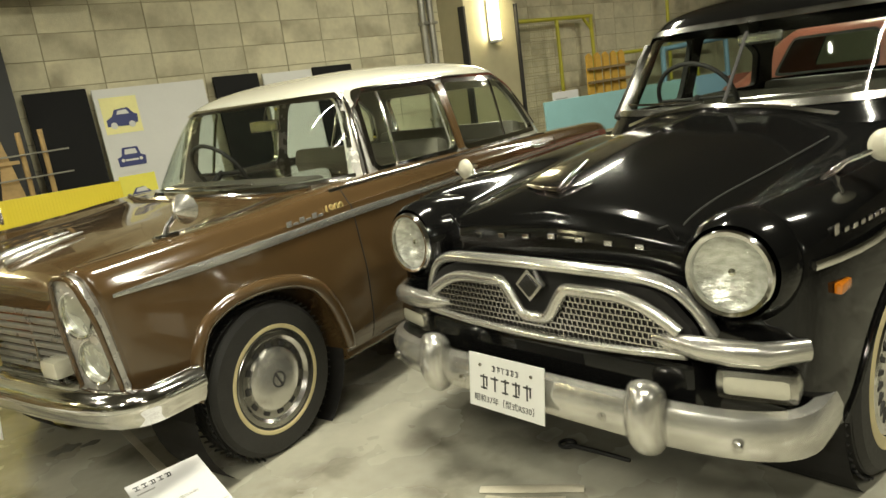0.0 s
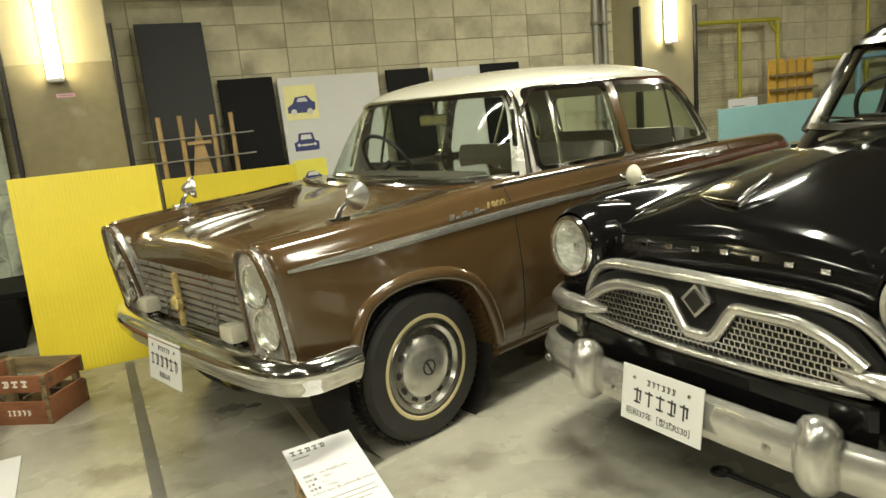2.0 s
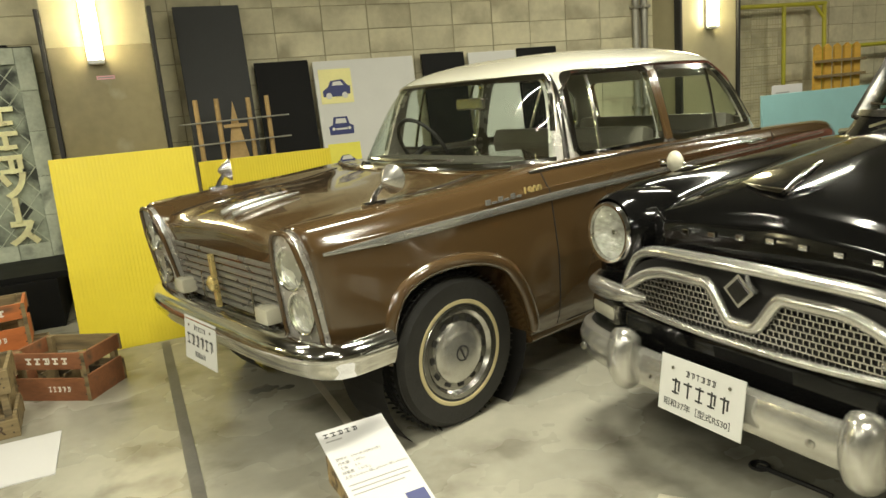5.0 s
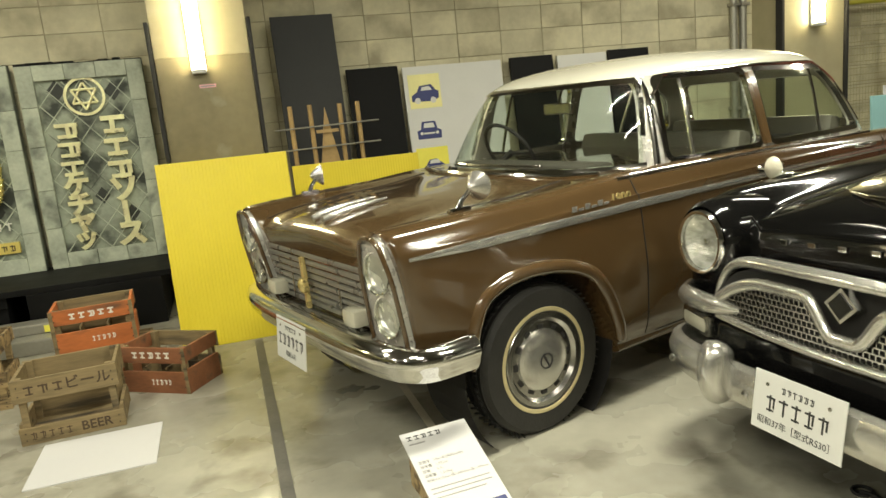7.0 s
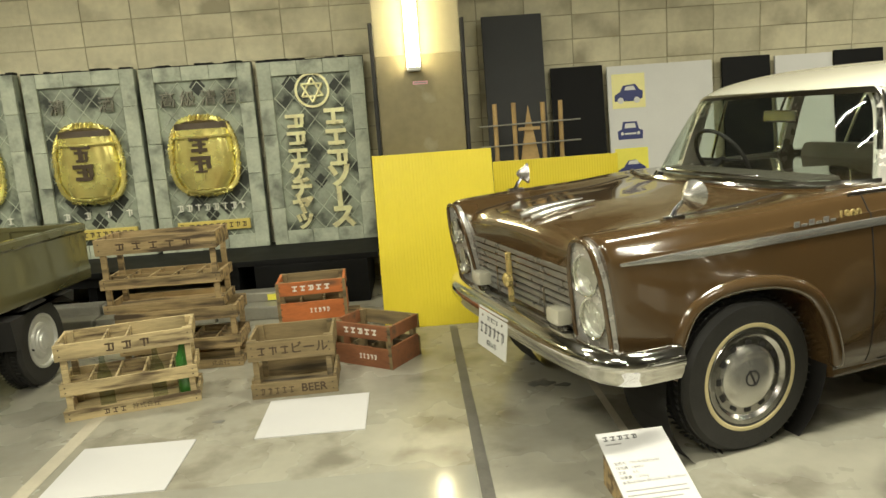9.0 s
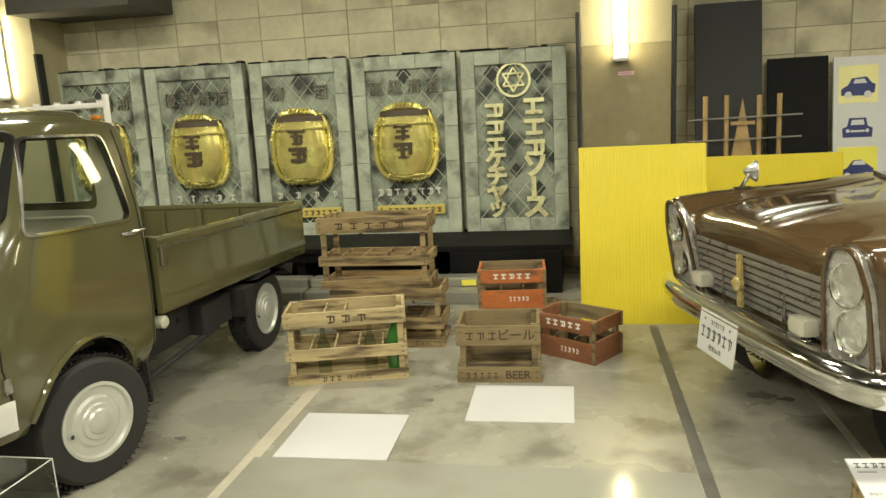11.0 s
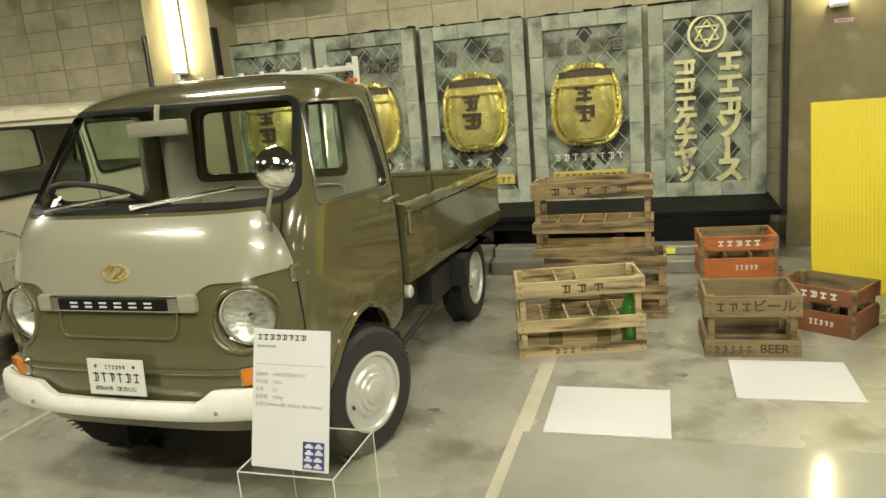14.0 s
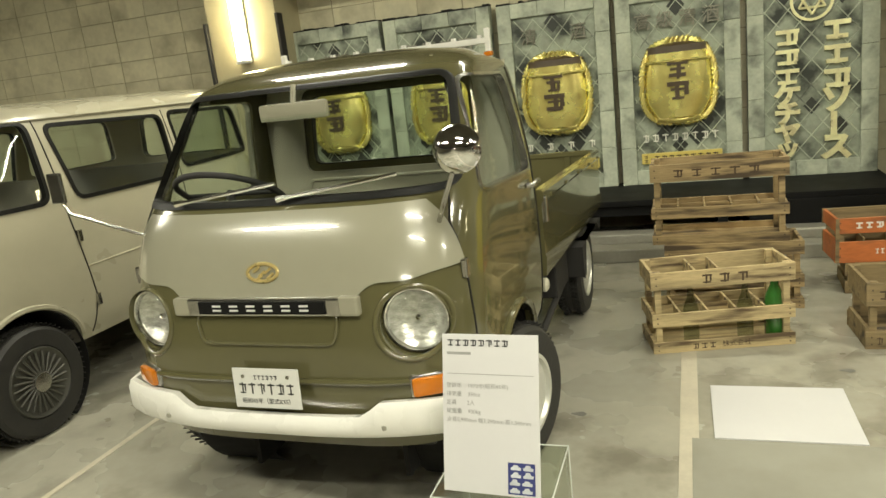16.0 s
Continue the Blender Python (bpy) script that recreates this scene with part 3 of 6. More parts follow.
                part("post", box(xe - sx * 0.046, y + 0.002, 0, xe - sx * 0.016, y + 0.030, h, 0.002), wood, c)
    for z0, z1 in slats:
        part("front_slat", box(-hw - 0.003, -t, z0, hw + 0.003, 0, z1, 0.002), wood, c)
        part("back_slat", box(-hw - 0.003, d, z0, hw + 0.003, d + t, z1, 0.002), wood, c)
    part("bottom", box(-hw + 0.017, 0.0, 0.004, hw - 0.017, d, 0.016), wood, c)
    if cells:
        nx, ny = cells
        za, zb = cell_z
        for i in range(1, nx):
            x = -hw + w * i / nx
            part("divider", box(x - 0.005, 0.001, za, x + 0.005, d - 0.001, zb), wood, c)
        for j in range(1, ny):
            y = d * j / ny
            part("divider", box(-hw + 0.017, y - 0.005, za + 0.004, hw - 0.017, y + 0.005, zb - 0.004), wood, c)
    bm = bmesh.new()
    for z0, z1 in slats:
        for sx in (-1, 1):
            for dz in (0.3, 0.7):
                lathe([(0, 0), (0.004, 0), (0.004, 0.002), (0, 0.002)], 6, bm, pose(sx * (hw - 0.022), -t, z0 + (z1 - z0) * dz, 90))
    part("nail", bm, "bronze", c)["kind"] = "stuff"
    return c


take = slat_crate("bottle_crate", "pale wooden bottle crate with glass bottles inside", pose(-0.408, 4.838, 0, 0, 0, 13.8), 0.655, 0.26, 0.405,
                  [(0.0, 0.058), (0.135, 0.20), (0.32, 0.405)], "wood_pale", (5, 2), cell_z=(0.13, 0.20))
part("divider_top", box(-0.005, 0, 0.33, 0.005, 0.26, 0.39), "wood_pale", take)
part("divider_top", box(-0.115, 0, 0.33, -0.105, 0.26, 0.39), "wood_pale", take)
word_bars([(-0.07, 0, 0.05, 0.052), (0.01, 0, 0.05, 0.052), (0.095, 0, 0.05, 0.052)], "ink", take, at_front(0, -0.014, 0.362), 0.001, 31)
lettering("宝酒造株式会社".replace("宝酒造", ""), 0.034, "ink", take, at_front(0.06, -0.0142, 0.028), 0.0004)
word_bars([(-0.13 + i * 0.04, 0, 0.03, 0.032) for i in range(3)], "ink", take, at_front(0, -0.014, 0.028), 0.001, 32)


def bottle(m, material, label, h=0.30, r=0.037):
    b = thing("bottle", label, "bottle", m, group="glass bottles")
    prof = [(0.0, 0.003), (r * 0.9, 0.0), (r, 0.012), (r, h * 0.55), (r * 0.85, h * 0.64), (r * 0.42, h * 0.78), (r * 0.34, h * 0.95), (r * 0.42, h * 0.955), (r * 0.42, h), (r * 0.30, h)]
    part("body", lathe(prof, 20), material, b, sm=40)
    part("lip", lathe([(r * 0.43, h * 0.96), (r * 0.46, h * 0.97), (r * 0.46, h * 0.99), (r * 0.3, h * 1.0)], 16), material, b, sm=40)
    return b


base = pose(-0.408, 4.838, 0, 0, 0, 13.8)
bottle(base @ pose(-0.131, 0.065, 0.018), "bottle_clear", "empty clear glass bottle standing in the crate")
bottle(base @ pose(0.125, 0.065, 0.018), "bottle_clear", "empty clear glass bottle standing in the crate")
bottle(base @ pose(0.262, 0.065, 0.018), "green_glass", "dark green glass bottle standing in the crate", 0.335, 0.047)

rack_low = slat_crate("bottle_crate", "aged wooden crate at the bottom of a stack", pose(-0.33, 5.42, 0, 0, 0, 1.5), 0.70, 0.27, 0.375,
                      [(0.0, 0.055), (0.12, 0.19), (0.30, 0.375)], "wood", (5, 2), cell_z=(0.12, 0.19))
lettering("式会社", 0.036, "ink", rack_low, at_front(0.22, -0.0142, 0.028), 0.0004)
rack_top = slat_crate("bottle_crate", "aged wooden crate stacked on top of another", pose(-0.395, 5.43, 0.376, 0, 0, 0.5), 0.69, 0.27, 0.445,
                      [(0.0, 0.05), (0.145, 0.205), (0.35, 0.445)], "wood", (5, 2), cell_z=(0.145, 0.205))
word_bars([(-0.20 + i * 0.095, 0, 0.055, 0.048) for i in range(5)], "ink", rack_top, at_front(0, -0.014, 0.395), 0.001, 41)

kirin = slat_crate("beer_crate", "weathered dark wooden beer crate standing open", pose(0.418, 4.868, 0, 0, 0, 3.0), 0.44, 0.30, 0.315,
                   [(0.0, 0.082), (0.205, 0.312)], "wood_dark", None, group="wooden beer crates", side=[(0.0, 0.10), (0.20, 0.312)])
part("inner_board", box(-0.2, 0.285, 0.0, 0.2, 0.297, 0.19), "wood_dark", kirin)
word_bars([(-0.165 + i * 0.037, 0, 0.026, 0.042) for i in range(5)], "ink", kirin, at_front(0, -0.014, 0.04), 0.001, 51)
lettering("BEER", 0.062, "ink", kirin, at_front(0.10, -0.0145, 0.04), 0.0004, bold=0.001)
word_bars([(-0.15 + i * 0.06, 0, 0.045, 0.05) for i in range(3)], "ink", kirin, at_front(0, -0.014, 0.258), 0.001, 52)
lettering("ビール", 0.066, "ink", kirin, at_front(0.095, -0.0145, 0.258), 0.0004, bold=0.001)


def soda_crate(m, paint, label, w=0.43, d=0.27, h=0.25):
    c = slat_crate("soda_crate", label, m, w, d, h, [(0.0, 0.118), (0.165, h)], paint, (3, 2), "orange soda crates", side=[(0.0, 0.13), (0.175, h)], cell_z=(0.02, 0.135))
    # only the front and the ends are painted
    for ob in c.children:
        if ob.name.split(".")[0] in ("divider", "back_slat", "bottom", "post"):
            ob.data.materials[0] = M["wood_dark"]
    part("corner_strip", box(-w / 2 - 0.002, -0.016, 0.0, -w / 2 + 0.018, -0.0145, h), "wood_dark", c)
    part("corner_strip", box(w / 2 - 0.018, -0.016, 0.0, w / 2 + 0.002, -0.0145, h), "wood_dark", c)
    word_bars([(-0.10 + i * 0.05, 0, 0.036, 0.038) for i in range(5)], "print_white", c, at_front(0, -0.014, 0.208), 0.001, 61, weight=0.26)
    word_bars([(-0.01 + i * 0.026, 0, 0.018, 0.034) for i in range(5)], "print_white", c, at_front(0, -0.014, 0.062), 0.001, 62, weight=0.26)
    return c


soda_crate(pose(0.425, 5.70, 0.172, 0, 0, 4), "orange", "bright orange wooden soda crate stacked on another crate")
under = slat_crate("beer_crate", "low dark wooden crate under the orange crate", pose(0.47, 5.66, 0, 0, 0, -3), 0.42, 0.30, 0.17,
                   [(0.0, 0.07), (0.10, 0.17)], "wood_dark", None, group="wooden beer crates")
part("lid", box(-0.2, 0.0, 0.158, 0.2, 0.3, 0.170), "wood_dark", under)
soda_crate(pose(0.757, 5.245, 0, 0, 0, -34), "red_wood", "faded red wooden soda crate on the floor", 0.42, 0.265, 0.25)

# ---- papers and cards ----
for x0, y0, x1, y1, a in ((-0.477, 3.948, 0.031, 4.405, 0.5), (0.303, 4.362, 0.81, 4.80, 0.5)):
    p = thing("paper_sheet", "large blank white sheet lying on the floor", "paper", pose((x0 + x1) / 2, (y0 + y1) / 2, 0.0, 0, 0, a), group="white sheets")
    part("sheet", box(-(x1 - x0) / 2, -(y1 - y0) / 2, 0.0, (x1 - x0) / 2, (y1 - y0) / 2, 0.006, 0.001), "paper", p)

# cards
card = thing("info_card", "white information card on a low sloping stand by the brown car", "card", pose(1.845, 3.715, 0.0, 0, 0, 4.7))
part("stand", extrude_poly([(0.0, 0.0), (0.0, 0.19), (-0.44, 0.025), (-0.44, 0.0)], 0.20, "x", -0.10), "wood", card, "wooden wedge stand")
sheet_m = pose(0, 0, 0.198, 20.5, 0, 0)
sh = part("sheet", box(-0.128, -0.47, 0, 0.128, 0.0, 0.006, 0.001), "paper", card, "white printed sheet")
sh.matrix_basis = sheet_m
word_bars([(-0.10 + i * 0.027, -0.03, 0.022, 0.024) for i in range(5)], "print", sh, pose(0, 0, 0.006), 0.001, 101)
part("caption_line", box(-0.11, -0.062, 0.006, -0.05, -0.056, 0.0068), "print_grey", sh)
for i, line in enumerate(("登録年   1961年(昭和36年)", "排気量   1,883cc", "定員      6人", "総重量   1,510kg", "全長4,510mm 幅1,680mm 高1,490mm")):
    lettering(line, 0.0145, "print_grey", sh, pose(-0.11, -0.15 - i * 0.021, 0.0066), 0.0003, "LEFT")
for i in range(3):
    part("text_line", box(-0.11, -0.272 - i * 0.02, 0.006, 0.105 - 0.03 * (i == 2), -0.267 - i * 0.02, 0.0068), "print_grey", sh)
part("picture", box(0.045, -0.44, 0.006, 0.115, -0.37, 0.007), "navy", sh, "small blue photo")

acr = thing("acrylic_box", "clear acrylic display box standing on the floor", "display box", pose(-1.03, 3.015, 0))
for nm, b in (("panel", (-0.155, -0.14, 0.0, -0.15, 0.155, 0.375)), ("panel", (0.15, -0.14, 0.0, 0.155, 0.155, 0.375)), ("panel", (-0.15, -0.14, 0.0, 0.15, -0.135, 0.375)),
              ("panel", (-0.15, 0.15, 0.0, 0.15, 0.155, 0.375)), ("lid", (-0.155, -0.14, 0.375, 0.155, 0.155, 0.38))):
    part(nm, box(*b), "acrylic", acr, "clear acrylic sheet").visible_shadow = False
# added pale rods draw the bright edge lines of the clear sheets
for a, b in (((-0.155, -0.14), (0.155, -0.14)), ((0.155, -0.14), (0.155, 0.155)), ((0.155, 0.155), (-0.155, 0.155)), ((-0.155, 0.155), (-0.155, -0.14))):
    part("edge", rod((*a, 0.379), (*b, 0.379), 0.0022, n=6), "acrylic_edge", acr, "thin pale rod imitating the glint of an acrylic edge")
    part("edge", rod((*a, 0.0), (*a, 0.379), 0.002, n=6), "acrylic_edge", acr, "thin pale rod imitating the glint of an acrylic edge")
tcard = thing("info_card", "white information card leaning on a clear acrylic box", "card", pose(-1.03, 2.905, 0.381, -16, 0, -2))
part("sheet", box(-0.128, 0, 0.0, 0.128, 0.005, 0.405, 0.001), "paper", tcard, "white printed sheet")
word_bars([(-0.105 + i * 0.021, 0.383, 0.018, 0.020) for i in range(8)], "print", tcard, FRONT, 0.001, 111)
part("caption_line", box(-0.115, -0.0008, 0.352, -0.05, 0, 0.359), "print_grey", tcard)
part("rule_line", box(-0.115, -0.0008, 0.302, 0.115, 0, 0.3035), "print_grey", tcard)
for i, line in enumerate(("登録年    1970年(昭和45年)", "排気量    350cc", "定員       2人", "総重量    930kg", "全長2,990mm 幅1,290mm 高1,540mm")):
    lettering(line, 0.0142, "print_grey", tcard, at_front(-0.118, -0.0004, 0.272 - i * 0.022), 0.0003, "LEFT")
pic = part("picture", box(0.045, -0.001, 0.006, 0.115, 0, 0.085), "navy", tcard, "small blue photo of old cars")
M["print_blue"] = surf("pale_blue_print", (0.50, 0.52, 0.55), 0.6, var=0.25)
for i in range(8):
    x, z, k = 0.050 + 0.032 * (i % 2) + 0.003 * (i // 4), 0.010 + 0.019 * (i // 2), 1 + 0.1 * (i % 3)
    pts = [(x, z), (x + 0.025, z), (x + 0.026, z + 0.007), (x + 0.02, z + 0.008), (x + 0.017, z + 0.0125 * k), (x + 0.007, z + 0.0125 * k), (x + 0.004, z + 0.008), (x - 0.001, z + 0.006)]
    part("picture_patch", extrude_poly(pts, 0.0006, "y", -0.0016), "print_blue", pic, "pale car shape in the photo")

hook = thing("floor_hook", "flat iron lifting eye set in the concrete floor", "floor fitting", pose(0, 0, 0))
part("bar", sweep([(3.06, 2.99, 0.006), (3.07, 2.96, 0.008), (3.10, 2.80, 0.008), (3.11, 2.74, 0.006)], 0.008, n=6), "rubber", hook, sm=50)
part("loop", sweep([(3.07 + 0.03 * math.cos(a), 2.99 + 0.03 * math.sin(a), 0.006) for a in np.linspace(0, 6.28, 14, endpoint=False)], 0.006, n=6, closed=True), "rubber", hook, sm=50)
eye2 = thing("floor_hook", "flat pale steel lifting eye set in the concrete floor", "floor fitting", pose(0, 0, 0))
part("bar", sweep([(2.66, 3.02, 0.004), (2.72, 2.94, 0.006), (2.84, 2.80, 0.006), (2.88, 2.75, 0.004)], [0.006, 0.007, 0.007, 0.006], n=8, flat=3.2), "joint_pale", eye2, sm=50)
part("loop", sweep([(2.64, 2.97, 0.004), (2.69, 2.88, 0.006), (2.80, 2.76, 0.004)], 0.005, n=8, flat=2.5), "joint_pale", eye2, sm=50)
for x, y, r in ((0.08, 4.60, 0.022), (-1.0, 4.10, 0.022), (-2.08, 2.95, 0.02), (1.70, 4.74, 0.05), (1.80, 4.70, 0.03)):
    bm = lathe([(0, 0.002), (r * 0.7, 0.0022), (r, 0.0)], 14)
    for v in bm.verts:
        v.co.x *= 1.5
        v.co.y *= 0.8 + 0.3 * math.sin(v.co.x * 90)
    st = tagged(part("floor_spot", bm, "joint"), "small dark oily spot on the concrete floor", "stain", kind="structure")
    st.location = (x, y, 0.0005)

# ---- far corner behind the sedans ----
fr = thing("pipe_frame", "olive yellow pipe frame with a wire mesh panel", "frame", pose(0, 0, 0))
for a, b in (((7.46, 7.42, 0), (7.46, 7.42, 1.95)), ((8.20, 7.42, 0), (8.18, 7.42, 1.95)), ((8.86, 7.42, 0), (8.81, 7.42, 1.95)), ((7.44, 7.42, 1.95), (8.83, 7.42, 1.96))):
    part("pipe", rod(a, b, 0.024, n=10), "pipe_yellow", fr, sm=50)
part("brace", rod((8.66, 7.42, 1.95), (8.82, 7.42, 1.79), 0.018), "pipe_yellow", fr)
bm = bmesh.new()
for i in range(22):
    rod((7.48, 7.42, 0.5 + i * 0.066), (8.18, 7.42, 0.5 + i * 0.066), 0.004, bm, 5)
for i in range(18):
    rod((7.5 + i * 0.04, 7.425, 0.45), (7.5 + i * 0.04, 7.425, 1.92), 0.002, bm, 4)
part("mesh_panel", bm, "mesh", fr, "galvanised wire mesh")["kind"] = "stuff"
fr2 = thing("pipe_frame", "low olive yellow pipe frame by the wall", "frame", pose(0, 0, 0))
for a, b in (((9.1, 7.36, 0), (9.1, 7.36, 1.46)), ((9.28, 7.36, 0), (9.28, 7.36, 1.36)), ((9.08, 7.36, 1.46), (11.6, 7.36, 1.48)), ((10.38, 7.36, 0), (10.38, 7.36, CEILING)), ((11.2, 7.36, 0), (11.0, 7.36, 1.47))):
    part("pipe", rod(a, b, 0.024, n=10), "pipe_yellow", fr2, sm=50)
sf = thing("wooden_rack", "ochre slatted wooden rack leaning on the wall", "rack", pose(8.64, 7.12, 0))
for i in range(5):
    x = -0.32 + i * 0.155
    part("slat", extrude_poly([(x, 0.0), (x + 0.10, 0.0), (x + 0.10, 1.46), (x + 0.05, 1.50), (x, 1.47)], 0.03, "y", 0.0), "ochre", sf)
for z in (0.3, 1.14, 1.30):
    part("shelf_bar", box(-0.34, -0.06, z, 0.42, 0.0, z + 0.03, 0.003), "wood_dark", sf)
board("long_board", "long pale teal board standing behind the brown car", 6.35, 8.85, 1.075, 5.98, 6.02, "teal", group="coloured boards")
board("long_board", "sky blue board standing behind the cars", 8.95, 10.15, 1.06, 6.36, 6.40, "blue", group="coloured boards")
board("long_board", "faded red board standing behind the cars", 10.2, 11.9, 1.0, 6.36, 6.40, "red", group="coloured boards")
bf = thing("blue_frame", "light blue painted tube frame", "frame", pose(0, 0, 0))
for a, b in (((9.72, 7.0, 0), (9.68, 7.0, 1.44)), ((9.68, 7.0, 1.44), (11.2, 7.0, 1.50)), ((11.3, 7.0, 0), (11.2, 7.0, 1.50))):
    part("tube", rod(a, b, 0.035, n=10), "blue", bf, sm=50)
c2 = thing("info_card", "white information card on a thin stand behind the brown car", "card", pose(6.66, 6.05, 0))
part("sheet", box(-0.18, -0.02, 0.80, 0.18, -0.01, 1.15, 0.002), "paper", c2)
part("post", rod((0, 0, 0), (0, 0, 1.0), 0.012), "galv", c2)
part("foot", box(-0.12, -0.12, 0, 0.12, 0.12, 0.015, 0.004), "galv", c2)
for i in range(6):
    part("text_line", box(-0.14, -0.022, 1.08 - i * 0.035, 0.02 + 0.1 * (i % 2), -0.02, 1.09 - i * 0.035), "print_grey", c2)


# ---- vehicle builders ----
from mathutils.bvhtree import BVHTree

M.update({
    "brown_paint": surf("brown_car_paint", (0.075, 0.045, 0.019), 0.15, var=0.05, scale=1.5, coat=0.9, rvar=0.04, spec=0.5),
    "cream_paint": surf("cream_car_paint", (0.58, 0.565, 0.475), 0.25, var=0.03, scale=2, coat=0.6, rvar=0.05),
    "black_paint": surf("black_car_paint", (0.004, 0.004, 0.004), 0.10, var=0.2, scale=3, coat=0.2, rvar=0.02, spec=0.35),
    "olive_paint": surf("olive_truck_paint", (0.10, 0.093, 0.043), 0.15, var=0.06, scale=2, coat=0.8, rvar=0.05),
    "sage_paint": surf("sage_truck_paint", (0.285, 0.274, 0.205), 0.22, var=0.04, scale=2, coat=0.8, rvar=0.05),
    "beige_paint": surf("beige_van_paint", (0.41, 0.385, 0.285), 0.28, var=0.05, scale=2, coat=0.6, rvar=0.05),
    "bumper_white": surf("white_bumper_enamel", (0.78, 0.77, 0.72), 0.28, var=0.03, coat=0.5),
    "seal": surf("black_window_seal", (0.007, 0.007, 0.006), 0.5, var=0.15, spec=0.2),
    "bezel": surf("bright_bezel_metal", (0.66, 0.65, 0.61), 0.26, metal=0.55, var=0.15, scale=14),
    "cab_lining": surf("cab_lining_paint", (0.50, 0.48, 0.37), 0.45, var=0.06, scale=3),
    "cabin": surf("dark_cabin_lining", (0.05, 0.045, 0.035), 0.8, var=0.2),
    "seat": surf("grey_vinyl", (0.16, 0.15, 0.12), 0.5, var=0.15, bump=0.2),
    "rim_silver": surf("silver_rim_paint", (0.60, 0.60, 0.55), 0.32, metal=0.4, var=0.08, scale=10),
    "whitewall": surf("cream_whitewall", (0.55, 0.47, 0.26), 0.6, var=0.12, scale=10),
    "amber": surf("amber_lens", (0.56, 0.17, 0.01), 0.12, var=0.1, coat=0.8),
    "milky": surf("milky_lens", (0.52, 0.50, 0.40), 0.15, var=0.08, coat=0.8, bump=0.3, bscale=120),
    "lens": glass("lamp_glass", (0.93, 0.94, 0.90)),
    # strong mottling of the colour imitates glints seen through the lamp lens
    "bowl": surf("reflector_painted_glints", (0.85, 0.84, 0.79), 0.14, metal=0.6, var=0.5, scale=30, bump=1.0, bscale=55, stretch=(1, 1, 2.2), rvar=0.08),
    "grille_grey": surf("grey_grille_metal", (0.30, 0.295, 0.27), 0.30, metal=0.6, var=0.15, scale=10),
    "brass": surf("brass_script", (0.70, 0.56, 0.24), 0.28, metal=0.6, var=0.1),
    "dark_steel": surf("dark_steel_rim", (0.10, 0.098, 0.085), 0.45, metal=0.5, var=0.2, scale=12),
    # near-black puts the shade of wheel arches, grilles and panel gaps into the colour
    "seam": surf("shaded_recess_black", (0.008, 0.007, 0.006), 0.9, var=0.1),
    "mirror": surf("mirror_chrome", (0.80, 0.80, 0.78), 0.03, metal=1, var=0.02, rvar=0.01),
})


def solve_mesh(bm, ops):
    """bm cut by or kept within other solids; ops are (kind, bm)."""
    base = bpy.data.objects.new("base_solid", mesh_of(bm, "base_solid"))
    scene.collection.objects.link(base)
    tools = []
    for kind, tool in ops:
        t = bpy.data.objects.new("tool_solid", mesh_of(tool, "tool_solid"))
        scene.collection.objects.link(t)
        tools.append(t)
        mod = base.modifiers.new("cut", "BOOLEAN")
        mod.operation, mod.object, mod.solver = kind, t, "EXACT"
    bpy.context.view_layer.update()
    me = bpy.data.meshes.new_from_object(base.evaluated_get(bpy.context.evaluated_depsgraph_get()))
    for t in tools + [base]:
        bpy.data.objects.remove(t)
    me.materials.clear()
    return me


def cat(vals, u):
    """Catmull-Rom through rows of numbers."""
    vals = np.asarray(vals, float)
    n = len(vals)
    u = min(max(u, 0.0), n - 1 - 1e-9)
    i = int(u)
    f = u - i
    p1, p2 = vals[i], vals[i + 1]
    p0 = vals[i - 1] if i > 0 else 2 * p1 - p2
    p3 = vals[i + 2] if i + 2 < n else 2 * p2 - p1
    return 0.5 * (2 * p1 + (p2 - p0) * f + (2 * p0 - 5 * p1 + 4 * p2 - p3) * f * f + (3 * p1 - p0 - 3 * p2 + p3) * f ** 3)


def cap_grid(bm, rings, close=True):
    for q, w in zip(rings, rings[1:]):
        n = len(q)
        for j in range(n if close else n - 1):
            bm.faces.new((q[j], q[(j + 1) % n], w[(j + 1) % n], w[j]))


def body_loft(stations, per=6, across=5):
    """Stations (x, lean, [(y, z) from the bottom's middle to the top's middle]) along the car; both sides, closed."""
    m = len(stations[0][2])
    rows = [[s[0], s[1]] + [c for p in s[2] for c in p] for s in stations]
    bm, rings = bmesh.new(), []
    for k in range((len(rows) - 1) * per + 1):
        r = cat(rows, k / per)
        prof = r[2:].reshape(m, 2)
        pts = [cat(prof, j / across) for j in range((m - 1) * across + 1)]
        pts[0][0] = pts[-1][0] = 0.0
        half = [(r[0] + r[1] * (p[1] - 0.6), max(p[0], 0.0), p[1]) for p in pts]
        ring = [bm.verts.new(p) for p in half]
        ring += [bm.verts.new((p[0], -p[1], p[2])) for p in half[-2:0:-1]]
        rings.append(ring)
    cap_grid(bm, rings)
    bm.faces.new(rings[0])
    bm.faces.new(rings[-1])
    bmesh.ops.recalc_face_normals(bm, faces=bm.faces)
    return bm


def stack_rings(levels, grow=0.0, per=5, n=96):
    """Rounded outlines stacked in height: (z, front x, rear x, half width, front roundness, rear roundness)."""
    out = []
    for k in range((len(levels) - 1) * per + 1):
        z, fx, rx, hw, nf, nr = cat(levels, k / per)
        fx, rx, hw = fx + grow, rx - grow, hw + grow
        cx, ax = (fx + rx) / 2, (fx - rx) / 2
        ring = []
        for j in range(n):
            a = 2 * math.pi * (j + 0.5) / n
            c, s = math.cos(a), math.sin(a)
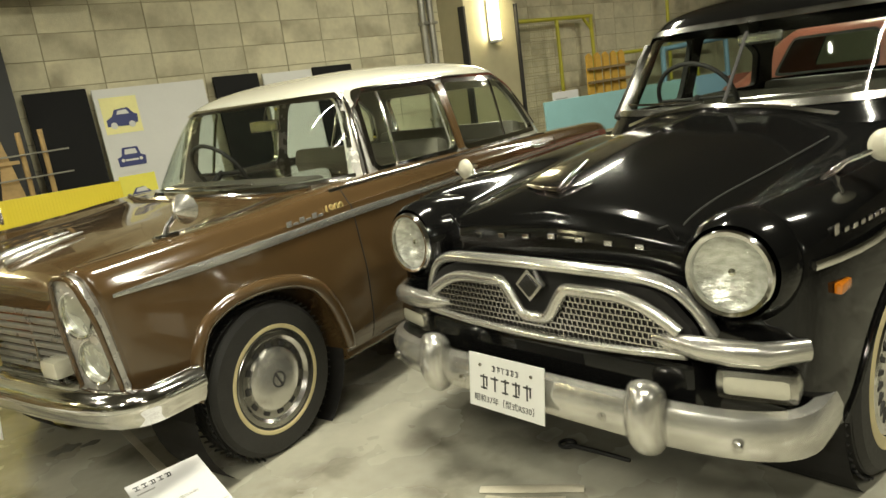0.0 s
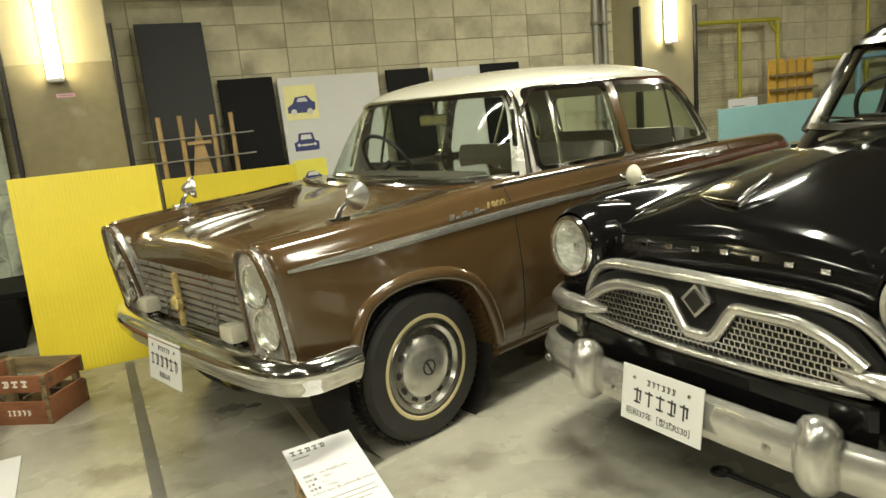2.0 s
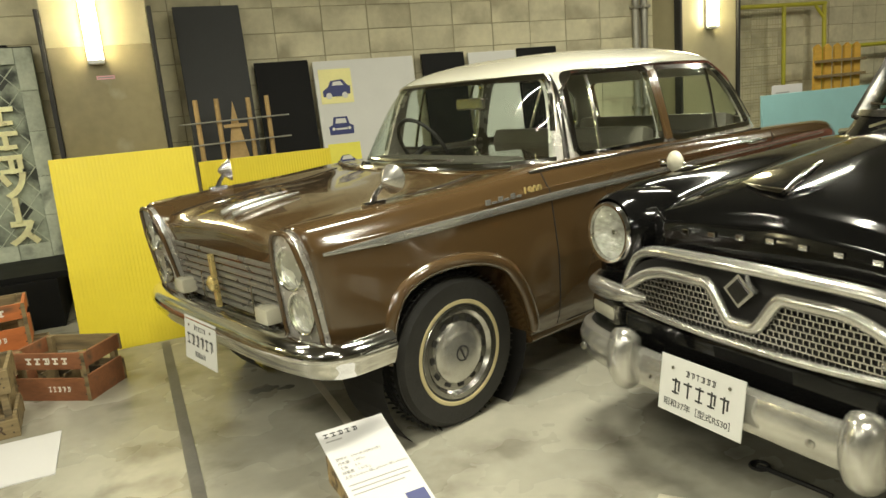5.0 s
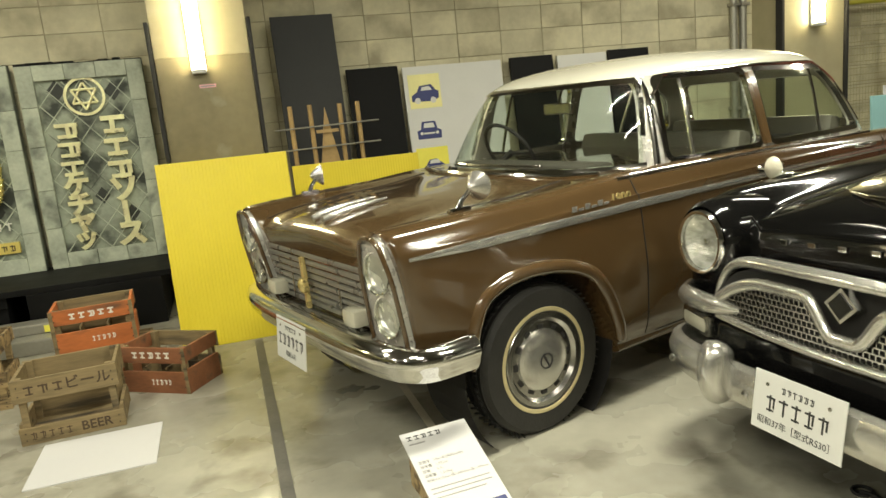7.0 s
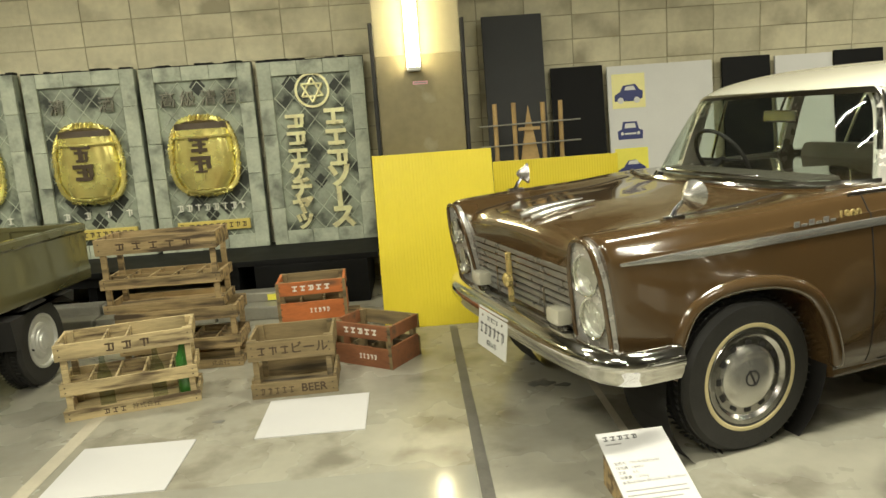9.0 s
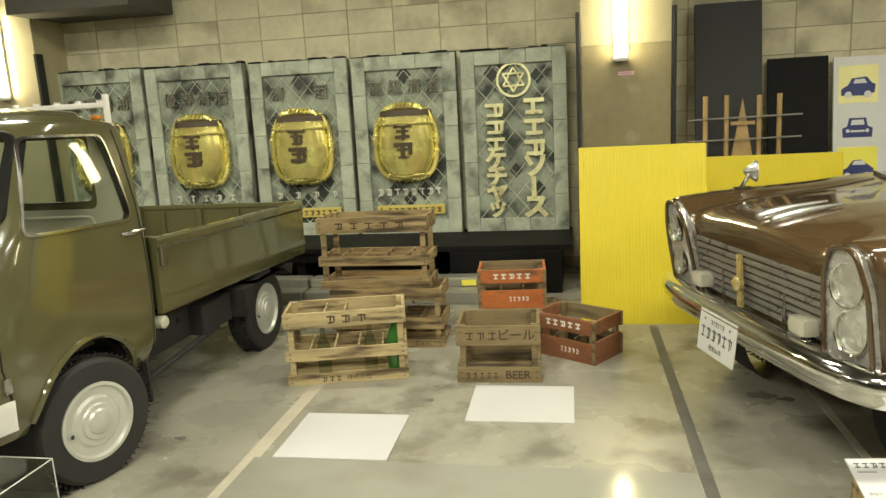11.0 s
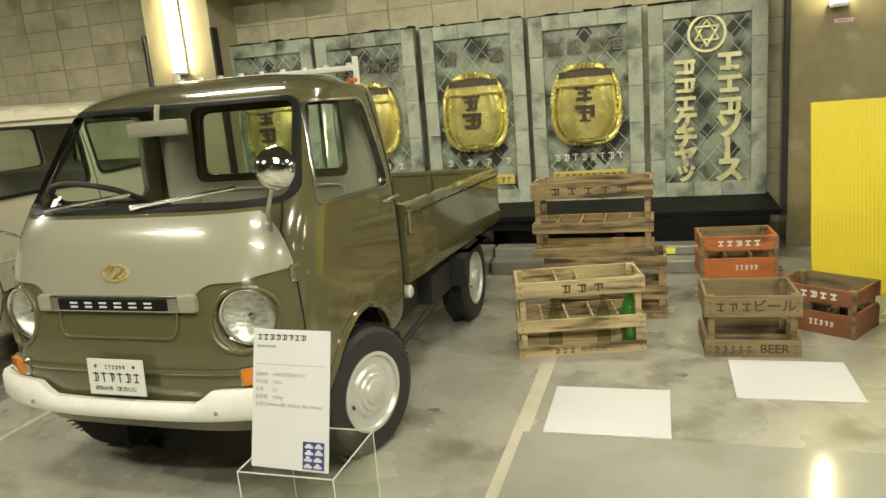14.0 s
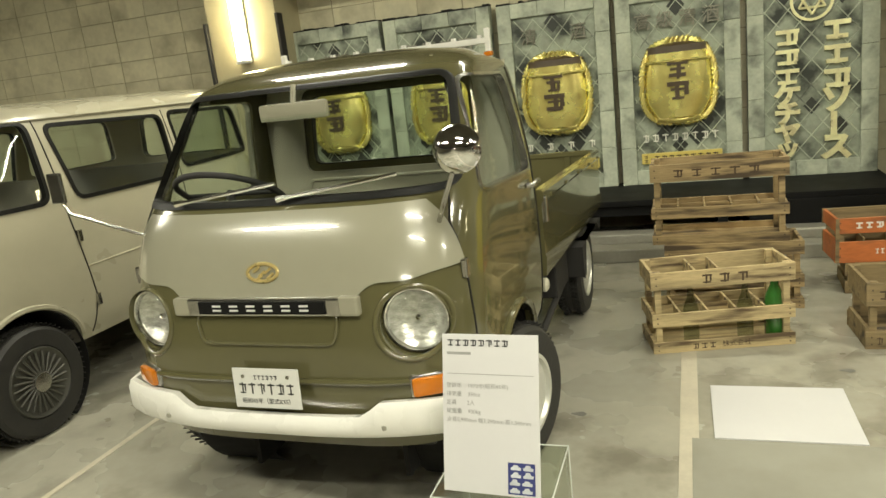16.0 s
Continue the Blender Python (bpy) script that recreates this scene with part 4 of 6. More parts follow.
            e = 2 / (nf if c > 0 else nr)
            ring.append((cx + ax * math.copysign(abs(c) ** e, c), hw * math.copysign(abs(s) ** e, s), z))
        out.append(ring)
    return out


def stack_shell(levels, outer=0.0, inner=-0.03, per=5, top=0.0, floor_open=True):
    """A hollow hood of the stacked outlines, closed at the top, as one solid."""
    bm = bmesh.new()
    a = stack_rings(levels, outer, per)
    b = stack_rings(levels, inner, per)
    ra = [[bm.verts.new((x, y, z + (outer if k == len(a) - 1 else 0))) for x, y, z in r] for k, r in enumerate(a)]
    rb = [[bm.verts.new((x, y, min(z, a[-1][0][2] + inner + 0.0 * k))) for x, y, z in r] for k, r in enumerate(b[:-1])]
    cap_grid(bm, ra)
    cap_grid(bm, rb)
    bm.faces.new(ra[-1])
    bm.faces.new(rb[-1])
    n = len(ra[0])
    for j in range(n):
        bm.faces.new((ra[0][j], ra[0][(j + 1) % n], rb[0][(j + 1) % n], rb[0][j]))
    bmesh.ops.recalc_face_normals(bm, faces=bm.faces)
    return bm


def rounded(points, r=0.04, n=5, grow=0.0):
    """An outline with rounded corners, optionally grown outward."""
    pts = [Vector(p) for p in points]
    if grow:
        area = sum(a.x * b.y - b.x * a.y for a, b in zip(pts, pts[1:] + pts[:1]))
        sg = 1 if area > 0 else -1
        k = len(pts)
        res = []
        for i, p in enumerate(pts):
            d1, d2 = (p - pts[i - 1]).normalized(), (pts[(i + 1) % k] - p).normalized()
            n1, n2 = Vector((d1.y, -d1.x)) * sg, Vector((d2.y, -d2.x)) * sg
            b = (n1 + n2)
            res.append(p + b * grow / max(0.35, (1 + n1.dot(n2))))
        pts, r = res, r + grow
    out, k = [], len(pts)
    for i, p in enumerate(pts):
        a, b = pts[i - 1] - p, pts[(i + 1) % k] - p
        d = min(r, a.length * 0.45, b.length * 0.45)
        s, e = p + a.normalized() * d, p + b.normalized() * d
        for j in range(n + 1):
            f = j / n
            out.append(tuple(s * (1 - f) ** 2 + p * 2 * f * (1 - f) + e * f * f))
    return out


class Skin:
    """Finds the surface of a vehicle from its side, its top or its front."""

    def __init__(self, me):
        self.tree = BVHTree.FromPolygons([v.co[:] for v in me.vertices], [p.vertices[:] for p in me.polygons])

    def side(self, x, z, sgn=1, proud=0.0):
        h = self.tree.ray_cast(Vector((x, sgn * 3, z)), Vector((0, -sgn, 0)))[0]
        return Vector((x, (h.y if h else sgn * 0.8) + sgn * proud, z))

    def top(self, x, y, proud=0.0):
        h = self.tree.ray_cast(Vector((x, y, 3)), Vector((0, 0, -1)))[0]
        return Vector((x, y, (h.z if h else 0.9) + proud))

    def front(self, y, z, proud=0.0):
        h = self.tree.ray_cast(Vector((3, y, z)), Vector((-1, 0, 0)))[0]
        return Vector(((h.x if h else 0.6) + proud, y, z))


def between(a, b, n):
    return [(a[0] + (b[0] - a[0]) * i / (n - 1), a[1] + (b[1] - a[1]) * i / (n - 1)) for i in range(n)]


def along(points, per=6):
    """Points joined by short straight steps."""
    out = []
    for a, b in zip(points, points[1:]):
        out += between(a, b, per + 1)[:-1]
    return out + [points[-1]]


def wheel(parent, x, y, r, w, kind, steer=0.0):
    """A wheel whose outer face looks along +y (or -y on the other side)."""
    sgn = 1 if y > 0 else -1
    wh = new("wheel")
    wh.empty_display_size = 0.1
    wh.parent = parent
    wh.matrix_basis = pose(x, y, r - 0.004, 0, 0, steer) @ pose(0, 0, 0, -90 * sgn)
    rim = r * (0.60 if kind != "van" else 0.62)
    h = w / 2
    prof = [(rim, -h * 0.8), (rim * 1.06, -h), (r * 0.93, -h), (r * 0.985, -h * 0.72)]
    for i in range(5):
        c = -h * 0.62 + i * h * 0.31
        prof += [(r, c - h * 0.11), (r, c + h * 0.11), (r - 0.006, c + h * 0.13), (r - 0.006, c + h * 0.18)]
    prof += [(r * 0.985, h * 0.78), (r * 0.93, h), (r * 0.8, h * 1.03), (rim * 1.06, h), (rim, h * 0.8)]
    part("tyre", lathe(prof, 48), "tread", wh, "worn black tyre", 30)
    bm = bmesh.new()
    for k in range(64):
        a = 2 * math.pi * k / 64
        box(-0.004, -h * 0.74, -0.002, 0.004, -h * 0.3, 0.002, 0, bm, Matrix.Rotation(a, 4, "Z") @ pose(r - 0.0055, 0, 0) @ pose(0, 0, 0, 90, 0, 0) @ pose(0, 0, 0, 0, 0, 20))
        box(-0.004, h * 0.3, -0.002, 0.004, h * 0.74, 0.002, 0, bm, Matrix.Rotation(a + 0.04, 4, "Z") @ pose(r - 0.0055, 0, 0) @ pose(0, 0, 0, 90, 0, 0) @ pose(0, 0, 0, 0, 0, -20))
    part("tread_block", bm, "tread", wh)["kind"] = "stuff"
    part("wheel_back", lathe([(0, -h * 0.3), (rim, -h * 0.3), (rim * 1.02, -h * 0.8)], 32), "rubber", wh)
    if kind == "whitewall":
        part("white_band", lathe([(rim * 1.08, h * 1.0), (rim * 1.10, h * 1.035), (rim * 1.16, h * 1.04), (rim * 1.18, h * 1.005)], 56), "whitewall", wh, "thin cream whitewall ring", 30)
        part("rim", lathe([(rim * 1.06, h * 0.92), (rim * 1.03, h * 1.0), (rim * 0.93, h * 0.98), (rim * 0.85, h * 0.80), (rim * 0.6, h * 0.78)], 56), "dull_chrome", wh, "worn chrome trim ring", 30)
        cap = part("hubcap", lathe([(rim * 0.68, h * 0.74), (rim * 0.67, h * 0.92), (rim * 0.60, h * 1.02), (rim * 0.42, h * 1.10), (rim * 0.2, h * 1.14), (0, h * 1.15)], 48), "satin", wh, "broad shallow chrome hubcap", 30)
        part("cap_ring", lathe([(rim * 0.175, h * 1.14), (rim * 0.175, h * 1.165), (rim * 0.145, h * 1.165), (rim * 0.145, h * 1.14)], 40), "rubber", cap)
        part("cap_emblem", box(-0.004, -rim * 0.19, h * 1.14, 0.004, rim * 0.19, h * 1.17, 0.001, m=pose(0, 0, 0, 0, 0, 25)), "rubber", cap)
        for k in range(12):
            a = 2 * math.pi * k / 12
            part("slot", box(rim * 0.70, -0.014, h * 0.79, rim * 0.79, 0.014, h * 0.80 + 0.004, 0.001, m=Matrix.Rotation(a, 4, "Z")), "rubber", wh, "dark vent slot")
    elif kind == "slotted":
        part("white_band", lathe([(rim * 1.05, h * 1.0), (rim * 1.07, h * 1.035), (rim * 1.24, h * 1.04), (rim * 1.26, h * 1.005)], 56), "whitewall", wh, "cream whitewall ring", 30)
        part("hubcap", lathe([(rim * 1.05, h * 0.95), (rim * 0.98, h * 1.06), (rim * 0.8, h * 1.02), (rim * 0.6, h * 0.98), (rim * 0.42, h * 1.15), (0, h * 1.2)], 48), "chrome", wh, "wide chrome wheel cover", 30)
        for k in range(24):
            a = 2 * math.pi * k / 24
            part("slot", box(rim * 0.66, -0.008, h * 1.0, rim * 0.9, 0.008, h * 1.055, 0.001, m=Matrix.Rotation(a, 4, "Z")), "rubber", wh, "dark vent slot")
    elif kind == "silver":
        part("rim", lathe([(rim * 1.04, h * 0.9), (rim * 1.04, h * 1.04), (rim * 0.95, h * 1.05), (rim * 0.90, h * 0.86), (rim * 0.70, h * 0.82), (rim * 0.62, h * 0.95), (rim * 0.4, h * 0.96)], 48), "rim_silver", wh, "silver painted steel rim", 30)
        part("hubcap", lathe([(rim * 0.50, h * 0.94), (rim * 0.46, h * 1.06), (rim * 0.34, h * 1.06), (rim * 0.30, h * 1.16), (rim * 0.15, h * 1.22), (0, h * 1.23)], 40), "rim_silver", wh, "round silver hub cap", 30)
        part("valve", rod((rim * 0.72, 0.02, h * 0.85), (rim * 0.80, 0.02, h * 1.05), 0.006), "rubber", wh)
    else:
        part("rim", lathe([(rim * 1.04, h * 0.9), (rim * 1.0, h * 1.04), (rim * 0.9, h * 0.9), (rim * 0.3, h * 0.75), (0, h * 0.8)], 40), "dark_steel", wh, "dull grey steel rim", 30)
        bm = bmesh.new()
        for k in range(24):
            a = 2 * math.pi * k / 24
            rod((rim * 0.25 * math.cos(a), rim * 0.25 * math.sin(a), h * 1.0), (rim * 0.88 * math.cos(a + 0.2), rim * 0.88 * math.sin(a + 0.2), h * 0.95), 0.006, bm, 5)
        part("spoke", bm, "dark_steel", wh, "wire-spoke trim")["kind"] = "stuff"
        part("hubcap", lathe([(rim * 0.3, h * 0.9), (rim * 0.27, h * 1.15), (0, h * 1.2)], 28), "dull_chrome", wh, sm=30)
    return wh


def headlamp(parent, at, r, ring=0.02, toward=(1, 0, 0), deep=0.05):
    m = Matrix.Translation(at) @ Vector(toward).to_track_quat("Z", "Y").to_matrix().to_4x4()
    lamp = part("headlamp", lathe([(r + ring, -deep), (r + ring, 0.0), (r + ring * 0.6, 0.014), (r, 0.012), (r * 0.97, -0.004)], 40, m=m), "chrome", parent, "round headlamp with a chrome ring", 40)
    part("reflector", lathe([(r * 0.99, -0.003), (r * 0.85, -0.02), (r * 0.6, -0.036), (r * 0.3, -0.045), (0, -0.047)], 36, m=m), "bowl", lamp, "silvered reflector with glint patches in its colour", 50)
    part("lens", lathe([(r * 0.99, -0.002), (r * 0.85, 0.014), (r * 0.5, 0.028), (0, 0.033)], 36, m=m), "lens", lamp, "domed clear lens", 50)
    part("bulb", lathe([(0, -0.012), (r * 0.10, -0.016), (r * 0.10, -0.03), (0, -0.034)], 14, m=m), "chrome", lamp)
    return lamp


def window_tool(axis, pts, a, b, grow=0.0):
    """The solid that cuts a window; one that cuts a screen leans back with it."""
    bm = extrude_poly(rounded(pts, 0.05, grow=grow), b - a, axis, a)
    if axis == "x":
        z0 = min(p[1] for p in pts)
        for v in bm.verts:
            v.co.x -= (v.co.z - z0) * (0.25 if a == -0.75 else 0.85 if a > -0.9 else (0.0 if b < 0 and a > -1.5 else -0.5))
    return bm


def cabin_windows(parent, levels, shell, wins, trim, glass_mat="pane", proud=0.006, wide=0.022):
    """Glass and trims for windows given as (axis, outline, from, to, name)."""
    for axis, pts, a, b, name in wins:
        tool = window_tool(axis, pts, a, b)
        me = solve_mesh(stack_shell(levels, -0.012, -0.018), [("INTERSECT", tool)])
        pane = part(name, me, glass_mat, parent, "curved clear car glass", 40)
        pane.visible_shadow = False
        if trim:
            big = window_tool(axis, pts, a, b, wide)
            small = window_tool(axis, pts, a, b, -0.004)
            me = solve_mesh(stack_shell(levels, proud, -0.022), [("INTERSECT", big), ("DIFFERENCE", small)])
            part(name + "_trim", me, trim, pane, "polished window surround" if "chrome" in trim else "black rubber window seal", 40)


def seat_row(parent, x, w, z, h, material="seat", gap=0.0):
    part("seat_cushion", box(x - 0.02, -w, z, x + 0.45, w, z + 0.14, 0.04), material, parent, sm=40)
    part("seat_back", box(-0.10, -w, 0, 0.02, w, h, 0.04, m=pose(x, 0, z + 0.12, 0, -12, 0)), material, parent, sm=40)


def steering_wheel(parent, x, y, z, r=0.2, tilt=40):
    m = pose(x, y, z, 0, -tilt, 0)
    pts = [m @ Vector((r * math.cos(a), r * math.sin(a), 0)) for a in np.linspace(0, 2 * math.pi, 40, endpoint=False)]
    sw = part("steering_wheel", sweep(pts, 0.011, n=8, closed=True), "rubber", parent, "thin black steering wheel", 50)
    part("spoke", rod(m @ Vector((0, -r, 0)), m @ Vector((0, r, 0)), 0.008), "rubber", sw)
    part("column", rod(m @ Vector((0, 0, 0.01)), m @ Vector((0.0, 0, -0.4)), 0.018), "rubber", sw)


def surface_line(parent, name, pts, r, material, flat=1.0, label="", level=6):
    return part(name, sweep(pts, r, n=level, flat=flat), material, parent, label, 50)


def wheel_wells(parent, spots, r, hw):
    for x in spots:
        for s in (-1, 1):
            # arch liner whose shade is in its near-black colour
            part("wheel_well", lathe([(r - 0.006, -0.30), (r - 0.006, 0.0)], 40, m=pose(x, s * (hw - 0.05), 0.30, -90 * s)), "seam", parent, "inner wheel arch coloured near-black as shade")


def plate(parent, m, w, h, title, sub, seed):
    p = part("display_plate", box(-w / 2, -h / 2, -0.002, w / 2, h / 2, 0.002, 0.0008), "white", parent, "white display plate with printed lines")
    p.matrix_basis = m
    word_bars([((i - 2.5) * w * 0.062, 0, w * 0.05, h * 0.13) for i in range(6)], "print", p, pose(0, h * 0.28, 0.002), 0.001, seed)
    n = title
    word_bars([((i - (n - 1) / 2) * w * 0.145, 0, w * 0.115, h * 0.32) for i in range(n)], "print", p, pose(0, 0.0, 0.002), 0.001, seed + 1)
    lettering(sub, h * 0.15, "print", p, pose(0, -h * 0.33, 0.0025), 0.0004)
    for sx in (-0.34, 0.34):
        part("bolt", lathe([(0.006, 0), (0.006, 0.003), (0, 0.004)], 10, m=pose(sx * w, h * 0.3, 0.002)), "dull_chrome", p)
    return p


FACE_X = Matrix(((0, 0, 1, 0), (1, 0, 0, 0), (0, 1, 0, 0), (0, 0, 0, 1)))    # a text plane that faces the car's front


# ---- brown sedan ----
def brown_sedan(m):
    c = thing("sedan", "brown four-door sedan with a cream roof and chrome trim", "car", m)
    half = lambda zb, w, zs, zt, deck, mid, inset=0.0: [(0, zb), (w * 0.86, zb), (w * 0.965, zb + 0.06), (w, zb + 0.22), (w, zs), (w * 0.985, zs + 0.055), (w * 0.93, zt), (w * 0.80, zt + 0.004), (w * 0.62, deck), (w * 0.3, mid), (0, mid + 0.006)]
    st = [
        (0.60, 0.16, half(0.47, 0.795, 0.82, 0.925, 0.825, 0.832)),
        (0.575, 0.14, half(0.45, 0.812, 0.825, 0.935, 0.868, 0.878)),
        (0.45, 0.08, half(0.40, 0.825, 0.83, 0.945, 0.905, 0.918)),
        (0.20, 0.02, half(0.26, 0.835, 0.835, 0.955, 0.935, 0.95)),
        (-0.10, 0.0, half(0.22, 0.838, 0.845, 0.965, 0.95, 0.968)),
        (-0.40, 0.0, half(0.22, 0.838, 0.855, 0.985, 0.985, 0.995)),
        (-0.80, 0.0, half(0.22, 0.838, 0.86, 0.99, 0.99, 0.99)),
        (-1.60, 0.0, half(0.22, 0.838, 0.865, 0.985, 0.985, 0.985)),
        (-2.40, 0.0, half(0.22, 0.836, 0.86, 0.96, 0.965, 0.965)),
        (-3.00, 0.0, half(0.26, 0.83, 0.85, 0.945, 0.935, 0.94)),
        (-3.50, 0.0, half(0.34, 0.815, 0.83, 0.925, 0.895, 0.90)),
        (-3.68, 0.0, half(0.40, 0.79, 0.80, 0.90, 0.85, 0.85)),
    ]
    cuts = []
    arch = [(0.36, 0.05), (0.35, 0.475), (0.333, 0.558), (0.295, 0.628), (0.20, 0.672), (0.08, 0.684), (-0.06, 0.672), (-0.16, 0.645), (-0.245, 0.60), (-0.315, 0.503), (-0.372, 0.361), (-0.405, 0.24), (-0.43, 0.05)]
    for x in (0.0, -2.55):
        for s in (-1, 1):
            cuts.append(("DIFFERENCE", extrude_poly([(x + a, b) for a, b in rounded(arch, 0.05)], 0.5, "y", 0.5 if s > 0 else -1.0)))
    me = solve_mesh(body_loft(st), cuts)
    skin = Skin(me)
    part("body", me, "brown_paint", c, "glossy brown painted body", 35)
    wheel_wells(c, (0.0, -2.55), 0.40, 0.83)
    for x in (0.0, -2.55):
        for s in (-1, 1):
            edge = rounded(arch, 0.05, grow=0.022)
            lip = [skin.side(x + a, b, s, -0.008) for a, b in edge if b > (0.44 if x + a > x else 0.27)]
            surface_line(c, "arch_lip", lip, [0.012] + [0.030] * (len(lip) - 2) + [0.012], "brown_paint", label="flared wheel arch edge", level=12)
            wheel(c, x, s * 0.70, 0.312, 0.165, "whitewall")
    # greenhouse
    lv = [(0.965, -0.35, -2.90, 0.765, 3.6, 4.6), (1.02, -0.41, -2.84, 0.75, 3.8, 4.8), (1.20, -0.56, -2.68, 0.70, 4.6, 5.0), (1.35, -0.71, -2.53, 0.65, 5.6, 5.0),
          (1.43, -0.86, -2.40, 0.60, 5.2, 4.4), (1.482, -1.12, -2.15, 0.46, 4.2, 3.8), (1.502, -1.36, -1.90, 0.24, 3, 3)]
    side1 = [(-0.875, 1.01), (-1.55, 1.01), (-1.55, 1.37), (-0.91, 1.37)]
    side2 = [(-1.63, 1.01), (-2.56, 1.01), (-2.46, 1.22), (-2.28, 1.35), (-1.63, 1.37)]
    ws = [(-0.735, 1.005), (0.735, 1.005), (0.635, 1.365), (-0.635, 1.365)]
    rw = [(-0.60, 1.03), (0.60, 1.03), (0.50, 1.31), (-0.50, 1.31)]
    wins = [("y", side1, -1.0, 0.0, "side_window"), ("y", side1, 0.0, 1.0, "side_window"), ("y", side2, -1.0, 0.0, "side_window"), ("y", side2, 0.0, 1.0, "side_window"),
            ("x", ws, -0.75, 0.2, "windshield"), ("x", rw, -3.2, -2.45, "rear_window")]
    tools = [("DIFFERENCE", window_tool(ax, p, a, b)) for ax, p, a, b, _ in wins]
    me = solve_mesh(stack_shell(lv, 0.0, -0.035), tools)
    cskin = Skin(mesh_of(stack_shell(lv, 0.0, -0.035), "cabin_form"))
    # lower half of the posts is brown and chrome, the roof cream
    roof = part("roof", me, "cream_paint", c, "cream painted roof with bright posts", 35)
    me.materials.append(M["bezel"])
    for poly in me.polygons:
        q = poly.center
        if q.x > -2.30 and q.z < 1.385:
            poly.material_index = 1
    cabin_windows(c, lv, None, wins, "chrome")
    for s in (-1, 1):
        apost = [cskin.side(-0.80 - 0.055 * f, 0.99 + 0.38 * f, s, 0.004) for f in np.linspace(0, 1, 10)]
        surface_line(c, "windshield_post", apost, [0.026, 0.024, 0.022, 0.021, 0.020, 0.019, 0.019, 0.018, 0.016, 0.014], "chrome", 0.6, "chrome windshield post", 10)
        vent = [cskin.side(-1.03 - 0.03 * f, 1.01 + 0.35 * f, s, -0.004) for f in np.linspace(0, 1, 8)]
        surface_line(c, "vent_post", vent, 0.010, "chrome", label="chrome quarter-light post")
        bar = [cskin.side(-2.10 - 0.06 * f, 1.01 + 0.34 * f, s, -0.004) for f in np.linspace(0, 1, 8)]
        surface_line(c, "vent_post", bar, 0.009, "chrome", label="chrome quarter-light post")
        post = [cskin.side(-1.59, 1.0 + 0.36 * f, s, 0.004) for f in np.linspace(0, 1, 8)]
        surface_line(c, "door_post", post, 0.026, "brown_paint", label="brown centre post")
        gut = [cskin.side(x, z, s, 0.006) for x, z in along([(-0.855, 1.02), (-0.865, 1.30), (-0.97, 1.385), (-1.7, 1.395), (-2.22, 1.385), (-2.46, 1.27), (-2.63, 1.03)], 8)]
        surface_line(c, "roof_gutter", gut, 0.009, "chrome", label="chrome drip rail")
        belt = [skin.side(x, 0.975 - 0.018 * max(0, -x - 1.6), s, -0.004) for x in np.linspace(-0.45, -2.6, 24)]
        surface_line(c, "belt_trim", belt, 0.010, "chrome", label="chrome belt moulding")
        trim = [skin.side(x, 0.845 + 0.02 * min(1, max(0, (0.62 - x) / 1.2)), s, 0.003) for x in np.linspace(0.60, -3.4, 50)]
        surface_line(c, "side_trim", trim, [0.019 * min(1, 0.35 + i * 0.2) * (1 if i < 18 else 0.75) for i in range(50)], "satin", 0.35, "bright side moulding")
        for x, pts in ((-0.55, [(-0.52, 0.97), (-0.54, 0.86), (-0.57, 0.6), (-0.57, 0.28)]), (-1.655, [(-1.655, 0.96), (-1.655, 0.28)]), (-2.50, [(-2.66, 0.94), (-2.55, 0.80), (-2.30, 0.60)])):
            surface_line(c, "door_gap", [skin.side(a, b, s, 0.0) for a, b in along(pts, 8)], 0.0035, "seam", label="dark door gap")
        surface_line(c, "sill_gap", [skin.side(x, 0.275, s, 0.0) for x in np.linspace(-0.64, -2.1, 20)], 0.003, "seam")
        for x in (-1.48, -2.40):
            h = part("door_handle", sweep([skin.side(x + 0.09, 0.905, s, 0.0), skin.side(x + 0.08, 0.905, s, 0.03), skin.side(x - 0.07, 0.905, s, 0.03), skin.side(x - 0.09, 0.905, s, 0.0)], 0.010, n=8), "chrome", c, "chrome door handle", 50)
            part("handle_plate", sweep([skin.side(x + 0.10, 0.905, s, 0.002), skin.side(x - 0.10, 0.905, s, 0.002)], 0.014, n=8, flat=0.4), "chrome", h)
        # fender mirror
        b = skin.top(0.30, s * 0.70)
        mir = part("fender_mirror", sweep([b, b + Vector((-0.015, 0, 0.035)), b + Vector((-0.055, 0.012 * s, 0.075))], [0.017, 0.011, 0.010], n=8, flat=0.6), "chrome", c, "chrome fender mirror on a slim arm", 50)
        part("mirror_foot", box(-0.05, -0.016, -0.004, 0.045, 0.016, 0.014, 0.006, m=Matrix.Translation(b)), "chrome", mir)
        mm = Matrix.Translation(b + Vector((-0.085, 0.02 * s, 0.085))) @ Vector((-1, -0.35 * s, 0.02)).to_track_quat("Z", "Y").to_matrix().to_4x4()
        part("mirror_head", lathe([(0, -0.06), (0.014, -0.055), (0.034, -0.03), (0.056, 0.0), (0.054, 0.008), (0, 0.006)], 28, m=mm), "satin", mir, "bullet-shaped chrome mirror head", 40)
        # hood and cowl details
        orn = [skin.top(x, s * 0.055 - 0.02, 0.012) for x in np.linspace(0.56, 0.24, 10)]
        surface_line(c, "hood_ornament", orn, [0.016, 0.021, 0.021, 0.02, 0.018, 0.016, 0.013, 0.011, 0.008, 0.005], "satin", 1.0, "chrome rocket hood ornament", 10)
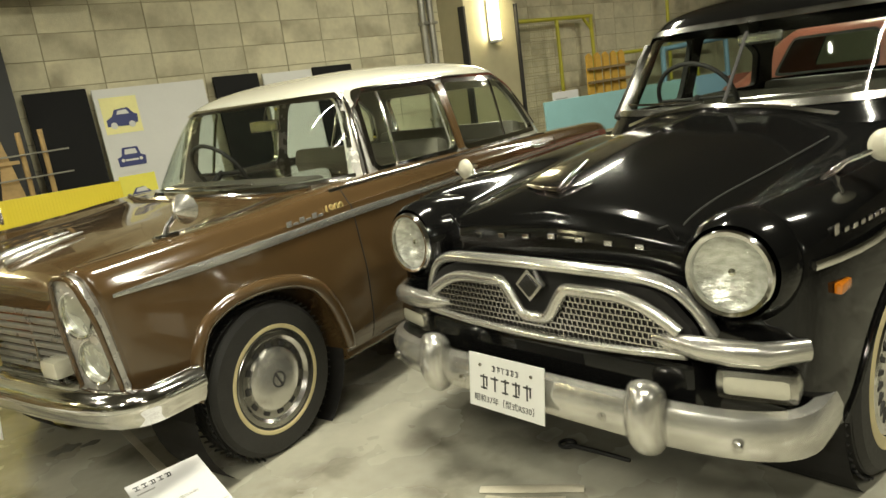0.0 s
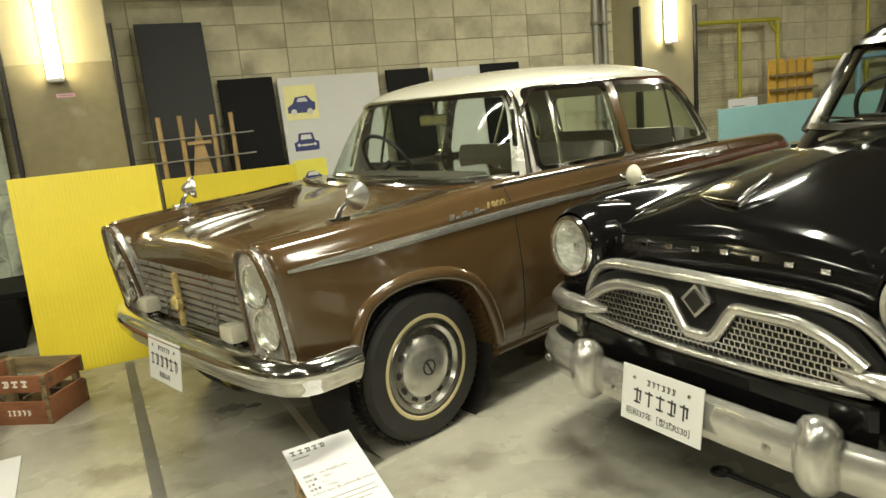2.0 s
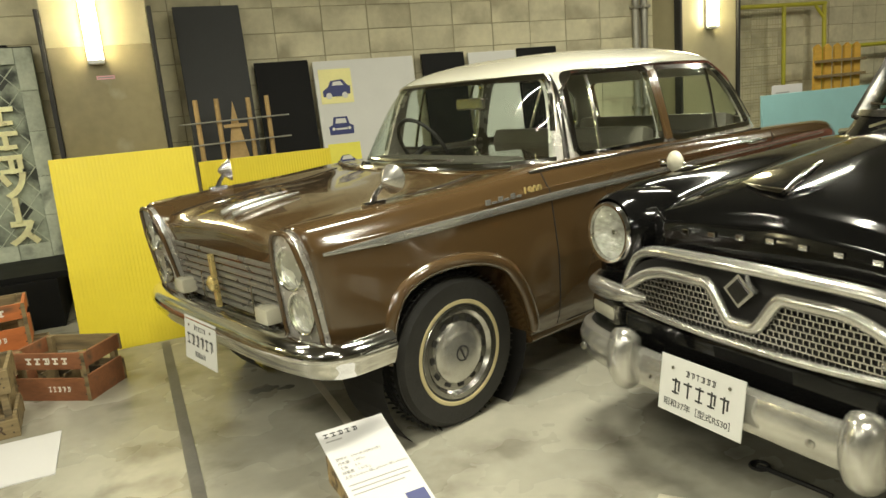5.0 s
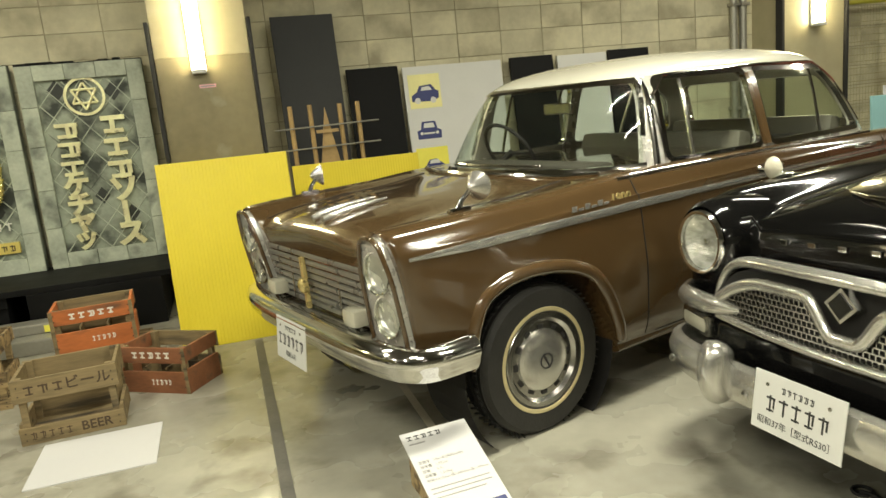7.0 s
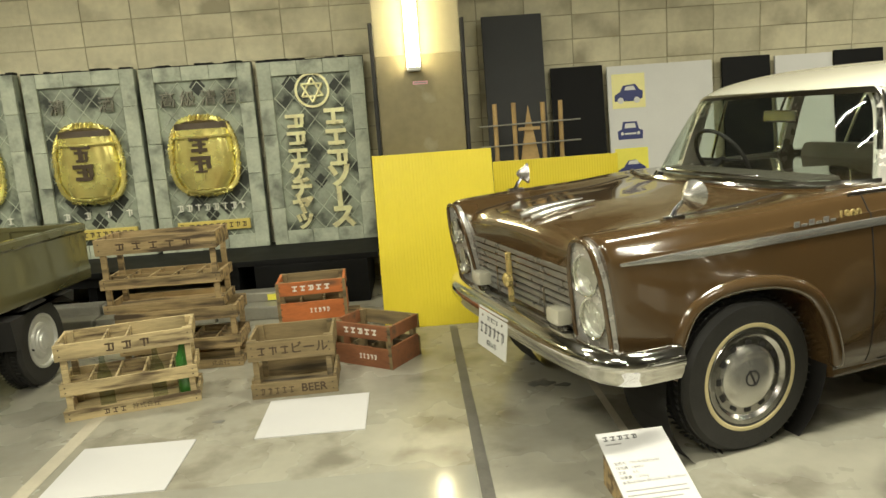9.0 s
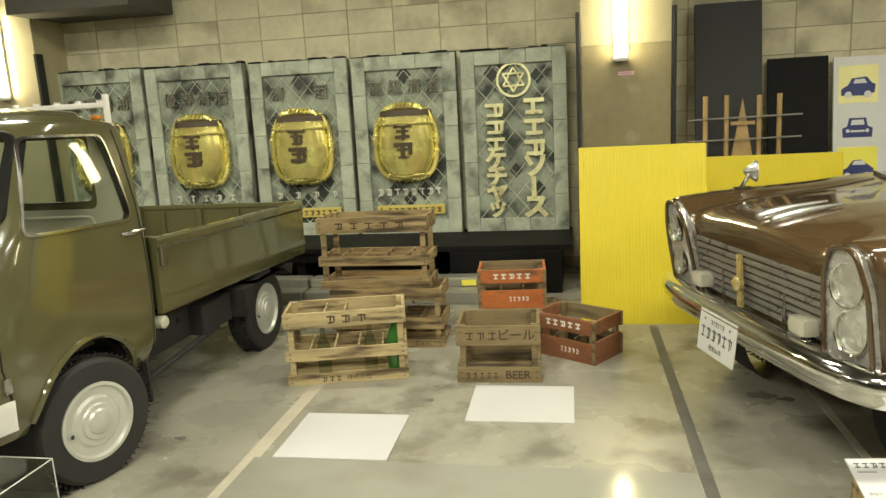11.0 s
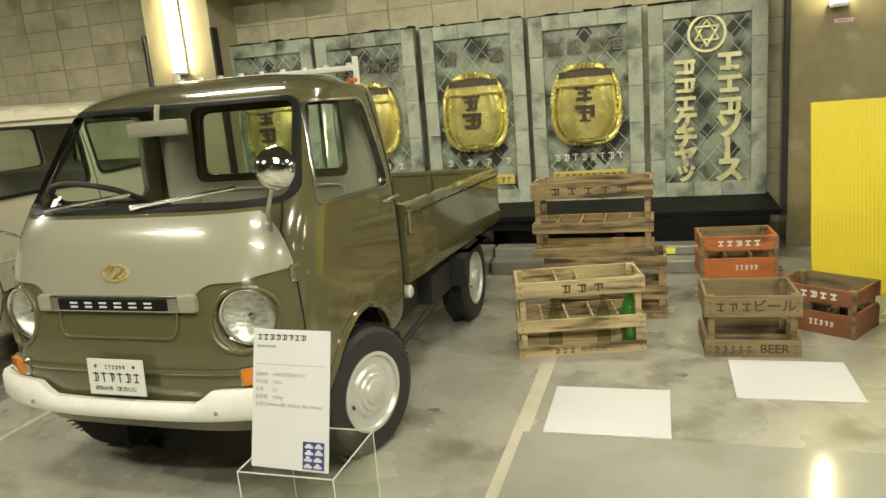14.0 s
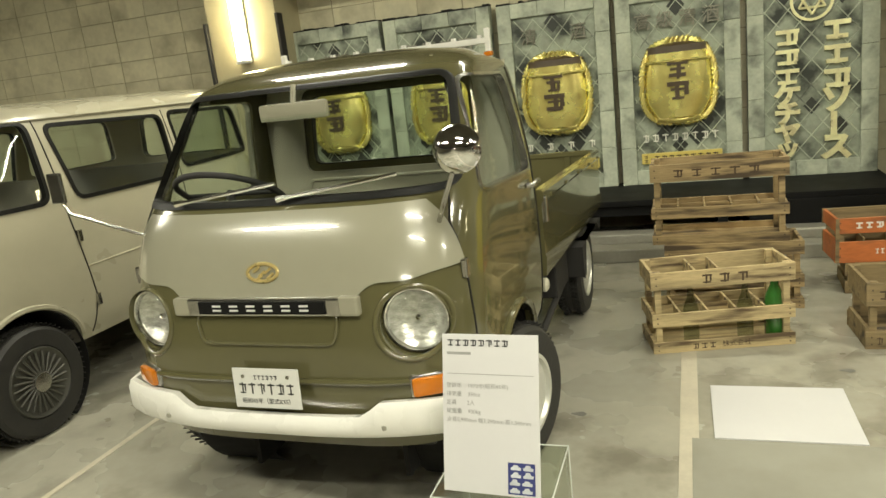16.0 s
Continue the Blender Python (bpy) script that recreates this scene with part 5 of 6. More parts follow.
        gap = [skin.top(x, s * (0.545 + 0.03 * (0.6 - x)), 0.0) for x in np.linspace(0.6, -0.34, 20)]
        surface_line(c, "hood_gap", gap, 0.0035, "seam", label="dark hood gap")
        # headlamp pods
        z0, z1 = 0.495, 0.925
        pod_pts = rounded([(s * 0.505, z0), (s * 0.775, z0 + 0.01), (s * 0.785, 0.78), (s * 0.74, z1), (s * 0.61, z1 - 0.005), (s * 0.55, 0.79)], 0.05)
        bm = extrude_poly(pod_pts, 0.03, "x", 0.0)
        for v in bm.verts:
            v.co.x += 0.592 + 0.16 * (v.co.z - 0.6)
        pod = part("lamp_pod", bm, "bezel", c, "tall chrome twin-lamp bezel", 40)
        hood_pts = [Vector((0.63 + 0.16 * (z - 0.6), y, z)) for y, z in pod_pts]
        part("pod_rim", sweep(hood_pts, 0.0095, n=8, closed=True), "brown_paint", pod, "brown painted hood round the lamps", 50)
        headlamp(pod, (0.655, s * 0.684, 0.795), 0.073, 0.008, (1, s * 0.12, 0.04))
        headlamp(pod, (0.628, s * 0.680, 0.628), 0.073, 0.008, (1, s * 0.12, 0.04))
        fog = part("fog_lamp", box(0.60, s * 0.415 - 0.055, 0.545, 0.675, s * 0.415 + 0.055, 0.615, 0.02), "milky", c, "boxy clear fog lamp", 40)
        part("lamp_foot", box(0.58, s * 0.415 - 0.02, 0.52, 0.64, s * 0.415 + 0.02, 0.55, 0.006), "chrome", fog)
    # grille
    bm = box(0.555, -0.52, 0.50, 0.598, 0.52, 0.825, 0.004)
    for v in bm.verts:
        v.co.x += 0.16 * (v.co.z - 0.6)
    # black plate paints the shade behind the grille bars
    part("grille_back", bm, "seam", c, "near-black plate standing in for grille shade")
    part("grille_header", box(0.60, -0.50, 0.79, 0.63, 0.50, 0.803, 0.005), "grille_grey", c, "slim upper grille bar")
    for i in range(8):
        z = 0.535 + i * 0.032
        part("grille_bar", box(0.585, -0.495, z, 0.607 + 0.004 * i, 0.495, z + 0.021, 0.006), "grille_grey", c, "horizontal chrome grille bar")
    for y in (-0.25, 0.25):
        part("grille_post", box(0.585, y - 0.006, 0.535, 0.622, y + 0.006, 0.78, 0.003), "dull_chrome", c)
    part("grille_sill", box(0.56, -0.54, 0.475, 0.655, 0.54, 0.52, 0.014), "chrome", c, "broad chrome lower grille bar", 40)
    em = part("grille_emblem", box(0.63, -0.016, 0.535, 0.65, 0.016, 0.765, 0.006, m=pose(0, 0, 0, 5, 0, 0)), "brass", c, "upright brass grille emblem")
    part("emblem_boss", lathe([(0.034, 0), (0.034, 0.02), (0.02, 0.03), (0, 0.03)], 20, m=Matrix.Translation((0.645, -0.045, 0.64)) @ FACE_X), "brass", em, sm=40)
    # bumper
    BZ = 0.468
    prof = [(0.0, -0.066), (0.022, -0.06), (0.040, -0.03), (0.044, -0.008), (0.052, 0.0), (0.054, 0.02), (0.040, 0.052), (0.018, 0.066), (0.0, 0.068), (-0.01, 0.0)]
    plan = [(0.385, -0.842)]
    for a in np.radians(np.linspace(-88, 88, 61)):
        k = math.sin(a)
        plan.append((0.43 + 0.22 * math.cos(a) ** 0.32 + 0.035 * math.cos(a), 0.842 * math.copysign(abs(k) ** 0.5, k)))
    plan.append((0.385, 0.842))
    bm, rings = bmesh.new(), []
    for i, (x, y) in enumerate(plan):
        a, b = Vector(plan[max(0, i - 1)]), Vector(plan[min(len(plan) - 1, i + 1)])
        d = (b - a).normalized()
        n = Vector((d.y, -d.x))
        rings.append([bm.verts.new((x + n.x * p, y + n.y * p, BZ + q)) for p, q in prof])
    cap_grid(bm, rings)
    bm.faces.new(rings[0]), bm.faces.new(rings[-1])
    bmesh.ops.recalc_face_normals(bm, faces=bm.faces)
    part("front_bumper", bm, "chrome", c, "wrap-around chrome bumper with a pressed ridge", 40)
    part("bumper_apron", box(0.50, -0.74, 0.39, 0.60, 0.74, 0.475, 0.01), "brown_paint", c)
    plate(c, Matrix.Translation((0.745, -0.05, 0.405)) @ FACE_X @ pose(0, 0, 0, -6), 0.33, 0.19, 6, "昭和36年", 71)
    # cabin
    part("cabin_floor", box(-2.7, -0.66, 0.90, -0.35, 0.66, 0.968), "cabin", c)
    part("dashboard", box(-0.72, -0.52, 0.95, -0.50, 0.52, 1.015, 0.02), "cabin", c)
    seat_row(c, -1.55, 0.6, 0.66, 0.30)
    seat_row(c, -2.45, 0.6, 0.66, 0.30)
    steering_wheel(c, -0.80, -0.36, 1.04, 0.19, 60)
    mir = part("inner_mirror", box(-0.87, -0.11, 1.235, -0.85, 0.11, 1.295, 0.01), "dull_chrome", c, "inside mirror")
    part("mirror_stem", rod((-0.86, 0, 1.29), (-0.90, 0, 1.37), 0.006), "dull_chrome", mir)
    for s in (-1, 1):
        w = [cskin.front(y, 1.025 + 0.01 * abs(y - s * 0.1), 0.008) for y in np.linspace(s * 0.12 - 0.22, s * 0.12 + 0.22, 8)]
        surface_line(c, "wiper", w, 0.006, "chrome", label="thin chrome wiper")
    cowl = [skin.top(-0.30 - 0.10 * (y / 0.7) ** 2 * 1.4, y, 0.006) for y in np.linspace(-0.70, 0.70, 20)]
    surface_line(c, "cowl_trim", cowl, 0.012, "chrome", label="chrome cowl strip")
    side_face = Matrix(((-1, 0, 0, 0), (0, 0, 1, 0), (0, 1, 0, 0), (0, 0, 0, 1)))
    for k in range(6):
        at = skin.side(-0.16 - k * 0.036, 0.893 + 0.001 * k, 1, 0.003)
        part("script_bar", box(-0.014, -0.002, -0.006, 0.014, 0.002, 0.006 + 0.012 * (k in (0, 2, 4)), 0.002, m=Matrix.Translation(at)), "satin", c, "slim bright script stroke")
    lettering("1900", 0.055, "brass", c, Matrix.Translation(skin.side(-0.43, 0.905, 1, 0.003)) @ side_face, 0.003, spacing=1.1, bold=0.001)
    return c


brown_sedan(pose(2.152, 4.574, 0, 0, 0, 180 + 17.3) @ Matrix.Diagonal((1, 0.955, 1, 1)))


# ---- black sedan ----
def black_sedan(m):
    c = thing("sedan", "glossy black vintage sedan with a mesh grille and heavy chrome bumper", "car", m)
    # bottom, sill, side, side, fender outer, fender crest, fender inner, valley, hood edge, hood, hood middle
    def half(zb, w, zc, crest, zv, zh, hv=0.47):
        return [(0, zb), (w * 0.85, zb), (w * 0.97, zb + 0.08), (w, zb + 0.30), (w * 0.985, zc - 0.10), (w * 0.90, zc - 0.015), (crest, zc), (hv + 0.06, zv + 0.004), (hv - 0.02, zv + 0.012 + 0.1 * (zh - zv)), (0.26, zh - 0.28 * (zh - zv)), (0, zh)]
    st = [
        (0.60, -0.05, half(0.44, 0.69, 0.87, 0.60, 0.80, 0.83)),
        (0.585, -0.04, half(0.40, 0.755, 0.91, 0.61, 0.83, 0.885)),
        (0.53, 0.0, half(0.34, 0.79, 0.935, 0.62, 0.865, 0.945)),
        (0.36, 0.0, half(0.28, 0.82, 0.955, 0.64, 0.90, 1.00)),
        (0.05, 0.0, half(0.25, 0.835, 0.965, 0.66, 0.93, 1.055)),
        (-0.35, 0.0, half(0.24, 0.838, 0.98, 0.68, 0.975, 1.10)),
        (-0.70, 0.0, half(0.24, 0.838, 1.00, 0.70, 1.02, 1.12)),
        (-1.05, 0.0, half(0.24, 0.838, 1.00, 0.70, 1.03, 1.07)),
        (-2.00, 0.0, half(0.24, 0.838, 1.00, 0.70, 1.03, 1.04)),
        (-2.80, 0.0, half(0.27, 0.83, 0.99, 0.68, 1.01, 1.02)),
        (-3.30, 0.0, half(0.36, 0.80, 0.93, 0.62, 0.94, 0.96)),
        (-3.55, 0.0, half(0.45, 0.72, 0.80, 0.5, 0.80, 0.82)),
    ]
    cuts = []
    for x in (0.0, -2.53):
        for s in (-1, 1):
            cuts.append(("DIFFERENCE", rod((x, s * 0.5, 0.31), (x, s * 1.0, 0.31), 0.37, n=48)))
    me = solve_mesh(body_loft(st), cuts)
    skin = Skin(me)
    part("body", me, "black_paint", c, "glossy black painted body", 35)
    wheel_wells(c, (0.0, -2.53), 0.37, 0.83)
    for x in (0.0, -2.53):
        for s in (-1, 1):
            wheel(c, x, s * 0.72, 0.335, 0.17, "slotted")
            lip = [skin.side(x + 0.375 * math.cos(a), 0.31 + 0.375 * math.sin(a), s, 0.002) for a in np.linspace(0.0, math.pi, 30)]
            surface_line(c, "arch_lip", lip, 0.010, "black_paint", label="rolled wheel arch edge")
    lv = [(1.00, -0.50, -2.85, 0.76, 3.6, 3.0), (1.08, -0.58, -2.80, 0.74, 3.6, 3.0), (1.25, -0.73, -2.68, 0.69, 3.8, 3.0), (1.43, -0.90, -2.48, 0.64, 4.0, 3.0),
          (1.525, -1.05, -2.28, 0.585, 3.8, 3.0), (1.58, -1.34, -1.98, 0.42, 3.4, 3), (1.598, -1.54, -1.80, 0.2, 2.6, 2.6)]
    side1 = [(-1.03, 1.085), (-1.60, 1.085), (-1.60, 1.42), (-1.20, 1.42)]
    side2 = [(-1.70, 1.085), (-2.42, 1.085), (-2.34, 1.29), (-2.15, 1.40), (-1.70, 1.42)]
    ws = [(-0.69, 1.115), (0.69, 1.115), (0.60, 1.445), (-0.60, 1.445)]
    rw = [(-0.62, 1.12), (0.62, 1.12), (0.54, 1.40), (-0.54, 1.40)]
    wins = [("y", side1, -1.0, 0.0, "side_window"), ("y", side1, 0.0, 1.0, "side_window"), ("y", side2, -1.0, 0.0, "side_window"), ("y", side2, 0.0, 1.0, "side_window"),
            ("x", ws, -0.88, 0.1, "windshield"), ("x", rw, -3.2, -2.5, "rear_window")]
    tools = [("DIFFERENCE", window_tool(ax, p, a, b)) for ax, p, a, b, _ in wins]
    me = solve_mesh(stack_shell(lv, 0.0, -0.035), tools)
    cskin = Skin(mesh_of(stack_shell(lv, 0.0, -0.035), "cabin_form"))
    part("roof", me, "black_paint", c, "black painted roof and posts", 35)
    cabin_windows(c, lv, None, wins[:4], "rubber")
    cabin_windows(c, lv, None, wins[4:], "dull_chrome")
    for s in (-1, 1):
        a_post = [cskin.side(x, z, s, 0.004) for x, z in along([(-0.76, 1.08), (-0.91, 1.25), (-1.06, 1.40)], 8)]
        surface_line(c, "windshield_post", a_post, 0.020, "dull_chrome", label="bright windshield post")
        # headlamp in a round cowl
        y, z, r = s * 0.612, 0.795, 0.103
        part("lamp_cowl", lathe([(r + 0.045, -0.20), (r + 0.05, -0.06), (r + 0.036, 0.01), (r + 0.02, 0.03)], 44, m=Matrix.Translation((0.628, y, z)) @ Vector((1, s * 0.06, 0.04)).to_track_quat("Z", "Y").to_matrix().to_4x4()), "black_paint", c, "black headlamp cowl", 50)
        headlamp(c, (0.66, y, z), r * 0.96, 0.018, (1, s * 0.06, 0.04), 0.05)
        # hood gap and fender mirror
        gap = [skin.top(x, s * (0.425 + 0.06 * (0.62 - x)), 0.0) for x in np.linspace(0.66, -0.40, 26)]
        surface_line(c, "hood_gap", gap, 0.004, "seam", label="dark hood gap")
        b = skin.top(0.18, s * 0.69)
        head = Vector((0.13, s * 0.815, b.z + 0.07)) if s > 0 else Vector((0.18, s * 0.755, b.z + 0.025))
        mir = part("fender_mirror", sweep([b, b.lerp(head, 0.3) + Vector((0, 0, 0.012)), head], [0.014, 0.008, 0.007], n=8), "chrome", c, "round fender mirror on a slim arm", 50)
        part("mirror_foot", sweep([b + Vector((0.07, 0, -0.004)), b, b + Vector((-0.10, 0, -0.004))], [0.006, 0.016, 0.006], n=8), "chrome", mir, sm=50)
        mm = Matrix.Translation(head) @ Vector((-1, -0.12 * s, 0.05)).to_track_quat("Z", "Y").to_matrix().to_4x4()
        part("mirror_head", lathe([(0, -0.022), (0.028, -0.019), (0.044, -0.007), (0.047, 0.004), (0.04, 0.008), (0, 0.008)], 30, m=mm), "milky", mir, "round pale mirror shell", 50)
        # bumperettes and side lamps
        wing = [skin.front(s * y0, 0.60, 0.0) + Vector((p, 0, dz)) for y0, p, dz in ((0.40, 0.09, 0.0), (0.46, 0.10, 0.0), (0.54, 0.10, -0.004), (0.62, 0.085, -0.008), (0.695, 0.065, -0.010))]
        wing.append(Vector((0.575, s * 0.765, 0.588)))
        surface_line(c, "grille_wing", wing, [0.012, 0.026, 0.034, 0.036, 0.036, 0.030], "satin", 0.8, "chrome wing bar under the headlamp", 12)
        lamp = part("parking_lamp", box(-0.06, -0.105, -0.046, 0.045, 0.105, 0.046, 0.03, m=Matrix.Translation((0.612, s * 0.655, 0.492)) @ pose(0, 0, 0, 0, 0, s * 14)), "dull_chrome", c, "rounded chrome parking lamp", 40)
        part("lamp_lens", box(0.02, -0.084, -0.028, 0.050, 0.084, 0.028, 0.02, m=Matrix.Translation((0.612, s * 0.655, 0.492)) @ pose(0, 0, 0, 0, 0, s * 14)), "milky", lamp, "milky ribbed lens", 40)
        sig = skin.side(0.46, 0.728, s, 0.004)
        part("side_marker", box(-0.036, -0.010, -0.014, 0.036, 0.010, 0.014, 0.005, m=Matrix.Translation(sig)), "amber", c, "amber side marker", 40)
        trim = [Vector((x, s * (0.838 - 0.055 * max(0.0, (x - 0.25) / 0.32) ** 2), 0.806 + 0.02 * (0.55 - x))) for x in np.linspace(0.57, -2.9, 40)]
        surface_line(c, "side_trim", trim, 0.014, "chrome", 0.5, "chrome side spear")
        for k in range(7):
            part("script_bar", box(-0.014, -0.002, -0.007, 0.014, 0.002, 0.007 + 0.016 * (k == 0), 0.002, m=Matrix.Translation(skin.side(0.45 - k * 0.045, 0.862, s, 0.003))), "chrome", c)
        for pts in ([(-0.62, 1.0), (-0.66, 0.3)], [(-1.65, 1.0), (-1.65, 0.3)]):
            surface_line(c, "door_gap", [skin.side(a, b2, s, 0.0) for a, b2 in along(pts, 10)], 0.004, "seam", label="dark door gap")
        part("door_handle", sweep([skin.side(-1.40, 0.93, s, 0.0), skin.side(-1.41, 0.93, s, 0.03), skin.side(-1.56, 0.93, s, 0.03), skin.side(-1.57, 0.93, s, 0.0)], 0.01, n=8), "chrome", c, "chrome door handle", 50)
        wip = [cskin.front(s * 0.08 + y, 1.135 + 0.02 * abs(y), 0.012) for y in np.linspace(0, s * 0.42, 8)]
        surface_line(c, "wiper", wip, 0.006, "chrome", label="thin chrome wiper")
    # hood ornament, nose letters
    nose = skin.top(0.50, -0.02, 0.012)
    orn = part("hood_ornament", sweep([nose, skin.top(0.44, -0.01, 0.026), skin.top(0.36, 0, 0.045)], [0.010, 0.015, 0.005], n=10, flat=0.7), "chrome", c, "chrome winged hood ornament", 50)
    part("ornament_wing", sweep([nose, skin.top(0.47, -0.12, 0.008), skin.top(0.42, -0.22, 0.006)], [0.010, 0.009, 0.004], n=8, flat=1.4), "chrome", orn, sm=50)
    cowl = [skin.top(-0.50 - 0.30 * (y / 0.7) ** 2, y, 0.010) for y in np.linspace(-0.68, 0.68, 24)]
    surface_line(c, "cowl_trim", cowl, 0.016, "chrome", label="chrome cowl strip")
    for i in range(7):
        y = (i - 3) * 0.106
        p = skin.front(y, 0.838 - 0.004 * abs(i - 3), 0.003)
        part("nose_letter", box(-0.004, -0.014, -0.009, 0.004, 0.014, 0.009, 0.002, m=Matrix.Translation(p)), "chrome", c, "small chrome nose badge")
    # grille opening, mesh and bars
    fx = 0.68
    opening = rounded([(-0.50, 0.545), (0.50, 0.545), (0.53, 0.62), (0.42, 0.735), (0, 0.775), (-0.42, 0.735), (-0.53, 0.62)], 0.05)
    # flat black plate gives the mesh its painted depth of shade
    part("grille_back", extrude_poly(opening, 0.03, "x", fx - 0.025), "seam", c, "near-black plate standing in for grille shade")
    bm = bmesh.new()
    dip = lambda y: 0.705 - 0.105 * (1 - min(1, max(0, (abs(y) - 0.035) / 0.10)) ** 2 * (3 - 2 * min(1, max(0, (abs(y) - 0.035) / 0.10)))) - 0.085 * (max(0, abs(y) - 0.27) / 0.215) ** 2
    for i in range(8):
        z = 0.555 + i * 0.019
        ys = [y for y in np.linspace(-0.48, 0.48, 60) if z < dip(y) - 0.004]
        if len(ys) > 2:
            for a, b in zip(ys, ys[1:]):
                if b - a < 0.02:
                    box(fx + 0.004, a, z - 0.0022, fx + 0.016, b, z + 0.0022, 0, bm)
        for k in range(52):
            y = -0.48 + (k + 0.5 * (i % 2)) * 0.0185
            if z + 0.019 < dip(y) and abs(y) < 0.48:
                box(fx + 0.004, y - 0.0022, z, fx + 0.014, y + 0.0022, z + 0.019, 0, bm)
    part("grille_mesh", bm, "dull_chrome", c, "woven metal grille mesh")["kind"] = "stuff"
    inner = [Vector((fx + 0.03 - 0.05 * abs(y) ** 2, y, dip(y) + 0.008)) for y in np.linspace(-0.485, 0.485, 90)]
    surface_line(c, "grille_lip", inner, 0.020, "satin", 0.8, "wavy chrome grille lip with a centre dip", 12)
    up = [Vector((fx + 0.035 - 0.08 * abs(a) ** 2.2, 0.55 * a, 0.785 - 0.03 * abs(a) ** 2 - 0.145 * abs(a) ** 9)) for a in np.linspace(-1, 1, 60)]
    surface_line(c, "grille_arch", up, 0.024, "satin", 0.75, "broad chrome arch over the grille", 12)
    low = [Vector((fx + 0.03 - 0.06 * abs(y) ** 2, y, 0.545 + 0.02 * (y / 0.5) ** 2)) for y in np.linspace(-0.5, 0.5, 40)]
    surface_line(c, "grille_sill", low, 0.013, "satin", 0.9, "chrome lower grille lip", 10)
    em = part("nose_emblem", extrude_poly([(0, -0.052), (0.052, 0), (0, 0.052), (-0.052, 0)], 0.03, "x", fx + 0.015), "dull_chrome", c, "diamond-shaped nose emblem")
    em.location = (0, 0, 0.715)
    part("emblem_field", extrude_poly([(0, -0.038), (0.038, 0), (0, 0.038), (-0.038, 0)], 0.004, "x", fx + 0.045), "black_paint", em)
    # front apron and bumper
    part("front_apron", box(0.50, -0.52, 0.33, 0.69, 0.52, 0.54, 0.03), "black_paint", c, "black painted front apron", 40)
    prof = [(0.0, -0.066), (0.03, -0.057), (0.042, -0.026), (0.046, 0.018), (0.03, 0.057), (0.0, 0.066), (-0.012, 0.0)]
    plan = [(0.46, -0.762)]
    for a in np.radians(np.linspace(-87, 87, 61)):
        k = math.sin(a)
        plan.append((0.50 + 0.19 * math.cos(a) ** 0.38 + 0.06 * math.cos(a), 0.768 * math.copysign(abs(k) ** 0.55, k)))
    plan.append((0.46, 0.762))
    bm, rings = bmesh.new(), []
    for i, (x, y) in enumerate(plan):
        a, b = Vector(plan[max(0, i - 1)]), Vector(plan[min(len(plan) - 1, i + 1)])
        d = (b - a).normalized()
        n = Vector((d.y, -d.x))
        rings.append([bm.verts.new((x + n.x * p, y + n.y * p, 0.382 + q)) for p, q in prof])
    cap_grid(bm, rings)
    bm.faces.new(rings[0]), bm.faces.new(rings[-1])
    bmesh.ops.recalc_face_normals(bm, faces=bm.faces)
    bump = part("front_bumper", bm, "satin", c, "heavy wrap-around bumper", 40)
    for s in (-1, 1):
        y = s * 0.418
        part("overrider", sweep([(0.79 - 0.035 * f * f, y, 0.405 + 0.094 * f) for f in np.linspace(-1, 1, 17)], [0.054 * math.sqrt(max(0.12, 1 - 0.85 * f ** 8)) for f in np.linspace(-1, 1, 17)], n=22, flat=1.05), "satin", bump, "rounded chrome overrider", 50)
        for yy in (0.28, 0.66):
            part("bolt", lathe([(0.016, 0), (0.014, 0.008), (0, 0.011)], 14, m=Matrix.Translation((0.793 - 0.05 * (yy / 0.8) ** 2, s * yy, 0.374)) @ FACE_X), "dull_chrome", bump, sm=40)
    plate(c, Matrix.Translation((0.812, -0.065, 0.396)) @ FACE_X @ pose(0, 0, 0, -8), 0.315, 0.18, 5, "昭和37年［型式RS30］", 81)
    # cabin
    part("cabin_floor", box(-2.6, -0.60, 0.98, -0.95, 0.60, 1.045), "cabin", c)
    part("dashboard", box(-1.0, -0.52, 1.0, -0.82, 0.52, 1.10, 0.02), "cabin", c)
    seat_row(c, -1.55, 0.6, 0.70, 0.30)
    seat_row(c, -2.4, 0.6, 0.70, 0.30)
    steering_wheel(c, -1.10, -0.36, 1.12, 0.20, 62)
    mir = part("inner_mirror", box(-1.02, -0.10, 1.345, -1.0, 0.10, 1.395, 0.012), "dull_chrome", c, "inside mirror")
    part("mirror_stem", rod((-1.01, 0, 1.39), (-1.05, 0, 1.49), 0.006), "dull_chrome", mir)
    part("centre_strip", rod(cskin.front(0, 1.10, -0.01), cskin.front(0, 1.40, -0.01), 0.008), "rubber", c)
    return c


black_sedan(pose(3.525, 2.888, 0, 0, 0, 184.8))


# ---- small cab-over truck and van ----
def cab_levels(rear, flat_rear=5.0):
    return [(0.33, 0.555, rear + 0.04, 0.585, 4.6, flat_rear), (0.44, 0.59, rear, 0.63, 4.8, flat_rear), (0.62, 0.593, rear, 0.645, 4.6, flat_rear), (0.78, 0.572, rear, 0.645, 4.3, flat_rear), (0.90, 0.54, rear, 0.642, 4.2, flat_rear),
            (1.00, 0.505, rear, 0.636, 3.9, flat_rear), (1.09, 0.45, rear, 0.630, 3.6, flat_rear), (1.25, 0.325, rear - 0.005, 0.605, 3.4, flat_rear), (1.41, 0.185, rear - 0.01, 0.572, 3.4, flat_rear),
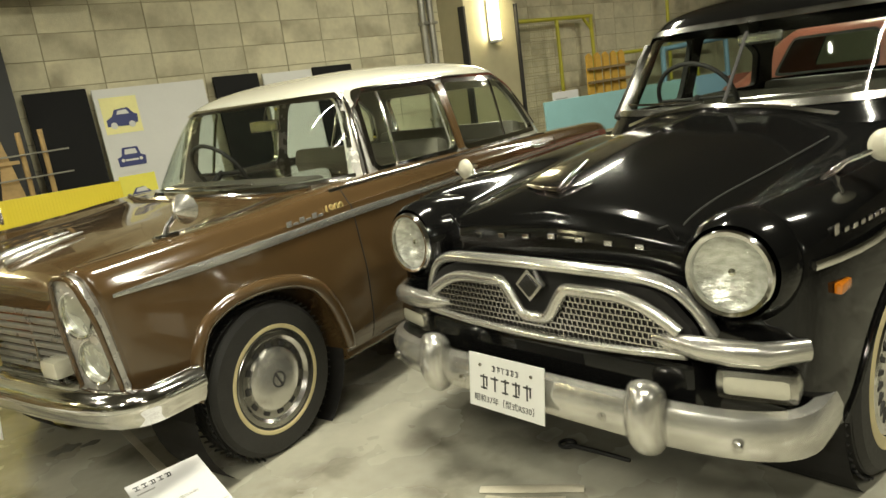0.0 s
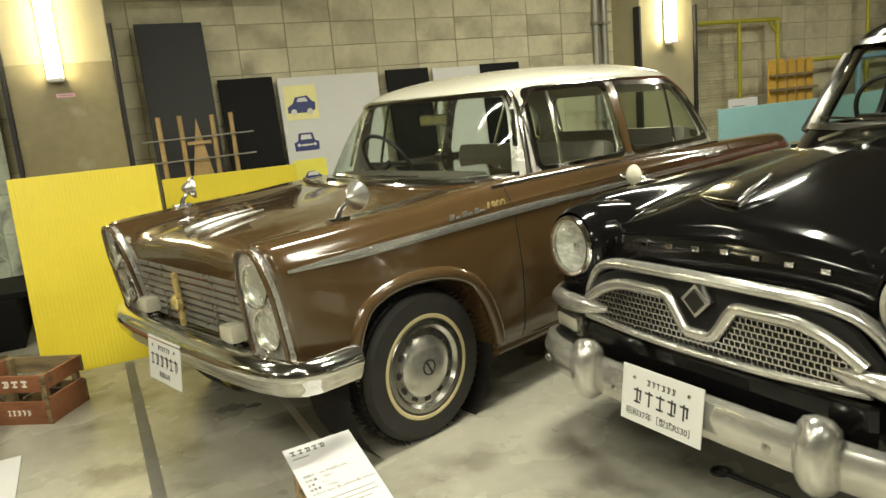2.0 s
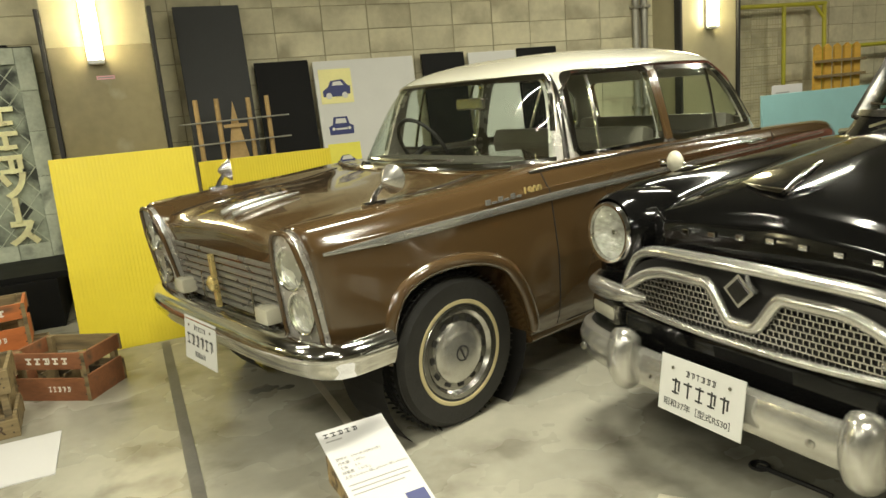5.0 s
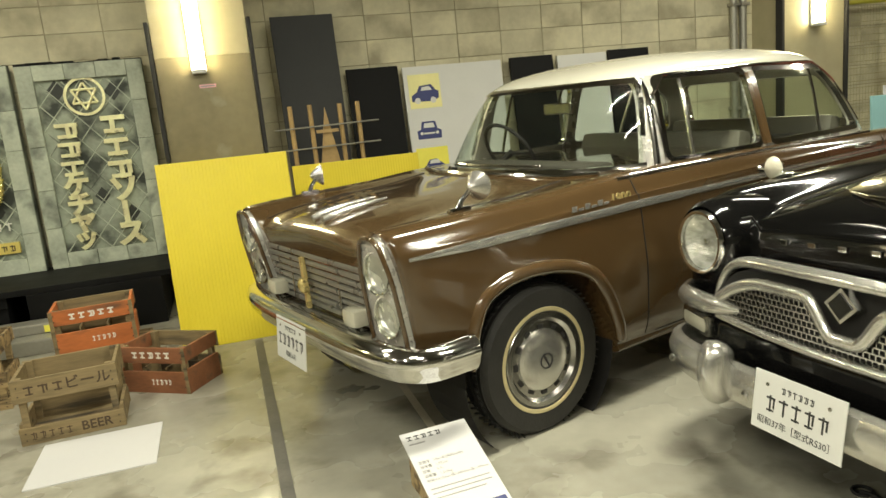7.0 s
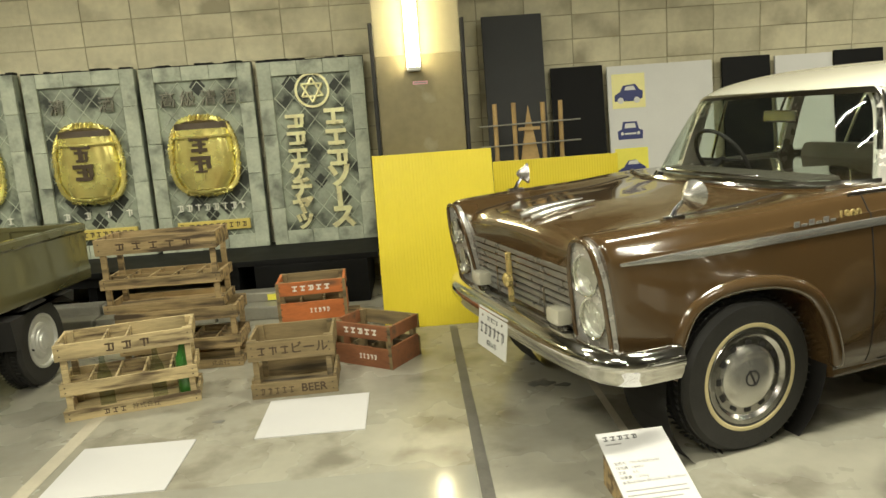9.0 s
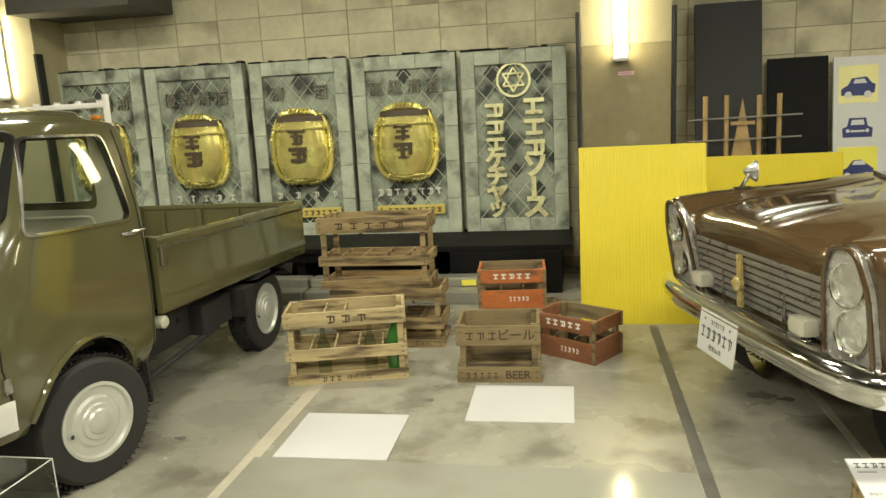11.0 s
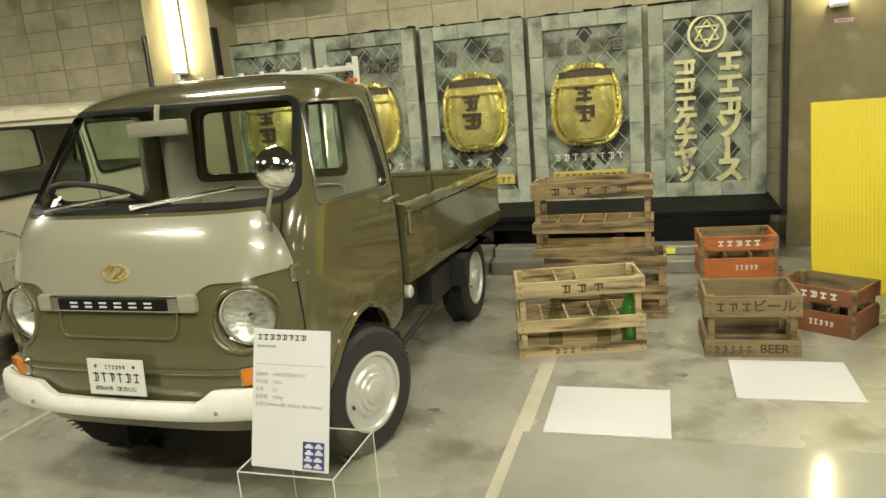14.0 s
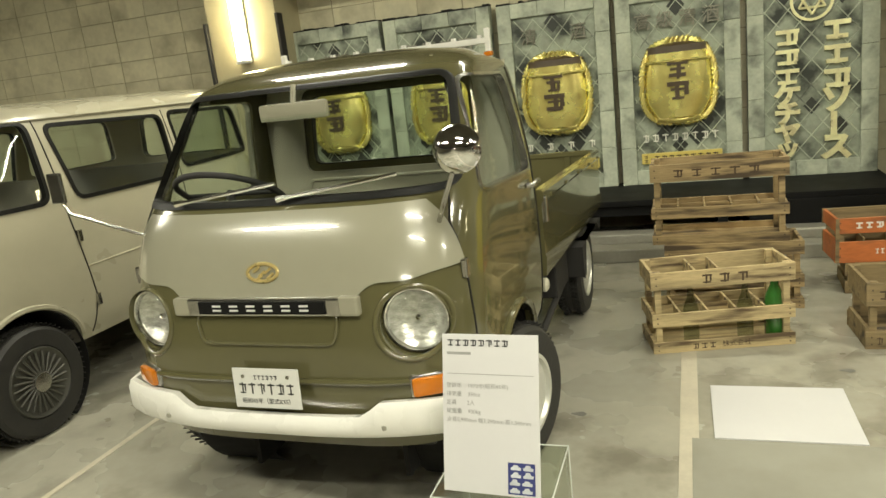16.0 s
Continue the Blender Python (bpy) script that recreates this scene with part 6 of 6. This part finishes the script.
            (1.475, 0.10, rear - 0.005, 0.54, 3.2, 4.4), (1.515, -0.03, rear + 0.04, 0.45, 3, 3.6), (1.535, -0.12, rear + 0.14, 0.28, 2.8, 3)]


def cab_over(c, rear, body_mat, wins, wheels="silver", steer=0.0, lamps=()):
    """The cab or full body of a small forward-control vehicle."""
    lv = cab_levels(rear, 5.0 if rear < -1 else 26.0)
    tools = [("DIFFERENCE", window_tool(ax, p, a, b)) for ax, p, a, b, _ in wins]
    for s in (-1, 1):
        tools.append(("DIFFERENCE", rod((-0.02, s * 0.34, 0.27), (-0.02, s * 0.9, 0.27), 0.325, n=44)))
    for a, b, r in lamps:
        tools.append(("DIFFERENCE", rod(a, b, r, n=40)))
    me = solve_mesh(stack_shell(lv, 0.0, -0.03), tools)
    skin = Skin(mesh_of(stack_shell(lv, 0.0, -0.03), "cab_form"))
    part("body", me, body_mat, c, "smooth painted cab-over body", 35)
    cabin_windows(c, lv, None, [w for w in wins if w[0] == "x"], "seal", wide=0.015)
    cabin_windows(c, lv, None, [w for w in wins if w[0] == "y"], "seal" if rear < -1 else "dull_chrome", wide=0.016 if rear < -1 else 0.006)
    for s in (-1, 1):
        lip = [skin.side(-0.02 + 0.33 * math.cos(a), 0.27 + 0.33 * math.sin(a), s, 0.002) for a in np.linspace(0.32, math.pi - 0.32, 30)]
        surface_line(c, "arch_lip", lip, 0.014, body_mat, label="rolled wheel arch edge")
        # near-black liner and back plate paint the shade inside the arch
        part("wheel_well", lathe([(0.318, -0.30), (0.318, 0.0)], 36, m=pose(-0.02, s * 0.60, 0.27, -90 * s)), "seam", c, "inner wheel arch coloured near-black as shade")
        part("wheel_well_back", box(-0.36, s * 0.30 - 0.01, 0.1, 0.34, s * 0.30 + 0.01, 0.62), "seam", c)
        wheel(c, 0.0, s * (0.575 if steer == 0 else 0.598), 0.262, 0.15, wheels, steer)
    return lv, skin


def truck(m):
    c = thing("pickup_truck", "small olive green cab-over pickup truck with a sage nose", "truck", m)
    rear = -0.53
    ws = [(-0.58, 1.105), (0.58, 1.105), (0.51, 1.435), (-0.51, 1.435)]
    side = [(0.215, 1.06), (-0.42, 1.03), (-0.37, 1.41), (0.065, 1.42)]
    rw = [(-0.36, 1.10), (0.40, 1.10), (0.39, 1.40), (-0.34, 1.40)]
    wins = [("x", ws, 0.24, 1.2, "windshield"), ("y", side, 0.0, 1.0, "side_window"), ("y", side, -1.0, 0.0, "side_window"), ("x", rw, -1.0, -0.25, "rear_window")]
    eyes = [((0.482, s * 0.473, 0.735), Vector((1, s * 0.16, 0.02)).normalized()) for s in (-1, 1)]
    holes = [(Vector(p) - d * 0.03, Vector(p) + d * 0.3, 0.104) for p, d in eyes]
    lv, skin = cab_over(c, rear, "olive_paint", wins, steer=-17, lamps=holes)
    # pale nose panel, stepped down round the lamps
    nose = [(-0.66, 1.075), (-0.66, 0.885), (-0.53, 0.875), (-0.47, 0.86), (-0.36, 0.86), (-0.285, 0.80), (0.285, 0.80), (0.36, 0.86), (0.47, 0.86), (0.53, 0.875), (0.66, 0.885), (0.66, 1.075)]
    me = solve_mesh(stack_shell(lv, 0.006, -0.01), [("INTERSECT", extrude_poly(rounded(nose, 0.03), 0.6, "x", 0.395))])
    part("nose_panel", me, "sage_paint", c, "pale sage nose panel", 35)
    # badge strip, grille plate
    strip = part("badge_strip", box(-0.012, -0.27, -0.028, 0.012, 0.27, 0.028, 0.006, m=Matrix.Translation(skin.front(0, 0.80, 0.012))), "dull_chrome", c, "chrome badge strip across the nose")
    part("badge_field", box(-0.002, -0.225, -0.02, 0.004, 0.225, 0.02, 0.002, m=Matrix.Translation(skin.front(0, 0.80, 0.026))), "black", strip)
    for i in range(6):
        y = (i - 2.5) * 0.062
        part("badge_bar", box(0, -0.015, -0.010, 0.004, 0.015, -0.004, 0.001, m=Matrix.Translation(skin.front(0, 0.80, 0.029)) @ pose(0, y, 0)), "white", strip)
        part("badge_bar", box(0, -0.015, 0.004, 0.004, 0.015, 0.010, 0.001, m=Matrix.Translation(skin.front(0, 0.80, 0.029)) @ pose(0, y, 0)), "white", strip)
    for s in (-1, 1):
        part("strip_end", box(-0.02, -0.035, -0.03, 0.012, 0.035, 0.03, 0.01, m=Matrix.Translation(skin.front(s * 0.295, 0.80, 0.014))), "sage_paint", strip)
    gp = rounded([(-0.255, 0.775), (-0.235, 0.682), (0.235, 0.682), (0.255, 0.775)], 0.03)
    pl = [skin.front(y, z, 0.004) for y, z in gp]
    surface_line(c, "grille_moulding", pl + pl[:1], 0.006, "olive_paint", label="raised outline of a blank grille panel")
    em = part("nose_emblem", sweep([skin.front(0.054 * math.cos(a), 0.90 + 0.026 * math.sin(a), 0.009) for a in np.linspace(0, 2 * math.pi, 28, endpoint=False)], 0.006, n=6, closed=True), "brass", c, "oval gilded nose emblem", 50)
    for y, z in ((-0.02, 0.91), (0.02, 0.905), (0.03, 0.89), (-0.01, 0.885), (0.0, 0.897)):
        part("emblem_star", box(-0.004, -0.014, -0.004, 0.004, 0.014, 0.004, 0.002, m=Matrix.Translation(skin.front(y, z, 0.012)) @ pose(0, 0, 0, 35)), "brass", em)
    for s in (-1, 1):
        f, d = eyes[0 if s < 0 else 1]
        mm = Matrix.Translation(f) @ d.to_track_quat("Z", "Y").to_matrix().to_4x4()
        part("lamp_recess", lathe([(0.105, 0.055), (0.103, 0.03), (0.098, 0.0), (0.088, -0.02), (0.0, -0.03)], 44, m=mm), "olive_paint", c, "round lamp recess", 50)
        rim = [skin.front(s * 0.473 + 0.106 * math.cos(a), 0.735 + 0.106 * math.sin(a), 0.001) for a in np.linspace(0, 2 * math.pi, 36, endpoint=False)]
        part("recess_lip", sweep(rim, 0.009, n=8, closed=True), "olive_paint", c, "rolled edge round the lamp", 50)
        headlamp(c, Vector(f) + d * 0.026, 0.094, 0.007, d, 0.03)
        tl = skin.front(s * 0.512, 0.548, 0.008)
        ind = part("indicator", box(-0.02, -0.055, -0.028, 0.018, 0.055, 0.028, 0.012, m=Matrix.Translation(tl) @ pose(0, 0, 0, 0, 0, s * 28)), "amber", c, "amber turn indicator", 40)
        part("indicator_base", box(-0.03, -0.060, -0.033, 0.002, 0.060, 0.033, 0.008, m=Matrix.Translation(tl) @ pose(0, 0, 0, 0, 0, s * 28)), "dull_chrome", ind)
        for z in (0.86, 0.56):
            h = skin.side(0.40, z, s, 0.006)
            part("door_hinge", box(-0.016, -0.01, -0.03, 0.016, 0.01, 0.03, 0.005, m=Matrix.Translation(h)), "dull_chrome", c, "exposed door hinge")
        gap = [skin.side(x, z, s, 0.0) for x, z in along([(0.33, 1.09), (0.385, 1.0), (0.405, 0.62), (0.385, 0.50)], 8)]
        surface_line(c, "door_gap", gap, 0.004, "seam", label="dark door gap")
        gap = [skin.side(x, z, s, 0.0) for x, z in along([(-0.455, 1.43), (-0.48, 0.9), (-0.48, 0.36)], 10)]
        surface_line(c, "door_gap", gap, 0.004, "seam", label="dark door gap")
        part("door_handle", sweep([skin.side(-0.34, 0.975, s, 0.002), skin.side(-0.35, 0.975, s, 0.025), skin.side(-0.46, 0.975, s, 0.025)], 0.011, n=8), "dull_chrome", c, "chrome door handle", 50)
        if s > 0:
            part("marker_lamp", box(-0.022, -0.016, -0.010, 0.022, 0.016, 0.010, 0.007, m=Matrix.Translation((-0.45, s * 0.512, 1.487))), "amber", c, "small amber roof marker", 40)
        # wipers
        y0 = -0.30 if s < 0 else 0.10
        w = [skin.front(y, 1.10 + 0.055 * f, 0.03) for y, f in zip(np.linspace(y0 - 0.06, y0 + 0.32, 9), np.linspace(0.2, 1, 9))]
        surface_line(c, "wiper", w, [0.012] + [0.007] * 8, "chrome", label="chrome wiper arm")
    # round mirror on a wand, and a bare wand on the other side
    b = skin.front(0.545, 1.007, 0.004)
    mir = part("wing_mirror", sweep([b, b + Vector((0.10, 0.06, 0.08)), b + Vector((0.13, 0.11, 0.18))], 0.008, n=8), "dull_chrome", c, "chrome mirror on a curved wand", 50)
    mm = Matrix.Translation(b + Vector((0.13, 0.12, 0.222))) @ Vector((1, 0.1, 0.1)).to_track_quat("Z", "Y").to_matrix().to_4x4()
    part("mirror_head", lathe([(0, 0.045), (0.03, 0.04), (0.055, 0.02), (0.068, -0.01), (0.06, -0.02), (0, -0.015)], 32, m=mm), "mirror", mir, "round convex mirror", 60)
    b = skin.front(-0.57, 1.0, 0.004)
    mir = part("wing_mirror", sweep([b, b + Vector((0.03, -0.06, 0.03)), b + Vector((0.05, -0.26, 0.10)), b + Vector((0.04, -0.30, 0.15))], 0.006, n=8), "dull_chrome", c, "thin bent mirror wand", 50)
    part("mirror_head", box(-0.008, -0.03, -0.055, 0.008, 0.03, 0.055, 0.006, m=Matrix.Translation(b + Vector((0.04, -0.305, 0.19)))), "dull_chrome", mir)
    # bumper with a lowered middle
    plan = [(0.44, -0.655), (0.54, -0.63)] + [(0.65 - 0.075 * (abs(y) / 0.56) ** 3, y) for y in np.linspace(-0.57, 0.57, 35)] + [(0.54, 0.63), (0.44, 0.655)]
    bm, rings = bmesh.new(), []
    for i, (x, y) in enumerate(plan):
        top = 0.515 if abs(y) > 0.37 else (0.47 if abs(y) < 0.31 else 0.47 + 0.045 * (abs(y) - 0.31) / 0.06)
        rings.append([bm.verts.new(p) for p in ((x - 0.03, y, 0.40), (x - 0.004, y, 0.405), (x + 0.008, y, 0.425), (x + 0.006, y, top - 0.02), (x - 0.008, y, top), (x - 0.035, y, top - 0.005), (x - 0.03, y, 0.43))])
    cap_grid(bm, rings)
    bm.faces.new(rings[0]), bm.faces.new(rings[-1])
    bmesh.ops.recalc_face_normals(bm, faces=bm.faces)
    bump = part("front_bumper", bm, "bumper_white", c, "white painted bumper with a lowered middle", 40)
    for y in (-0.40, 0.38):
        part("bolt", lathe([(0.010, 0), (0.008, 0.005), (0, 0.006)], 12, m=Matrix.Translation((0.63, y, 0.44)) @ FACE_X), "galv", bump)
    part("underguard", box(0.30, -0.48, 0.31, 0.50, 0.48, 0.37, 0.02), "rubber", c)
    surface_line(c, "nose_fold", [skin.front(y, 0.565, 0.006) for y in np.linspace(-0.56, 0.56, 24)], 0.010, "olive_paint", label="raised fold above the bumper")
    plate(c, Matrix.Translation((0.632, 0.0, 0.552)) @ FACE_X @ pose(0, 0, 0, -4), 0.235, 0.128, 6, "昭和45年（型式K55）", 91)
    # cabin
    part("cab_floor", box(-0.49, -0.56, 0.36, 0.45, 0.56, 0.42), "cabin", c)
    part("dashboard", box(0.24, -0.44, 0.94, 0.36, 0.44, 1.04, 0.03), "cabin", c)
    seat_row(c, -0.40, 0.52, 0.50, 0.36)
    hole = extrude_poly(rounded([(-0.39, 1.07), (0.43, 1.07), (0.42, 1.43), (-0.37, 1.43)], 0.05), 0.2, "x", -0.6)
    me = solve_mesh(box(-0.497, -0.56, 0.6, -0.485, 0.56, 1.46), [("DIFFERENCE", hole)])
    lining = part("back_lining", me, "cab_lining", c, "pale olive painted rear cab wall")
    panel = [(-0.479, y, z) for y, z in rounded([(-0.38, 0.93), (0.40, 0.93), (0.40, 1.035), (-0.38, 1.035)], 0.03)]
    part("pressed_panel", sweep(panel, 0.008, n=6, closed=True), "cab_lining", lining, "pressed outline in the rear wall", 50)
    part("roof_lining", box(-0.46, -0.43, 1.488, -0.02, 0.43, 1.496), "cab_lining", c)
    steering_wheel(c, 0.22, -0.30, 1.10, 0.19, 30)
    mir = part("inner_mirror", box(0.20, -0.13, 1.335, 0.225, 0.13, 1.395, 0.012), "sage_paint", c, "pale inside mirror", 40)
    part("mirror_stem", rod((0.21, 0, 1.39), (0.19, 0, 1.45), 0.010), "sage_paint", mir)
    # white guard frame behind the cab roof
    gu = part("cab_guard", box(-0.595, -0.475, 1.53, -0.565, 0.475, 1.555, 0.006), "bumper_white", c, "white painted guard rail behind the cab")
    for y in (-0.485, 0.465):
        part("guard_post", box(-0.592, y, 0.86, -0.567, y + 0.022, 1.592, 0.005), "bumper_white", gu)
    for i in range(9):
        part("guard_peg", box(-0.592, -0.46 + i * 0.112, 1.553, -0.567, -0.445 + i * 0.112, 1.566), "bumper_white", gu)
    # cargo bed
    x0, x1, w, zb, zt = -0.575, -2.36, 0.645, 0.54, 0.88
    part("bed_floor", box(x1, -w, zb - 0.02, x0, w, zb + 0.02, 0.004), "olive_paint", c)
    for s in (-1, 1):
        bm = bmesh.new()
        prof = [(0, zb - 0.03), (0.006, zb + 0.05), (0.0, zb + 0.07), (0.0, zt - 0.06), (0.010, zt - 0.045), (0.010, zt - 0.012), (0.0, zt), (-0.028, zt), (-0.028, zb - 0.03)]
        ra = [bm.verts.new((x0 + 0.042, s * (w + p), z)) for p, z in prof]
        rb = [bm.verts.new((x1, s * (w + p), z)) for p, z in prof]
        cap_grid(bm, [ra, rb])
        bm.faces.new(ra), bm.faces.new(rb)
        bmesh.ops.recalc_face_normals(bm, faces=bm.faces)
        sd = part("bed_side", bm, "olive_paint", c, "ribbed drop side of the cargo bed", 30)
        for k in range(5):
            xx = x0 - 0.12 - k * 0.40
            part("side_hook", box(xx - 0.02, s * (w + 0.004), zt - 0.05, xx + 0.02, s * (w + 0.018), zt - 0.035, 0.003), "olive_paint", sd)
        part("side_latch", box(x0 - 0.005, s * (w - 0.01), zt - 0.14, x0 + 0.03, s * (w + 0.02), zt - 0.03, 0.006), "dull_chrome", sd, "metal side latch")
    for xx, nm in ((x0, "bed_front"), (x1, "tailgate")):
        g = part(nm, box(xx - 0.014, -w + 0.03, zb, xx + 0.014, w - 0.03, zt - 0.005, 0.004), "olive_paint", c)
        part("gate_rail", box(xx - 0.02, -w + 0.03, zt - 0.03, xx + 0.02, w - 0.03, zt + 0.002, 0.006), "olive_paint", g)
        for k in range(4):
            y = -0.45 + k * 0.30
            part("gate_rib", box(xx + 0.014, y - 0.018, zb + 0.02, xx + 0.032, y + 0.018, zt - 0.03, 0.004), "olive_paint", g)
    # the empty bed sits a little nose-high
    lean = pose(x0, 0, 0.035) @ pose(0, 0, 0, 0, -2.2, 0) @ pose(-x0, 0, 0)
    for ob in c.children:
        if ob.name.split(".")[0] in ("bed_floor", "bed_side", "bed_front", "tailgate"):
            ob.matrix_basis = lean @ ob.matrix_basis
    # chassis, rear axle, mudguards
    for s in (-1, 1):
        part("chassis_rail", box(x1 + 0.05, s * 0.36 - 0.03, 0.36, -0.35, s * 0.36 + 0.03, 0.52, 0.006), "rubber", c)
        part("side_skirt", box(-1.28, s * 0.50 - 0.015, 0.30, -0.45, s * 0.50 + 0.015, 0.50, 0.006), "rubber", c, "black chassis side plate")
        for k in range(4):
            part("skirt_bolt", lathe([(0.018, 0), (0.018, 0.004), (0, 0.006)], 12, m=pose(-0.72 - k * 0.15, s * 0.515, 0.42, -90 * s)), "seam", c)
        part("step_rail", rod((-0.42, s * 0.60, 0.26), (-1.15, s * 0.58, 0.30), 0.016), "rubber", c)
        part("mudguard", extrude_poly([(-1.32, 0.47), (-2.05, 0.47), (-2.02, 0.40), (-1.90, 0.47), (-1.46, 0.47), (-1.40, 0.30), (-1.34, 0.30)], 0.16, "y", s * 0.60 - 0.08), "rubber", c, "black rear mudguard")
        part("mud_flap", box(-0.415, s * 0.57 - 0.08, 0.16, -0.40, s * 0.57 + 0.06, 0.36, 0.003), "rubber", c, "black rubber mud flap")
        wheel(c, -1.68, s * 0.565, 0.258, 0.15, "silver")
    part("fuel_cap", lathe([(0.032, 0), (0.032, 0.05), (0.02, 0.06), (0, 0.06)], 20, m=pose(-0.575, 0.585, 0.50, -90)), "milky", c, "round pale filler cap", 40)
    part("battery_box", box(-1.30, 0.42, 0.30, -0.98, 0.60, 0.46, 0.01), "rubber", c)
    part("rear_axle", rod((-1.68, -0.5, 0.258), (-1.68, 0.5, 0.258), 0.04), "rubber", c)
    return c


truck(pose(-1.775, 3.742, 0, 0, 0, -90.7))


def van(m):
    c = thing("van", "beige cab-over van with dark-sealed side windows", "van", m)
    ws = [(-0.565, 1.115), (0.565, 1.115), (0.50, 1.425), (-0.50, 1.425)]
    w1 = [(0.20, 1.06), (-0.295, 1.055), (-0.33, 1.43), (0.05, 1.43)]
    w2 = [(-0.475, 1.045), (-1.21, 1.04), (-1.235, 1.385), (-0.43, 1.405)]
    w3 = [(-1.32, 1.08), (-2.05, 1.09), (-2.00, 1.38), (-1.32, 1.40)]
    rw = [(-0.44, 1.08), (0.44, 1.08), (0.42, 1.38), (-0.42, 1.38)]
    wins = [("x", ws, 0.20, 1.2, "windshield")] + [("y", w, a, a + 1, "side_window") for w in (w1, w2, w3) for a in (-1.0, 0.0)] + [("x", rw, -2.8, -2.1, "rear_window")]
    lv, skin = cab_over(c, -2.30, "beige_paint", wins, wheels="van")
    for s in (-1, 1):
        wheel(c, -1.67, s * 0.575, 0.262, 0.15, "van")
        for pts in ([(-0.38, 1.44), (-0.385, 0.95), (-0.44, 0.55), (-0.40, 0.36)], [(-1.27, 1.42), (-1.27, 0.36)]):
            surface_line(c, "door_gap", [skin.side(a, b, s, 0.0) for a, b in along(pts, 10)], 0.004, "seam", label="dark door gap")
        for z in (0.86, 0.52):
            part("door_hinge", box(-0.012, -0.01, -0.03, 0.012, 0.012, 0.03, 0.004, m=Matrix.Translation(skin.side(-0.41 - (0.03 if z < 0.6 else 0.0), z, s, 0.004))), "dull_chrome", c, "exposed door hinge")
        surface_line(c, "body_crease", [skin.side(x, 0.70, s, -0.002) for x in np.linspace(-0.42, -2.2, 20)], 0.006, "beige_paint", label="pressed body crease")
        surface_line(c, "roof_gutter", [skin.side(x, 1.445, s, 0.006) for x in np.linspace(0.0, -2.2, 24)], 0.009, "beige_paint", label="rain gutter")
        f = skin.front(s * 0.473, 0.737, 0.0)
        headlamp(c, f + Vector((0.035, 0, 0)), 0.098, 0.012, (1, s * 0.28, 0.02), 0.03)
    part("front_bumper", box(0.58, -0.58, 0.36, 0.66, 0.58, 0.50, 0.03), "bumper_white", c, sm=40)
    part("cab_floor", box(-2.2, -0.58, 0.33, 0.5, 0.58, 0.40), "cabin", c)
    seat_row(c, -0.30, 0.52, 0.55, 0.50)
    seat_row(c, -1.25, 0.52, 0.55, 0.45)
    steering_wheel(c, 0.22, -0.30, 1.08, 0.18, 30)
    return c


van(pose(-4.06, 3.69, 0, 0, 0, -90))


def red_wagon(m):
    """A far red wagon, seen through the black sedan's glass."""
    c = thing("wagon", "faded red wagon parked far behind the sedans", "car", m)
    lv = [(0.30, 1.9, -1.9, 0.72, 5, 5), (0.5, 1.95, -1.95, 0.78, 5, 5), (0.9, 1.93, -1.93, 0.78, 5, 5), (1.0, 1.7, -1.9, 0.75, 5, 5), (1.35, 1.3, -1.8, 0.66, 5, 5), (1.45, 1.1, -1.6, 0.55, 4, 4), (1.48, 0.8, -1.2, 0.3, 3, 3)]
    w = [[(1.25, 1.02), (0.35, 1.02), (0.35, 1.34), (1.10, 1.34)], [(0.25, 1.02), (-0.65, 1.02), (-0.65, 1.34), (0.25, 1.34)], [(-0.75, 1.02), (-1.65, 1.02), (-1.6, 1.34), (-0.75, 1.34)]]
    wins = [("y", q, a, a + 1, "side_window") for q in w for a in (-1.0, 0.0)]
    me = solve_mesh(stack_shell(lv, 0.0, -0.03), [("DIFFERENCE", window_tool(ax, q, a, b)) for ax, q, a, b, _ in wins])
    part("body", me, "red", c, "faded red painted body", 35)
    cabin_windows(c, lv, None, wins, "rubber")
    for x in (1.2, -1.2):
        for s in (-1, 1):
            wheel(c, x, s * 0.72, 0.31, 0.15, "silver")


red_wagon(pose(9.6, 3.9, 0, 0, 0, 100))


# ---- wall blocks ----
bm = box(-0.2, -0.006, -0.0978, 0.2, 0.006, 0.0978, 0.003)
block_mesh = mesh_of(bm, "block")
block_mesh.materials.append(M["block"])
rest = bmesh.new()
made = 0
rows = int(CEILING / 0.203) - 1
for r in range(rows):
    z = 0.207 + r * 0.2025
    for k in range(-30, 36):
        x = 0.324 + k * 0.4085
        if not -12.9 < x < 14.8:
            continue
        near = 1.2 < z < 2.75 and -6.6 < x < 9.4
        if near and made < 300:
            b = new("block", block_mesh)
            b.parent = wall_back
            b.location = (x, WALL_Y - 0.002 * ((k * 7 + r * 3) % 3), z)
            made += 1
        else:
            box(x - 0.2, WALL_Y - 0.006, z - 0.0978, x + 0.2, WALL_Y + 0.006, z + 0.0978, 0, rest)
far = part("block_rest", rest, "block", wall_back)
far["kind"] = "stuff"
